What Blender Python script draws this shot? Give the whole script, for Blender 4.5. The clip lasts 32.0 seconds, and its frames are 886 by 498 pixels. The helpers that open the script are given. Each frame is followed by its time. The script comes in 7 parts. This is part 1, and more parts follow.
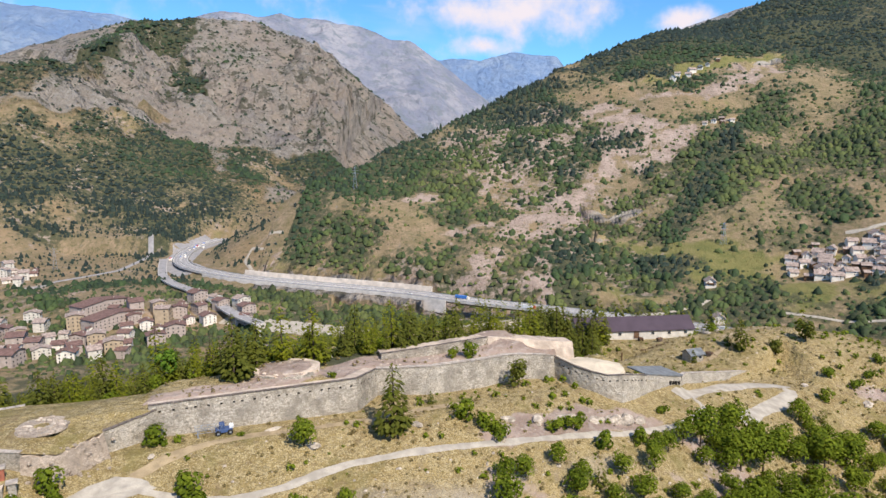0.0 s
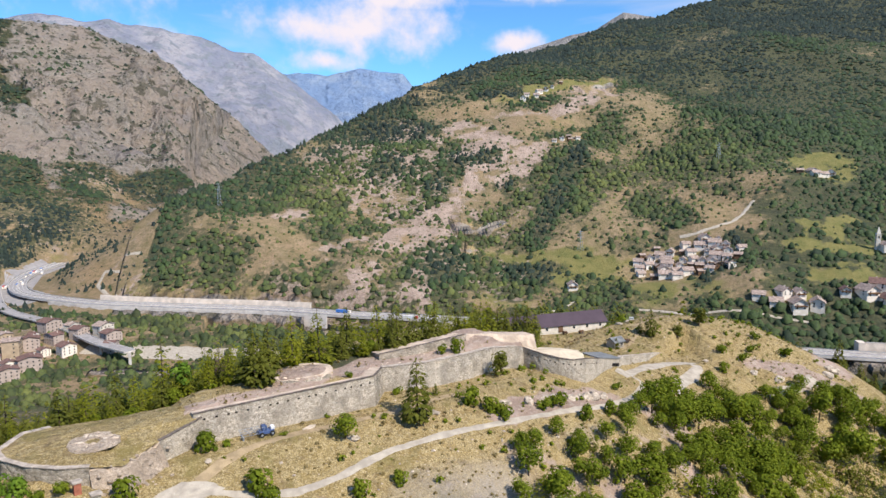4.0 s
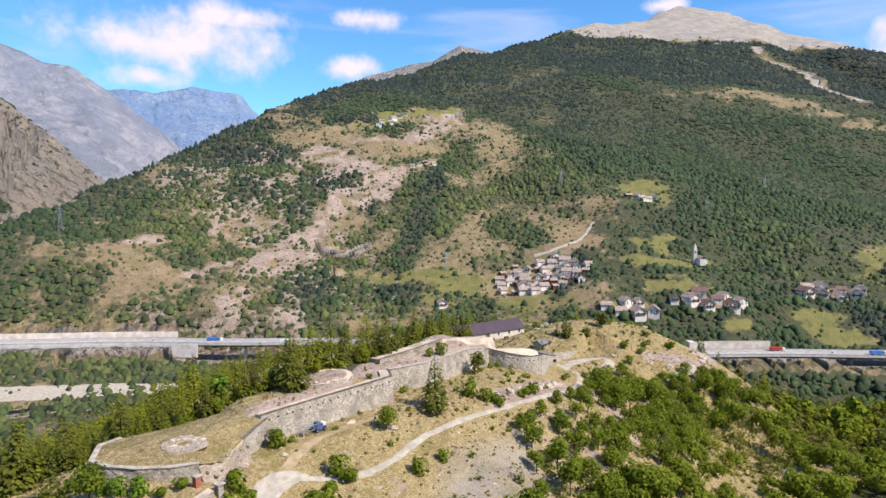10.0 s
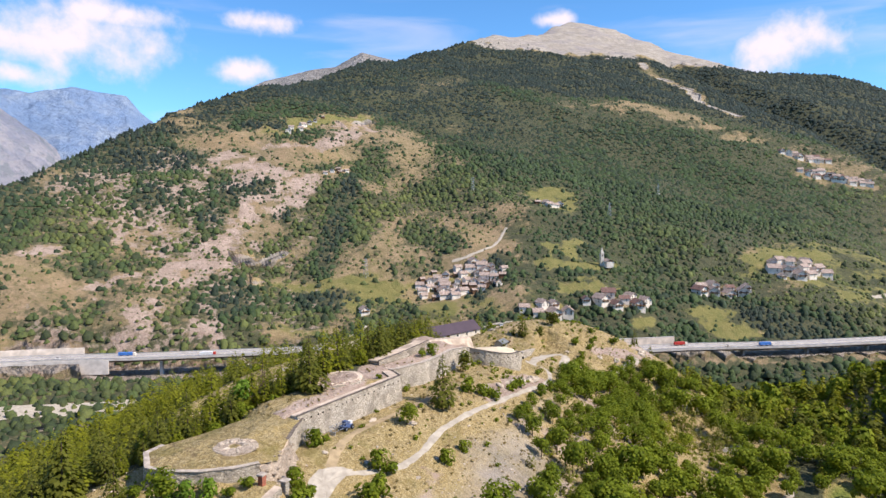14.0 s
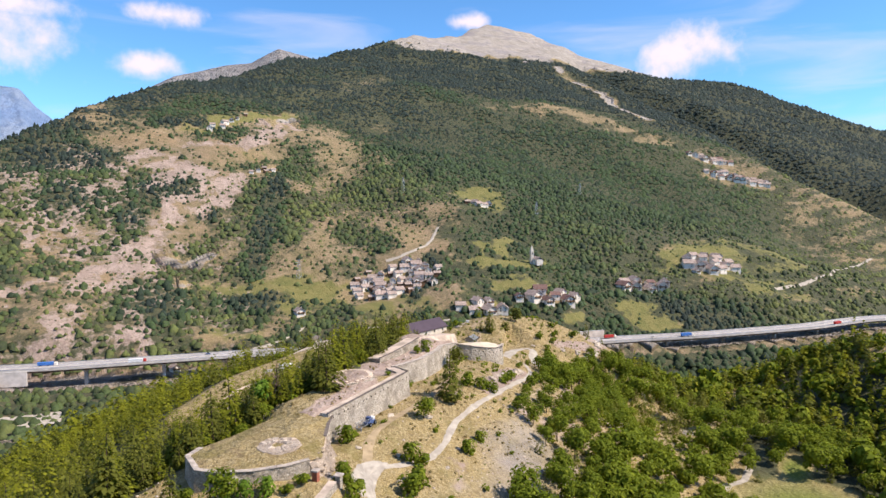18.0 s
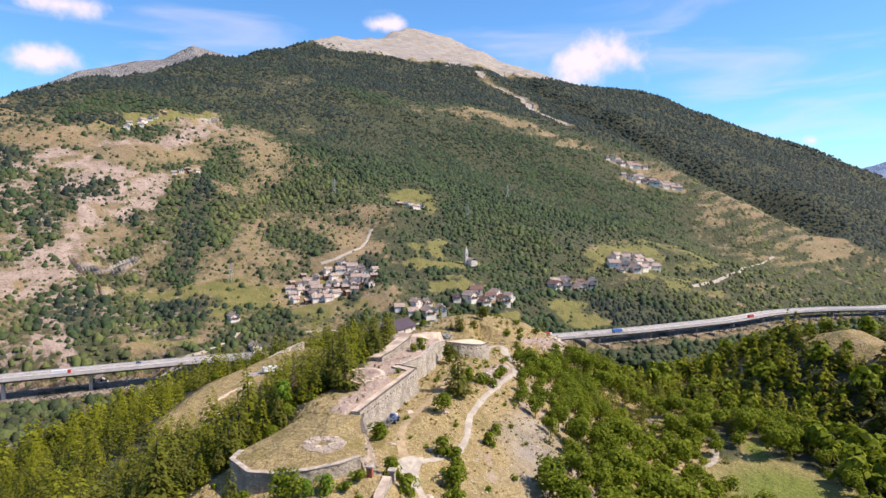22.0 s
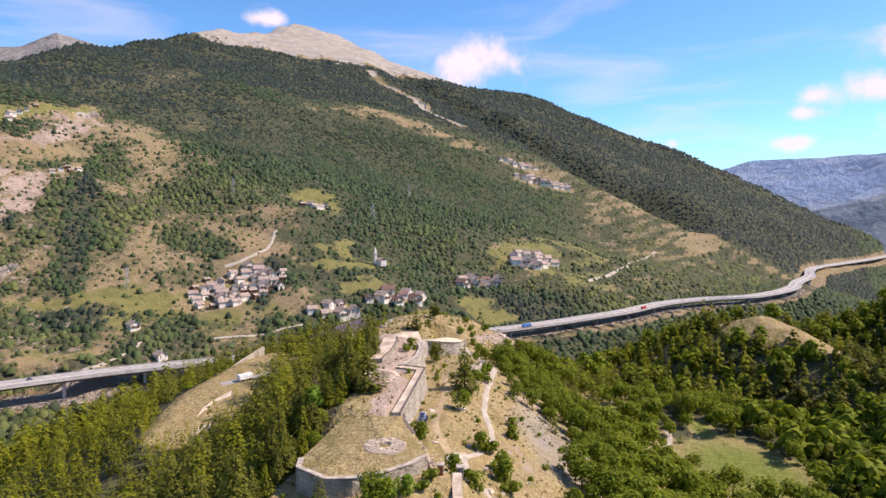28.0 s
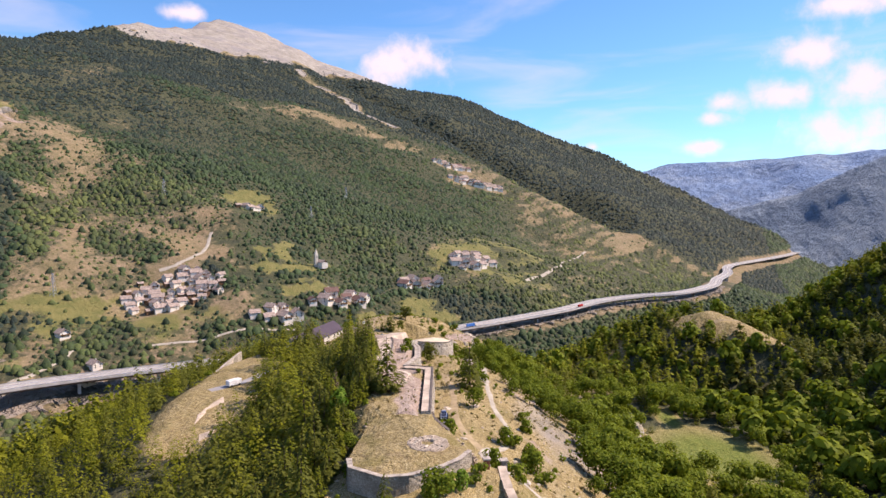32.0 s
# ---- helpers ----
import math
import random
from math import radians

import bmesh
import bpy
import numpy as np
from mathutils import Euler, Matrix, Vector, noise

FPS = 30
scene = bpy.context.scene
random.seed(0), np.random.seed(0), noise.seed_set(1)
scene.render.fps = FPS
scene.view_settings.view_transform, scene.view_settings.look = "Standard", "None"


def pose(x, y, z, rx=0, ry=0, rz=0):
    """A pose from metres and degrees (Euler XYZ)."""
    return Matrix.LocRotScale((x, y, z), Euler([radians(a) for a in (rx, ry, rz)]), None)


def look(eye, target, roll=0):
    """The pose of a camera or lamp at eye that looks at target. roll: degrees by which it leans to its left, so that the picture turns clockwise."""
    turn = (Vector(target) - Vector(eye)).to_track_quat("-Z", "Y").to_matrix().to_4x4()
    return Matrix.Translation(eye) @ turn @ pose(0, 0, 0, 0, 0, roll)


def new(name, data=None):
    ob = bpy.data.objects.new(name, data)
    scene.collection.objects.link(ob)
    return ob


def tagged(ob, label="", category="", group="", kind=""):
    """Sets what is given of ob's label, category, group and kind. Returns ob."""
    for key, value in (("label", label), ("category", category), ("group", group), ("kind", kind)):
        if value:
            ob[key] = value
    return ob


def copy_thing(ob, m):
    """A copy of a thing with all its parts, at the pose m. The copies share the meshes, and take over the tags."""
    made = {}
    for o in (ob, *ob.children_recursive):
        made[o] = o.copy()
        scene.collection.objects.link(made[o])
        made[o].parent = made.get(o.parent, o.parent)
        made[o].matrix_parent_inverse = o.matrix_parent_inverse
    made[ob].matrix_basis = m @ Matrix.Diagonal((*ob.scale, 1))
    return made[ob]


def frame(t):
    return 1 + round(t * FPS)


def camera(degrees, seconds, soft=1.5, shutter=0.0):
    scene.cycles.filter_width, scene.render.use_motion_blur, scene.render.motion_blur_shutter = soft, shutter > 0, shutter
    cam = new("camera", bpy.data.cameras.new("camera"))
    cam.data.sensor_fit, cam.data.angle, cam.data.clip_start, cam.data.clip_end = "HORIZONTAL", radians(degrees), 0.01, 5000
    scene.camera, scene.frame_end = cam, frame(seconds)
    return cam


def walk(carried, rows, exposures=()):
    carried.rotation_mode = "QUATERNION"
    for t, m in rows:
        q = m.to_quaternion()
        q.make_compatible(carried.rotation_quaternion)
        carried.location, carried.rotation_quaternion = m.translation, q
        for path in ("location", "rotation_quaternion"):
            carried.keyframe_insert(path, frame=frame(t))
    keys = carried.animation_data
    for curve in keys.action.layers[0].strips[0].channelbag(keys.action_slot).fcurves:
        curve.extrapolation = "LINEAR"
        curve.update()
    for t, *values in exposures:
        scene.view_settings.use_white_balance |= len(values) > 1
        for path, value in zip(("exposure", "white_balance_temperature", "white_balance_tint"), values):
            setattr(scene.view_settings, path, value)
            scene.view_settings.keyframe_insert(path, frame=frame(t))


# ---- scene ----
cam = camera(68.46, 32.0, soft=1.5)
# seconds, place, heading, tilt and lean of the drone's camera
ROWS = [
    (0, -0.00, -0.00, 200.00, 0.000, -8.524, -0.238),
    (1, -8.17, -2.85, 200.13, -3.662, -8.326, -0.245),
    (2, -16.25, -5.66, 200.24, -7.127, -8.011, -0.252),
    (3, -24.16, -8.37, 200.31, -10.374, -7.638, -0.229),
    (3.5, -28.02, -9.67, 200.34, -11.881, -7.463, -0.322),
    (5.5, -42.80, -14.38, 200.41, -17.344, -6.694, -0.201),
    (6, -46.33, -15.39, 200.46, -18.530, -6.506, -0.183),
    (7, -53.21, -17.14, 200.61, -20.732, -6.086, -0.142),
    (8, -59.95, -18.45, 200.81, -22.941, -5.790, -0.070),
    (8.5, -63.30, -18.90, 200.91, -24.040, -5.656, -0.025),
    (9, -66.66, -19.19, 201.00, -25.203, -5.518, -0.004),
    (9.5, -70.04, -19.32, 201.07, -26.350, -5.394, -0.018),
    (10, -73.43, -19.29, 201.14, -27.508, -5.269, -0.045),
    (11, -80.19, -18.78, 201.24, -29.798, -5.131, -0.007),
    (12, -86.82, -17.70, 201.31, -32.019, -4.872, -0.002),
    (13, -93.22, -16.12, 201.39, -34.168, -4.705, 0.015),
    (14, -99.29, -14.10, 201.48, -36.366, -4.682, -0.059),
    (14.5, -102.17, -12.97, 201.53, -37.394, -4.694, -0.088),
    (16.5, -112.56, -7.98, 201.68, -41.174, -4.732, -0.085),
    (17, -114.82, -6.70, 201.69, -42.010, -4.749, -0.120),
    (18, -118.99, -4.13, 201.68, -43.665, -4.722, -0.080),
    (19, -123.04, -1.26, 201.54, -45.284, -4.654, -0.043),
    (20, -127.30, 2.22, 201.26, -47.014, -4.589, -0.016),
    (21, -131.63, 6.15, 200.95, -48.954, -4.540, 0.044),
    (22, -135.78, 10.27, 200.75, -50.813, -4.501, -0.006),
    (23, -139.64, 14.33, 200.62, -52.629, -4.488, -0.065),
    (24, -143.13, 18.18, 200.55, -54.387, -4.496, -0.053),
    (25, -146.29, 21.92, 200.56, -56.014, -4.528, 0.040),
    (25.5, -147.75, 23.81, 200.61, -56.811, -4.553, 0.010),
    (27.5, -153.25, 31.57, 200.99, -60.007, -4.553, -0.076),
    (28, -154.62, 33.57, 201.09, -60.775, -4.544, -0.119),
    (29, -157.43, 37.64, 201.22, -62.403, -4.515, -0.141),
    (30, -160.33, 41.80, 201.31, -64.015, -4.502, -0.039),
    (31, -163.30, 46.00, 201.36, -65.577, -4.498, -0.115),
    (32, -166.30, 50.23, 201.39, -67.201, -4.449, -0.083),
]
EXPOSURES = [(0.0, 0.24, 6350, 14), (6.0, 0.32, 6350, 15), (13.0, 0.4, 6450, 17), (23.0, 0.42, 6700, 21), (32.0, 0.42, 6850, 26)]
walk(cam, [(t, pose(x, y, z, 90 + tilt, 0, yaw) @ pose(0, 0, 0, 0, 0, lean)) for t, x, y, z, yaw, tilt, lean in ROWS], EXPOSURES)

# ---- sky and sun ----
SUN_AZIMUTH, SUN_ELEVATION = 146.0, 47.0
world = bpy.data.worlds.new("sky")
scene.world = world
world.use_nodes = True
wt = world.node_tree
wt.nodes.clear()


def wnode(kind, **settings):
    n = wt.nodes.new(kind)
    for key, value in settings.items():
        setattr(n, key, value)
    return n


def wmath(op, a, b=None, c=None, clamp=False):
    n = wnode("ShaderNodeMath", operation=op, use_clamp=clamp)
    for i, v in enumerate((a, b, c)):
        if v is None:
            continue
        if isinstance(v, (int, float)):
            n.inputs[i].default_value = v
        else:
            wt.links.new(v, n.inputs[i])
    return n.outputs[0]


sky = wnode("ShaderNodeTexSky", sky_type="NISHITA", sun_disc=False, sun_elevation=radians(SUN_ELEVATION), sun_rotation=radians(SUN_AZIMUTH),
            altitude=1300.0, air_density=1.0, dust_density=0.6, ozone_density=2.5)
coord = wnode("ShaderNodeTexCoord")
sep = wnode("ShaderNodeSeparateXYZ")
wt.links.new(coord.outputs["Generated"], sep.inputs[0])


def cloud(azimuth, elevation, wide, tall):
    """A soft ellipse in the sky round a bearing, in degrees; 1 at its middle, 0 at its rim."""
    a, e = radians(azimuth), radians(elevation)
    right = (math.cos(a), -math.sin(a), 0.0)
    ahead = (math.sin(a) * math.cos(e), math.cos(a) * math.cos(e), math.sin(e))
    up = (-math.sin(a) * math.sin(e), -math.cos(a) * math.sin(e), math.cos(e))
    dots = []
    for axis in (right, up, ahead):
        n = wnode("ShaderNodeVectorMath", operation="DOT_PRODUCT")
        wt.links.new(coord.outputs["Generated"], n.inputs[0])
        n.inputs[1].default_value = axis
        dots.append(n.outputs["Value"])
    u = wmath("DIVIDE", dots[0], math.tan(radians(wide)))
    v = wmath("DIVIDE", dots[1], math.tan(radians(tall)))
    r = wmath("SQRT", wmath("ADD", wmath("MULTIPLY", u, u), wmath("MULTIPLY", v, v)))
    inside = wmath("SUBTRACT", 1.0, r)
    return wmath("MULTIPLY", wmath("MAXIMUM", inside, -1.0), wmath("GREATER_THAN", dots[2], 0.0))


CUMULUS = [(5.6, 11.3, 9.5, 2.0), (3.2, 8.8, 3.0, 1.1), (19.2, 10.1, 3.0, 1.1), (6.5, 11.6, 9.5, 2.8), (10.8, 13.7, 4.5, 1.2), (21.3, 14.0, 3.5, 1.0), (9.5, 13.8, 3.5, 1.5), (63.3, 11.5, 5.5, 2.5), (63.9, 11.4, 5.0, 2.2), (45.6, 14.5, 2.0, 0.7), (64.6, 11.6, 4.8, 2.2), (90.2, 7.6, 2.2, 1.2), (94.6, 8.0, 3.0, 1.4), (99.0, 8.2, 3.5, 2.0), (95.8, 10.8, 2.8, 1.5), (98.8, 4.6, 4.5, 2.5), (89.4, 6.3, 2.0, 0.9), (80.1, 4.3, 1.2, 0.7), (98.4, 13.9, 4.5, 1.1), (88.6, 4.1, 2.5, 0.9)]
body = None
for c in CUMULUS:
    one = cloud(*c)
    body = one if body is None else wmath("MAXIMUM", body, one)
puffs = wnode("ShaderNodeTexNoise", noise_dimensions="3D")
puffs.inputs["Scale"].default_value, puffs.inputs["Detail"].default_value, puffs.inputs["Roughness"].default_value = 16.0, 7.0, 0.58
wt.links.new(coord.outputs["Generated"], puffs.inputs["Vector"])
cover = wmath("MULTIPLY_ADD", wmath("SUBTRACT", puffs.outputs["Fac"], 0.5), 2.6, body)
dense = wnode("ShaderNodeMapRange", interpolation_type="SMOOTHSTEP")
dense.inputs[1].default_value, dense.inputs[2].default_value = -0.12, 1.0
wt.links.new(cover, dense.inputs[0])
# thin streaks high up
squash = wnode("ShaderNodeMapping")
squash.inputs["Scale"].default_value = (1.6, 1.6, 9.0)
squash.inputs["Rotation"].default_value = (0.08, 0.12, 0.0)
wt.links.new(coord.outputs["Generated"], squash.inputs[0])
streaks = wnode("ShaderNodeTexNoise")
streaks.inputs["Scale"].default_value, streaks.inputs["Detail"].default_value, streaks.inputs["Distortion"].default_value = 2.2, 6.0, 0.5
wt.links.new(squash.outputs[0], streaks.inputs["Vector"])
thin = wnode("ShaderNodeMapRange", interpolation_type="SMOOTHSTEP")
thin.inputs[1].default_value, thin.inputs[2].default_value, thin.inputs[4].default_value = 0.5, 0.78, 0.42
wt.links.new(streaks.outputs["Fac"], thin.inputs[0])
veil = wmath("MAXIMUM", dense.outputs[0], thin.outputs[0])
tone = wnode("ShaderNodeMix", data_type="RGBA")
wt.links.new(dense.outputs[0], tone.inputs["Factor"])
tone.inputs["A"].default_value, tone.inputs["B"].default_value = (6.6, 6.7, 7.6, 1), (7.8, 7.2, 7.4, 1)
blend = wnode("ShaderNodeMix", data_type="RGBA")
wt.links.new(veil, blend.inputs["Factor"])
tint = wnode("ShaderNodeMix", data_type="RGBA", blend_type="MULTIPLY")
tint.inputs["Factor"].default_value = 1.0
tint.inputs["B"].default_value = (0.72, 1.28, 1.58, 1)
wt.links.new(sky.outputs[0], tint.inputs["A"])
wt.links.new(tint.outputs["Result"], blend.inputs["A"])
wt.links.new(tone.outputs["Result"], blend.inputs["B"])
backing = wnode("ShaderNodeBackground")
backing.inputs["Strength"].default_value = 0.1
wt.links.new(blend.outputs["Result"], backing.inputs["Color"])
wout = wnode("ShaderNodeOutputWorld")
wt.links.new(backing.outputs[0], wout.inputs[0])

sun_data = bpy.data.lights.new("sun", "SUN")
sun_data.energy, sun_data.angle, sun_data.color = 5.0, radians(0.55), (1.0, 0.92, 0.77)
sun = new("sun", sun_data)
sun.matrix_world = look((math.sin(radians(SUN_AZIMUTH)) * math.cos(radians(SUN_ELEVATION)) * 900, math.cos(radians(SUN_AZIMUTH)) * math.cos(radians(SUN_ELEVATION)) * 900,
                         math.sin(radians(SUN_ELEVATION)) * 900), (0, 0, 0))

# ---- the lie of the land ----
TABLE = np.random.RandomState(7).rand(65536)


def value_noise(x, y, seed=0):
    ix, iy = np.floor(x).astype(np.int64), np.floor(y).astype(np.int64)
    fx, fy = x - ix, y - iy
    fx, fy = fx * fx * (3 - 2 * fx), fy * fy * (3 - 2 * fy)

    def corner(a, b):
        return TABLE[(a * 7919 + b * 104729 + seed * 3571 + (a * b) % 977 * 31) % 65536]
    low = corner(ix, iy) * (1 - fx) + corner(ix + 1, iy) * fx
    high = corner(ix, iy + 1) * (1 - fx) + corner(ix + 1, iy + 1) * fx
    return low * (1 - fy) + high * fy


def fbm(x, y, size, octaves=4, seed=0, gain=0.5):
    """Noise about 0, within -1 to 1, with features of that size in metres."""
    total, weight, amp = 0.0, 0.0, 1.0
    for k in range(octaves):
        turn = 0.6 + 1.1 * k
        u, v = x * math.cos(turn) - y * math.sin(turn), x * math.sin(turn) + y * math.cos(turn)
        total = total + amp * (2 * value_noise(u / size + 13.7 * k, v / size + 7.3 * k, seed + k) - 1)
        weight, amp, size = weight + amp, amp * gain, size * 0.5
    return total / weight


def crests(x, y, size, octaves=4, seed=0):
    """Sharp ridged noise, 0 to 1."""
    total, weight, amp = 0.0, 0.0, 1.0
    for k in range(octaves):
        turn = 0.3 + 0.9 * k
        u, v = x * math.cos(turn) - y * math.sin(turn), x * math.sin(turn) + y * math.cos(turn)
        total = total + amp * (1 - np.abs(2 * value_noise(u / size + 3.1 * k, v / size + 9.2 * k, seed + k) - 1)) ** 2
        weight, amp, size = weight + amp, amp * 0.5, size * 0.5
    return total / weight


def along(x, y, line):
    """For points: the distance to a polyline of (x, y, z), the line's z there, and the side (above 0: left of its course)."""
    best = np.full(np.shape(x), 1e12)
    height, side = np.zeros(np.shape(x)), np.zeros(np.shape(x))
    for a, b in zip(line[:-1], line[1:]):
        dx, dy = b[0] - a[0], b[1] - a[1]
        s = np.clip(((x - a[0]) * dx + (y - a[1]) * dy) / (dx * dx + dy * dy), 0, 1)
        gx, gy = x - a[0] - s * dx, y - a[1] - s * dy
        d2 = gx * gx + gy * gy
        m = d2 < best
        best = np.where(m, d2, best)
        height = np.where(m, a[2] + s * (b[2] - a[2]), height)
        side = np.where(m, dx * gy - dy * gx, side)
    return np.sqrt(best), height, side


def smax(a, b, k):
    h = np.clip(0.5 + 0.5 * (a - b) / k, 0, 1)
    return b * (1 - h) + a * h + k * h * (1 - h)


def step(x, a, b):
    s = np.clip((x - a) / (b - a), 0, 1)
    return s * s * (3 - 2 * s)


FORT_SPINE = [(-330, 10, 88), (-250, 40, 112), (-150, 66, 138), (-100, 88, 149), (-70, 97, 153.5), (-40, 107, 153), (-12, 117, 152),
              (20, 134, 150.5), (45, 150, 146), (75, 170, 140), (104, 183, 140.5), (132, 184, 139), (155, 182, 130), (200, 185, 104), (330, 200, 55)]
TERRACE = [(-64, 160, 136), (-44, 170, 141), (-20, 184, 143.5), (10, 195, 144), (45, 203, 141), (80, 204, 138)]
# the line of the fort's outer wall, with the height of its top
FORT_WALL = [(-48.8, 102.4, 158.7), (-16.2, 116.2, 158.3), (-13.4, 124.6, 157.3), (-3, 126, 157.2), (8, 131, 157), (14.2, 135.5, 156.6), (22.5, 138.5, 155.6), (24.8, 140.7, 154.6)]
YARD_FOOT = [(56, 150.3, 142.2), (69.5, 160.7, 141.0), (82.7, 170.9, 137.6), (95, 180.5, 135.6)]
VALLEY = [(-900, 900, 45), (-560, 690, 38), (-300, 590, 32), (0, 535, 25), (200, 470, 20), (400, 330, 14), (640, 195, 8), (1000, 30, 0),
          (1900, -260, -12), (4000, -900, -40)]
SIDE_VALLEY = [(-420, 1000, 50), (-330, 1350, 90), (-120, 2000, 170), (250, 3000, 330)]
MEADOW = [(-160, -20, 122), (-40, 20, 115), (45, 40, 110), (120, 82, 112), (190, 112, 103)]
KNOLL = [(190, 5, 122), (214, 38, 134), (226, 54, 138), (240, 78, 128)]
SOUTH = [(-400, -190, 215), (-50, -170, 190), (250, -190, 215), (420, -150, 205), (385, -60, 158), (372, 0, 112)]
WEST_EDGE = [(-420, 760, 0), (-264, 857, 0), (-21, 1062, 0), (99, 1197, 0), (477, 1433, 0), (972, 1764, 0), (1776, 2120, 0), (2700, 2520, 0)]
EAST_EDGE = [(2700, 2520, 0), (2720, 1500, 0), (3000, 1200, 0), (2900, 700, 0), (2700, 200, 0), (2300, -300, 0)]
CRAG_CREST = [(-1600, 1600, 380), (-1358, 1918, 452), (-1328, 2023, 494), (-1225, 2179, 563), (-1103, 2354, 641), (-923, 2537, 702), (-734, 2650, 708), (-596, 2715, 660), (-425, 2767, 552), (-244, 2789, 408), (-101, 2748, 266), (60, 2700, 120)]
BACK_RIDGE = [(-1900, 3860, 800), (-1517, 4024, 960), (-1333, 4088, 1040), (-1049, 4170, 1032), (-834, 4218, 1020), (-507, 4270, 985), (-332, 4287, 912), (-207, 4295, 900), (-9, 4300, 766), (172, 4297, 624), (354, 4285, 445)]
FAR_PEAKS = [(-170, 4747, 826), (69, 4749, 852), (269, 4742, 816), (486, 4725, 882), (796, 4683, 859), (875, 4669, 758), (1075, 4575, 573)]
FAR_WEST = [(-3200, 3100, 880), (-2635, 3398, 905), (-2342, 3607, 989), (-2212, 3687, 991), (-2050, 3780, 986), (-1849, 3882, 979), (-1605, 3989, 942)]
FAR_EAST = [(3900, 900, 300), (4170, 290, 405), (4150, -130, 425), (4120, -490, 455), (4070, -900, 480), (3900, -1600, 500)]
EAST_SPUR = [(2450, 260, -10), (2750, 30, 140), (2700, -224, 205), (2650, -519, 340), (2600, -1000, 480)]
PYRAMID = [(2300, 2900, 790), (1762, 3200, 800), (1320, 3400, 650)]

HIGHWAY = [(-388, 1135, 50), (-396, 1040, 50), (-384, 950, 50), (-345, 860, 50), (-260, 785, 50), (-174, 742, 50), (-52, 690, 50), (30, 643, 50), (120, 598, 50), (200, 554, 50), (290, 485, 50), (371, 415, 50), (480, 358, 50),
           (559, 311, 50), (630, 275, 50), (704, 240, 50), (800, 207, 50), (880, 160, 49), (960, 100, 47), (1100, 54, 44), (1240, 45, 40), (1400, 25, 35), (1611, 16, 32), (1860, -70, 28), (2112, -160, 25), (2400, -228, 20)]


def height(x, y):
    x, y = np.asarray(x, float), np.asarray(y, float)
    far = np.hypot(x, y - 100)
    wide = fbm(x, y, 420, 4, 3)
    mid = fbm(x, y, 90, 4, 11)
    # valley floor
    d, h, s = along(x, y, VALLEY)
    z = h + 0.1 * np.clip(d - 40, 0, 300) + 0.05 * np.clip(d - 200, 0, 500)
    d, h, s = along(x, y, SIDE_VALLEY)
    z = np.minimum(z, h + 0.25 * np.maximum(d - 40, 0) + 400 * step(-y, -1050, -850))
    # the great mountain: one long face, cut by its two edges
    face = 0.127 * x + 0.389 * y - 185 + 45 * wide + 9 * mid
    d, h, s = along(x, y, WEST_EDGE)
    face = face - 0.95 * np.where(s > 0, d, 0)
    d, h, s = along(x, y, EAST_EDGE)
    face = face - 0.75 * np.where(s > 0, d, 0)
    face = face - 16 * np.exp(-((x - 1380) ** 2 + (y - 1950) ** 2) / 240 ** 2)
    face = face + 22 * np.exp(-((x - 2500) ** 2 + (y - 2440) ** 2) / 260 ** 2)
    d, h, s = along(x, y, [(2420, 1700, 0), (2070, 1130, 0), (1850, 730, 0), (1730, 520, 0), (1640, 330, 0)])
    face = face - (62 + 10 * wide) * np.exp(-(d / 85) ** 2)
    d, h, s = along(x, y, [(1600, 850, 0), (1690, 700, 0), (1630, 560, 0), (1560, 340, 0)])
    face = face + 7 * np.exp(-(d / 60) ** 2)
    d, h, s = along(x, y, [(470, 1010, 0), (520, 760, 0), (480, 600, 0)])
    face = face - 5 * np.exp(-(d / 35) ** 2)
    face = face - 40 * np.exp(-((x - 120) ** 2 / 330 ** 2 + (y - 740) ** 2 / 280 ** 2))
    z = smax(z, face, 30)
    # western mountain with its crags
    crag = 0.6 * crests(x, y, 480, 5, 21) + 0.4 * crests(x * 1.4 + y * 0.5, y * 0.6 - x * 0.3, 210, 4, 25)
    west = -0.28 * x + 0.326 * y - 431 + 260 * (crag - 0.45) * step(far, 1100, 2100) + 20 * mid + (55 * (crests(x, y, 130, 3, 29) - 0.4) + 26 * (crests(x, y, 55, 2, 33) - 0.4)) * step(far, 1300, 2000)
    d, h, s = along(x, y, CRAG_CREST)
    west = np.where(s > 0, h - 0.7 * d, np.maximum(np.minimum(west, h + 40 * (crag - 0.5) - 0.1 * d + 4), h - 0.62 * d + 90 * (crag - 0.5) * step(d, 0, 120)))
    west = west + 70 * np.exp(-((x + 840) ** 2 / 170 ** 2 + (y - 1380) ** 2 / 330 ** 2))
    z = np.where(x < 600, smax(z, west, 25), z)
    # hills on the near side of the valley
    d, h, s = along(x, y, SOUTH)
    z = smax(z, h - 0.5 * np.maximum(d - 10, 0) + 8 * mid, 14)
    d, h, s = along(x, y, MEADOW)
    z = smax(z, h - 0.42 * np.maximum(d - 30, 0), 10)
    d, h, s = along(x, y, KNOLL)
    z = smax(z, h - 0.55 * np.maximum(d - 5, 0), 7)
    d, h, s = along(x, y, FORT_SPINE)
    small = fbm(x, y, 22, 4, 5)
    wn = 13 + 10 * step(x, 40, 75)
    north = h - 0.42 * np.maximum(d - wn, 0)
    south = h - 0.36 * np.maximum(d - 7, 0) - 0.24 * np.maximum(d - 24, 0)
    ridge = np.where(s > 0, north, south) + small * np.clip((d - 14) / 20, 0, 1) * 1.6
    d, h, s = along(x, y, TERRACE)
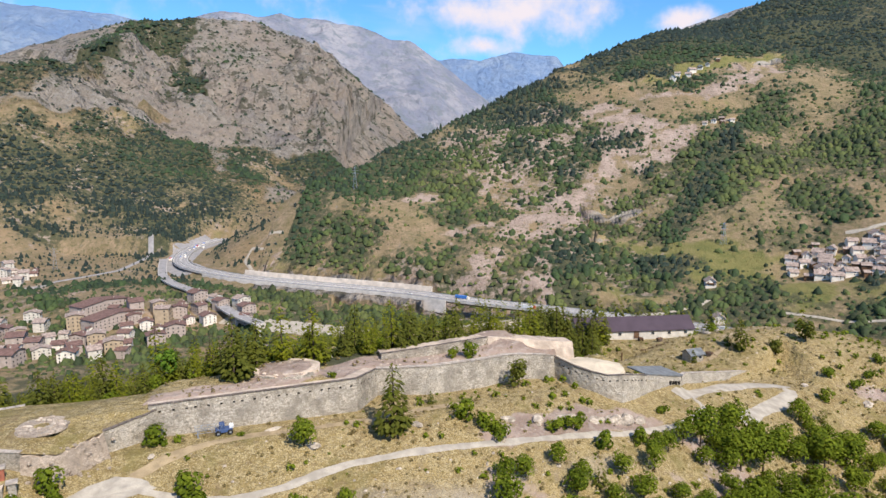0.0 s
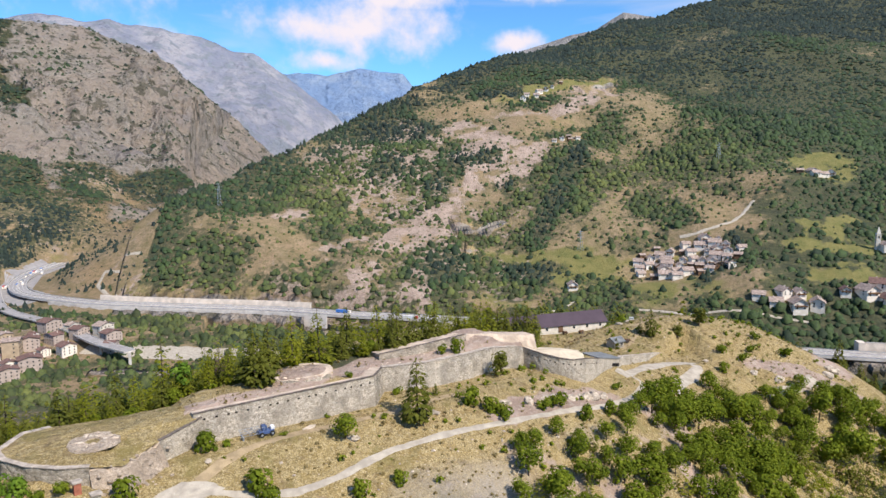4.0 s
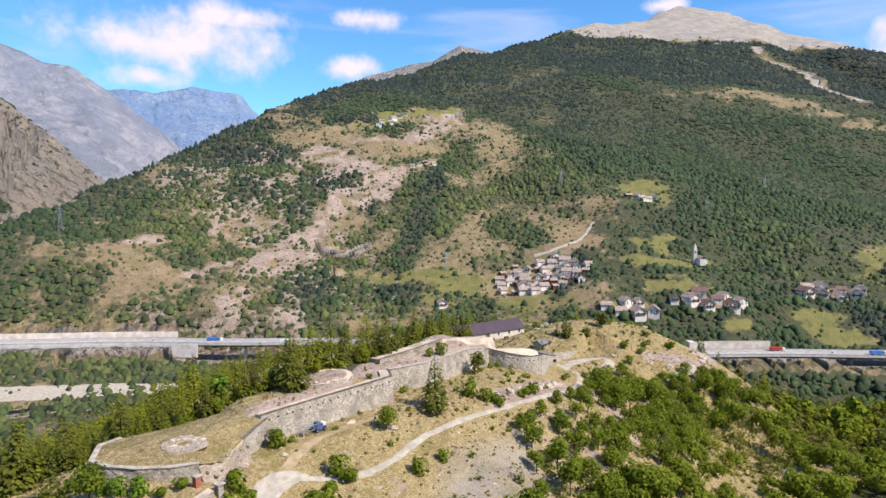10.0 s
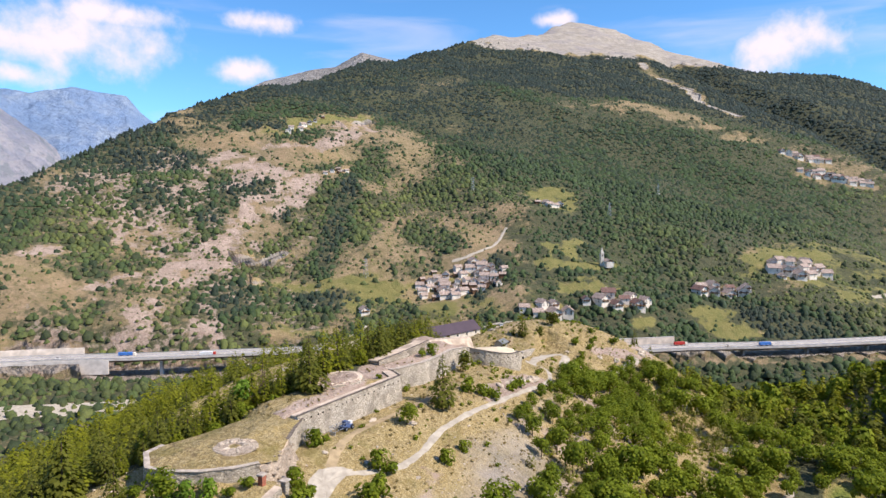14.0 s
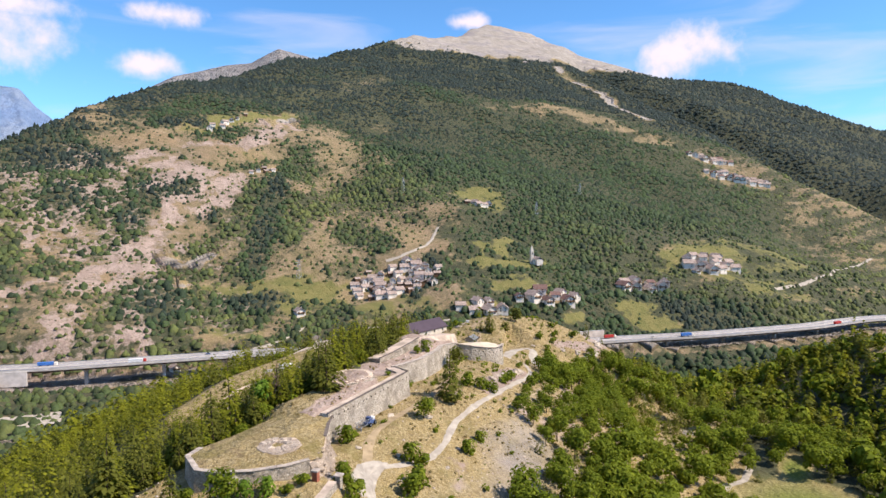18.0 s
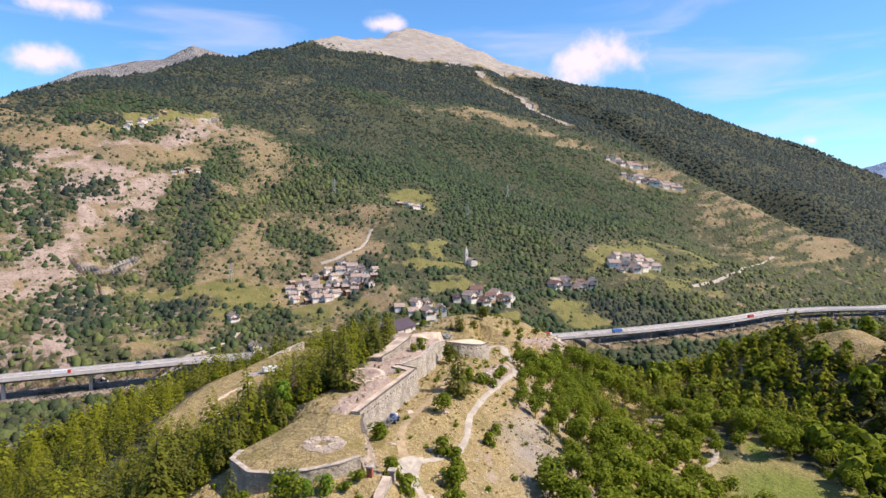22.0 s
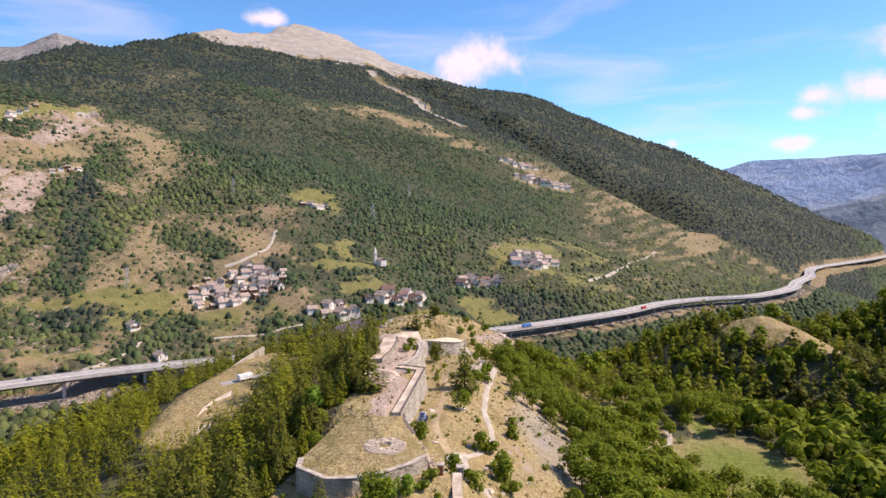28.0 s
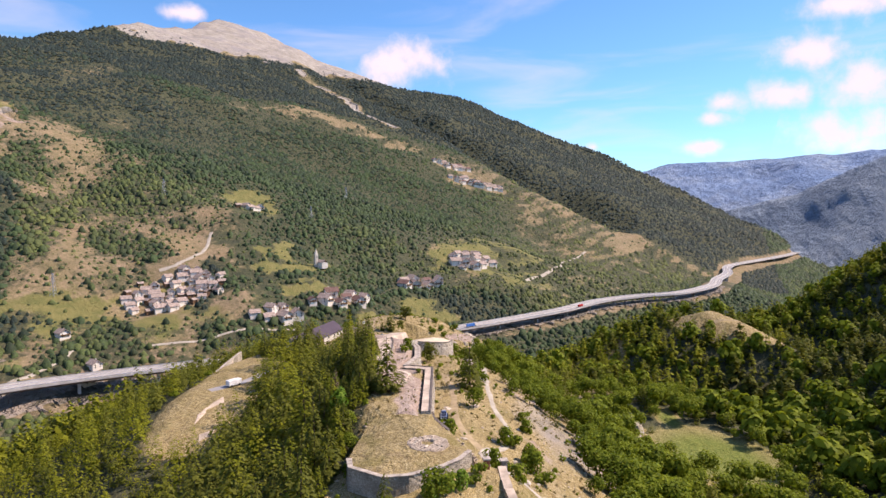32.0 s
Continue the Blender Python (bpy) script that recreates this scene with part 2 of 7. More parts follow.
    ridge = smax(ridge, h - 0.45 * np.maximum(d - 10, 0), 3)
    d, h, s = along(x, y, FORT_WALL)
    inside = np.where((s > 0) & (x < 27), h - 0.45 - 0.5 * np.maximum(d - 13, 0), -99)
    ridge = ridge + (np.maximum(inside, ridge) - ridge) * step(d, 0.9, 2.6) * step(x, -62, -49)
    ridge = ridge + 1.3 * (1 - step(np.hypot(x + 30.5, (y - 121.5) * 1.15), 4.6, 7.0))
    ridge = ridge + 5 * np.exp(-((x - 37) ** 2 + (y - 149) ** 2) / 49) + 3 * np.exp(-((x - 12) ** 2 + (y - 153) ** 2) / 130)
    d, h, s = along(x, y, YARD_FOOT)
    ridge = np.where((s < 0) & (x > 56) & (x < 99), ridge + (np.minimum(ridge, h + 0.12 * np.maximum(d - 6, 0)) - ridge) * (1 - step(d, 10, 22)) * step(x, 56, 60), ridge)
    ridge = ridge + 3.5 * np.exp(-((x + 61.5) ** 2 + (y - 83.5) ** 2) / 34)
    ridge = ridge + 5.5 * np.exp(-((x - 102) ** 2 / 34 ** 2 + (y - 192) ** 2 / 17 ** 2))
    ridge = ridge + 1.9 * np.exp(-((x + 74) ** 2 / 110 + (y - 90) ** 2 / 90))
    z = smax(z, ridge, 8)
    d, h, s = along(x, y, HIGHWAY)
    z = np.where((x > -480) & (y > -400), np.minimum(z, h - 2.0 + 0.8 * np.maximum(d - 13, 0)), z)
    south_side = (s < 0) & (x < 20) & (y > 480) & (y < 1000)
    z = np.where(south_side, np.minimum(z, np.where(x < -120, 45, 38) + 0.6 * np.maximum(d - 190, 0)), z)
    z = np.where((s > 0) & (x < -230) & (x > -480), np.minimum(z, h - 1.5 + 0.7 * np.maximum(d - 34, 0)), z)
    bank = ((x > 385) & (x < 505)) | ((x > -330) & (x < -20) & (y > 600))
    z = np.where(bank, np.maximum(z, h - 2.3 - 0.6 * np.maximum(d - 14, 0)), z)
    z = np.where((x > 505) & (x < 1300), np.maximum(z, h - 9.5 - 0.3 * np.maximum(d - 18, 0)), z)
    z = np.where((x > -20) & (x < 190) & (y > 480), z + (np.minimum(z, h - 17.5 + 0.3 * np.maximum(d - 26, 0)) - z) * (1 - step(d, 30, 60)) * step(x, -20, 10) * (1 - step(x, 160, 190)), z)
    return z + 0.35 * small * step(far, 120, 300)


# ---- materials ----
class Nodes:
    """A small builder for one node material."""

    def __init__(self, name, rough=0.85, metal=0.0):
        self.mat = bpy.data.materials.new(name)
        self.mat.use_nodes = True
        self.t = self.mat.node_tree
        self.bsdf = self.t.nodes["Principled BSDF"]
        self.bsdf.inputs["Roughness"].default_value = rough
        self.bsdf.inputs["Metallic"].default_value = metal
        self.bsdf.inputs["Specular IOR Level"].default_value = 0.25
        self.place = self.t.nodes.new("ShaderNodeNewGeometry")

    def put(self, v, socket):
        if isinstance(v, bpy.types.NodeSocket):
            self.t.links.new(v, socket)
        elif isinstance(v, tuple) and len(v) == 3 and socket.type == "RGBA":
            socket.default_value = (*v, 1)
        else:
            socket.default_value = v

    def noise(self, scale, detail=4.0, rough=0.55, where=None, stretch=None):
        n = self.t.nodes.new("ShaderNodeTexNoise")
        n.inputs["Scale"].default_value, n.inputs["Detail"].default_value, n.inputs["Roughness"].default_value = scale, detail, rough
        src = where if where is not None else self.place.outputs["Position"]
        if stretch:
            m = self.t.nodes.new("ShaderNodeMapping")
            m.inputs["Scale"].default_value = stretch
            self.t.links.new(src, m.inputs[0])
            src = m.outputs[0]
        self.t.links.new(src, n.inputs["Vector"])
        return n.outputs["Fac"]

    def cells(self, scale, what="Distance", feature="F1", stretch=None):
        n = self.t.nodes.new("ShaderNodeTexVoronoi")
        n.feature = feature
        n.inputs["Scale"].default_value = scale
        src = self.place.outputs["Position"]
        if stretch:
            m = self.t.nodes.new("ShaderNodeMapping")
            m.inputs["Scale"].default_value = stretch
            self.t.links.new(src, m.inputs[0])
            src = m.outputs[0]
        self.t.links.new(src, n.inputs["Vector"])
        return n.outputs[what]

    def ramp(self, v, a, b, lo=0.0, hi=1.0):
        n = self.t.nodes.new("ShaderNodeMapRange")
        n.interpolation_type = "SMOOTHSTEP"
        n.inputs[1].default_value, n.inputs[2].default_value, n.inputs[3].default_value, n.inputs[4].default_value = a, b, lo, hi
        self.t.links.new(v, n.inputs[0])
        return n.outputs[0]

    def calc(self, op, a, b=0.0, clamp=False):
        n = self.t.nodes.new("ShaderNodeMath")
        n.operation, n.use_clamp = op, clamp
        self.put(a, n.inputs[0])
        self.put(b, n.inputs[1])
        return n.outputs[0]

    def mix(self, f, a, b, how="MIX"):
        n = self.t.nodes.new("ShaderNodeMix")
        n.data_type, n.blend_type = "RGBA", how
        self.put(f, n.inputs["Factor"])
        self.put(a, n.inputs["A"])
        self.put(b, n.inputs["B"])
        return n.outputs["Result"]

    def attribute(self, name, what="Color"):
        n = self.t.nodes.new("ShaderNodeAttribute")
        n.attribute_name = name
        return n.outputs[what]

    def split(self, v):
        n = self.t.nodes.new("ShaderNodeSeparateColor")
        self.t.links.new(v, n.inputs[0])
        return n.outputs

    def random(self):
        return self.t.nodes.new("ShaderNodeObjectInfo").outputs["Random"]

    def island(self):
        return self.place.outputs["Random Per Island"]

    def bump(self, v, strength, distance):
        n = self.t.nodes.new("ShaderNodeBump")
        n.inputs["Strength"].default_value, n.inputs["Distance"].default_value = strength, distance
        self.t.links.new(v, n.inputs["Height"])
        self.t.links.new(n.outputs[0], self.bsdf.inputs["Normal"])

    def done(self, colour, rough=None):
        self.put(colour, self.bsdf.inputs["Base Color"])
        if rough is not None:
            self.put(rough, self.bsdf.inputs["Roughness"])
        return self.mat


def plain(name, colour, rough=0.8, metal=0.0, vary=0.12, scale=0.8, fine=9.0):
    """A surface of one paint or stuff, with broad stains and a fine grain."""
    n = Nodes(name, rough, metal)
    dark = tuple(c * (1 - 2.2 * vary) for c in colour)
    light = tuple(min(1, c * (1 + 1.2 * vary)) for c in colour)
    c = n.mix(n.ramp(n.noise(scale, 5), 0.3, 0.7), dark, light)
    c = n.mix(n.ramp(n.noise(fine, 3), 0.35, 0.75, 0, 0.5), c, dark)
    n.bump(n.noise(fine * 2, 3), 0.25, 0.02)
    return n.done(c)


def masonry(name, light, dark, joint, scale=2.6):
    """Rubble masonry: uneven stones with recessed joints, stains and pale patches."""
    n = Nodes(name, 0.92)
    tone = n.split(n.cells(scale, "Color", stretch=(1, 1, 1.7)))[0]
    edge = n.cells(scale, "Distance", "DISTANCE_TO_EDGE", stretch=(1, 1, 1.7))
    c = n.mix(tone, dark, light)
    c = n.mix(n.ramp(n.noise(0.35, 5), 0.38, 0.68, 0, 0.75), c, tuple(v * 0.62 for v in dark))
    c = n.mix(n.ramp(n.noise(0.13, 4, stretch=(1, 1, 0.4)), 0.5, 0.7, 0, 0.5), c, tuple(min(1, v * 1.15) for v in light))
    c = n.mix(n.ramp(edge, 0.0, 0.1, 0.6, 0.0), c, joint)
    c = n.mix(n.ramp(n.noise(2.2, 5, 0.65), 0.52, 0.64, 0, 0.6), c, tuple(v * 0.5 for v in dark))
    c = n.mix(n.ramp(n.noise(7.0, 3), 0.5, 0.8, 0, 0.35), c, dark)
    n.bump(n.ramp(edge, 0.0, 0.16), 0.8, 0.12)
    return n.done(c)


def leaves(name, dark, light, fresh):
    """Foliage: the tone differs from tree to tree and from spray to spray."""
    n = Nodes(name, 0.62)
    f = n.calc("ADD", n.calc("MULTIPLY", n.random(), 0.65), n.attribute("tint", "Fac"), True)
    c = n.mix(f, dark, light)
    c = n.mix(n.ramp(n.island(), 0.45, 1.0, 0, 0.6), c, fresh)
    c = n.mix(n.ramp(n.island(), 0.0, 0.35, 0.5, 0), c, tuple(v * 0.55 for v in dark))
    n.bsdf.inputs["Specular IOR Level"].default_value = 0.08
    glow = n.t.nodes.new("ShaderNodeBsdfTranslucent")
    n.put(n.mix(1.0, c, (1.0, 1.0, 0.7), "MULTIPLY"), glow.inputs[0])
    both = n.t.nodes.new("ShaderNodeMixShader")
    both.inputs[0].default_value = 0.42
    n.t.links.new(n.bsdf.outputs[0], both.inputs[1])
    n.t.links.new(glow.outputs[0], both.inputs[2])
    n.t.links.new(both.outputs[0], n.t.nodes["Material Output"].inputs[0])
    return n.done(c)


def mixed_leaves(name, deep, mid, light):
    """Foliage of a mixed wood: dark pines, broadleaved crowns and light scrub by the tint of each tree."""
    n = Nodes(name, 0.7)
    t = n.attribute("tint", "Fac")
    c = n.mix(n.ramp(t, 0.0, 0.5), deep, mid)
    c = n.mix(n.ramp(t, 0.5, 1.0), c, light)
    c = n.mix(n.ramp(n.island(), 0.5, 1.0, 0, 0.7), c, n.mix(1.0, c, (1.5, 1.45, 1.3), "MULTIPLY"))
    c = n.mix(n.ramp(n.island(), 0.0, 0.45, 0.6, 0), c, tuple(v * 0.6 for v in deep))
    c = n.mix(n.ramp(n.noise(0.35, 4, 0.6), 0.45, 0.68, 0, 0.5), c, tuple(v * 0.7 for v in deep))
    n.bump(n.noise(0.6, 3), 0.6, 1.2)
    n.bsdf.inputs["Specular IOR Level"].default_value = 0.15
    return n.done(c)


M = {}
M["conifer"] = leaves("conifer_needles", (0.095, 0.106, 0.017), (0.155, 0.165, 0.027), (0.2, 0.205, 0.037))
M["larch"] = leaves("larch_needles", (0.135, 0.155, 0.012), (0.215, 0.225, 0.018), (0.285, 0.29, 0.026))
M["broadleaf"] = leaves("broad_leaves", (0.108, 0.15, 0.012), (0.195, 0.24, 0.02), (0.29, 0.33, 0.028))
M["fresh"] = leaves("fresh_leaves", (0.1, 0.19, 0.02), (0.2, 0.3, 0.03), (0.26, 0.36, 0.05))
M["bare"] = leaves("withered_needles", (0.12, 0.085, 0.065), (0.17, 0.12, 0.1), (0.2, 0.15, 0.12))
# deep tone leans blue, putting some distance haze into the colour
M["far_wood"] = mixed_leaves("distant_leaves", (0.024, 0.036, 0.03), (0.042, 0.068, 0.026), (0.108, 0.122, 0.038))
M["straw"] = leaves("dry_grass_blades", (0.2, 0.155, 0.06), (0.33, 0.26, 0.12), (0.38, 0.31, 0.16))
M["bark"] = plain("bark", (0.1, 0.075, 0.055), 0.95, vary=0.3, scale=3)
M["stone"] = masonry("rubble_masonry", (0.68, 0.605, 0.5), (0.4, 0.35, 0.28), (0.29, 0.25, 0.195), 2.6)
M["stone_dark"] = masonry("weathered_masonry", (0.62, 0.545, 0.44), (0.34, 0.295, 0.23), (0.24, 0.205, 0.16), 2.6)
M["rubble"] = masonry("fallen_rubble", (0.6, 0.49, 0.38), (0.4, 0.32, 0.245), (0.3, 0.24, 0.18), 3.4)
M["ashlar"] = masonry("pale_masonry", (0.6, 0.53, 0.43), (0.46, 0.41, 0.33), (0.34, 0.29, 0.235), 1.6)
M["coping"] = plain("coping_stone", (0.47, 0.4, 0.33), 0.9, vary=0.18, scale=0.9)
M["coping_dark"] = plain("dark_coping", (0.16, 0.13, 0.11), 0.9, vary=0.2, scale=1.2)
# near-black for loopholes and openings: their inner shade is put into the colour
M["void"] = plain("recess_shade", (0.03, 0.027, 0.024), 0.95)
M["screed"] = plain("pink_rubble_floor", (0.58, 0.465, 0.36), 0.95, vary=0.17, scale=0.35, fine=3.5)
M["sand"] = plain("pale_terrace_floor", (0.62, 0.52, 0.38), 0.95, vary=0.09, scale=0.3, fine=5)
M["gravel"] = plain("gravel_track", (0.42, 0.37, 0.3), 0.95, vary=0.12, scale=0.5, fine=6)
M["dust"] = plain("trodden_earth", (0.37, 0.28, 0.165), 0.95, vary=0.14, scale=0.6, fine=6)
M["rock"] = plain("bedrock", (0.5, 0.42, 0.33), 0.93, vary=0.24, scale=0.9, fine=3)
M["slate"] = plain("dark_purple_roof_sheet", (0.075, 0.052, 0.066), 0.6, vary=0.08, scale=0.3)
M["greyroof"] = plain("grey_slab_roof", (0.2, 0.21, 0.215), 0.85, vary=0.18, scale=0.7)
M["plaster"] = plain("cream_plaster", (0.62, 0.57, 0.49), 0.9, vary=0.1, scale=0.5)
M["white"] = plain("white_plaster", (0.8, 0.72, 0.62), 0.9, vary=0.08, scale=0.3)
M["ochre"] = plain("ochre_plaster", (0.44, 0.34, 0.23), 0.9, vary=0.08, scale=0.3)
M["pink"] = plain("pink_plaster", (0.44, 0.36, 0.31), 0.9, vary=0.08, scale=0.3)
M["brick"] = plain("red_brick", (0.36, 0.13, 0.08), 0.9, vary=0.15, scale=2)
M["lauze"] = plain("stone_slab_roof", (0.4, 0.31, 0.26), 0.9, vary=0.22, scale=0.5)
M["tile"] = plain("red_tile_roof", (0.2, 0.12, 0.1), 0.88, vary=0.2, scale=0.5)
M["wood"] = plain("brown_timber", (0.16, 0.09, 0.05), 0.85, vary=0.2, scale=1)
M["pane"] = plain("window_glass", (0.04, 0.045, 0.05), 0.15, vary=0.05)
M["asphalt"] = plain("asphalt", (0.33, 0.31, 0.3), 0.9, vary=0.1, scale=0.15)
M["concrete"] = plain("pale_concrete", (0.55, 0.51, 0.47), 0.9, vary=0.1, scale=0.2)
M["beige"] = plain("beige_concrete", (0.66, 0.57, 0.48), 0.9, vary=0.12, scale=0.15)
M["girder"] = plain("weathered_brown_girder", (0.13, 0.095, 0.075), 0.8, vary=0.15, scale=0.2)
M["line"] = plain("road_paint", (0.75, 0.74, 0.7), 0.7)
M["steel"] = plain("galvanised_steel", (0.36, 0.39, 0.43), 0.5, 0.6, vary=0.1)
M["blue"] = plain("blue_paint", (0.06, 0.1, 0.22), 0.5, vary=0.1)
M["tyre"] = plain("black_rubber", (0.025, 0.025, 0.025), 0.9)
M["redpaint"] = plain("red_paint", (0.5, 0.05, 0.04), 0.45)
M["truck_blue"] = plain("blue_tarpaulin", (0.06, 0.2, 0.55), 0.6)
M["truck_white"] = plain("white_tarpaulin", (0.75, 0.75, 0.75), 0.6)


def terrain_material():
    n = Nodes("ground_cover", 0.97)
    lay = n.attribute("cover")
    wood, bare, green = n.split(lay)[0], n.split(lay)[1], n.split(lay)[2]
    lay2 = n.split(n.attribute("detail"))
    lush, scree, rough = lay2[0], lay2[1], lay2[2]
    broad, mid, fine = n.noise(0.012, 5), n.noise(0.09, 5), n.noise(0.9, 5)
    dry = n.mix(n.ramp(mid, 0.32, 0.68), (0.27, 0.192, 0.076), (0.38, 0.282, 0.12))
    dry = n.mix(n.ramp(broad, 0.4, 0.65, 0, 0.55), dry, (0.25, 0.19, 0.072))
    dry = n.mix(n.ramp(fine, 0.42, 0.62, 0, 0.75), dry, (0.43, 0.34, 0.172))
    dry = n.mix(n.ramp(n.noise(2.6, 4), 0.5, 0.72, 0, 0.6), dry, (0.15, 0.11, 0.042))
    dry = n.mix(n.ramp(n.noise(5.5, 4, 0.65), 0.5, 0.58, 0, 0.75), dry, (0.095, 0.068, 0.032))
    dry = n.mix(n.ramp(n.noise(3.7, 4, 0.65), 0.55, 0.62, 0, 0.75), dry, (0.54, 0.44, 0.26))
    dry = n.mix(n.ramp(n.noise(0.13, 5, 0.6), 0.52, 0.68, 0, 0.6), dry, (0.165, 0.138, 0.042))
    dry = n.mix(n.ramp(n.noise(0.34, 5, 0.6), 0.54, 0.7, 0, 0.6), dry, (0.17, 0.118, 0.062))
    grass = n.mix(n.ramp(mid, 0.3, 0.7), (0.125, 0.13, 0.04), (0.195, 0.172, 0.06))
    grass = n.mix(n.ramp(fine, 0.45, 0.7, 0, 0.5), grass, (0.215, 0.18, 0.066))
    shrub = n.mix(n.ramp(n.noise(0.05, 6, 0.62), 0.35, 0.65), (0.175, 0.132, 0.076), (0.3, 0.212, 0.142))
    shrub = n.mix(n.ramp(n.noise(0.28, 5, 0.6), 0.42, 0.66, 0, 0.65), shrub, (0.1, 0.098, 0.045))
    shrub = n.mix(n.ramp(n.noise(0.011, 4), 0.48, 0.68, 0, 0.6), shrub, (0.28, 0.185, 0.105))
    speck = n.calc("MULTIPLY", n.ramp(n.noise(0.16, 6, 0.72), 0.53, 0.6, 0, 0.75), rough)
    shrub = n.mix(speck, shrub, (0.085, 0.085, 0.038))
    dry = n.mix(n.calc("MULTIPLY", rough, 0.85), dry, shrub)
    c = n.mix(n.ramp(n.calc("ADD", green, n.calc("MULTIPLY", n.calc("SUBTRACT", n.noise(0.06, 6, 0.65), 0.5), 0.9)), 0.3, 0.6), dry, grass)
    # woodland floor, darkened: the crowns' shade is put into this colour
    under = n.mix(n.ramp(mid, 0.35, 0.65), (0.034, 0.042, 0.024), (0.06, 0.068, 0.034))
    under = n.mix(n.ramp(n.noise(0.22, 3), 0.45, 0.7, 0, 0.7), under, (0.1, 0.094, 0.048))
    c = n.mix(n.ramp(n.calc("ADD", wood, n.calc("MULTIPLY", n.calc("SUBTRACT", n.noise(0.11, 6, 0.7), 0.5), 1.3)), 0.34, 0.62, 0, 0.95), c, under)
    stone = n.mix(n.ramp(n.noise(0.05, 6, 0.62), 0.32, 0.68), (0.25, 0.18, 0.145), (0.42, 0.315, 0.26))
    stone = n.mix(n.ramp(n.noise(0.5, 5, 0.6), 0.45, 0.7, 0, 0.7), stone, (0.43, 0.36, 0.305))
    stone = n.mix(n.ramp(n.noise(1.7, 4, 0.6), 0.5, 0.72, 0, 0.65), stone, (0.25, 0.2, 0.13))
    stone = n.mix(n.calc("MULTIPLY", speck, 0.8), stone, (0.12, 0.105, 0.055))
    c = n.mix(n.calc("MULTIPLY", n.ramp(n.calc("ADD", bare, n.calc("ADD", n.calc("MULTIPLY", n.calc("SUBTRACT", n.noise(0.16, 5), 0.5), 1.3), n.calc("MULTIPLY", n.calc("SUBTRACT", n.noise(0.045, 5), 0.5), 1.2))), 0.4, 0.62), 0.95), c, stone)
    grit = n.mix(n.ramp(n.noise(0.03, 6, 0.65), 0.35, 0.68), (0.27, 0.235, 0.2), (0.4, 0.358, 0.31))
    grit = n.mix(n.ramp(n.noise(2.8, 4, 0.65), 0.5, 0.6, 0, 0.6), grit, (0.2, 0.165, 0.11))
    grit = n.mix(n.ramp(n.noise(4.6, 4, 0.65), 0.54, 0.62, 0, 0.6), grit, (0.52, 0.46, 0.37))
    grit = n.mix(n.ramp(n.noise(0.008, 5, 0.6), 0.48, 0.64, 0, 0.6), grit, (0.24, 0.215, 0.22))
    grit = n.mix(n.ramp(n.noise(0.05, 6, 0.7, stretch=(1, 1, 0.4)), 0.55, 0.66, 0, 0.7), grit, (0.16, 0.15, 0.13))
    wild = n.calc("MULTIPLY", scree, rough)
    grit = n.mix(n.calc("MULTIPLY", n.ramp(n.noise(0.006, 6, 0.65), 0.42, 0.6, 0.15, 1.2), wild), grit, (0.37, 0.3, 0.24))
    grit = n.mix(n.calc("MULTIPLY", n.ramp(n.noise(0.02, 6, 0.68), 0.53, 0.6, 0.0, 1.35), wild), grit, (0.115, 0.105, 0.075))
    c = n.mix(n.ramp(n.calc("ADD", scree, n.calc("MULTIPLY", n.calc("SUBTRACT", n.noise(0.02, 6), 0.5), 0.9)), 0.4, 0.6), c, grit)
    c = n.mix(lush, c, n.mix(n.ramp(fine, 0.4, 0.65), (0.13, 0.16, 0.03), (0.19, 0.205, 0.045)))
    relief = n.calc("ADD", n.calc("MULTIPLY", n.noise(0.25, 6, 0.65), 2.0), n.calc("MULTIPLY", fine, 0.35))
    folds = n.calc("ADD", n.calc("ABSOLUTE", n.calc("SUBTRACT", n.noise(0.009, 7, 0.66), 0.5)), n.calc("MULTIPLY", n.noise(0.03, 6, 0.66), 0.35))
    crag = n.calc("MULTIPLY", n.calc("MULTIPLY", folds, wild), 200.0)
    n.bump(n.calc("ADD", relief, crag), 0.9, 1.0)
    return n.done(c)


M["ground"] = terrain_material()


def ridge_material(name, low, high, streak):
    n = Nodes(name, 0.97)
    c = n.mix(n.ramp(n.noise(0.004, 6, 0.6), 0.35, 0.65), low, high)
    c = n.mix(n.ramp(n.noise(0.012, 7, 0.68), 0.47, 0.6, 0, 0.8), c, streak)
    c = n.mix(n.ramp(n.noise(0.035, 6, 0.65), 0.5, 0.66, 0, 0.4), c, tuple(v * 0.72 for v in low))
    n.bump(n.noise(0.011, 8, 0.68), 1.0, 70.0)
    return n.done(c)


# distance haze is put into these colours, except for the summit scree
M["back_ridge"] = ridge_material("haze_grey_rock", (0.25, 0.27, 0.345), (0.42, 0.405, 0.435), (0.23, 0.26, 0.29))
M["summit"] = ridge_material("bare_summit_scree", (0.3, 0.275, 0.255), (0.38, 0.35, 0.325), (0.27, 0.255, 0.235))
M["blue_ridge"] = ridge_material("haze_blue_rock", (0.19, 0.29, 0.47), (0.31, 0.385, 0.5), (0.19, 0.28, 0.44))
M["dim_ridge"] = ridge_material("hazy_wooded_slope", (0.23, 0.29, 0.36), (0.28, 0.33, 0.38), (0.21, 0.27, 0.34))


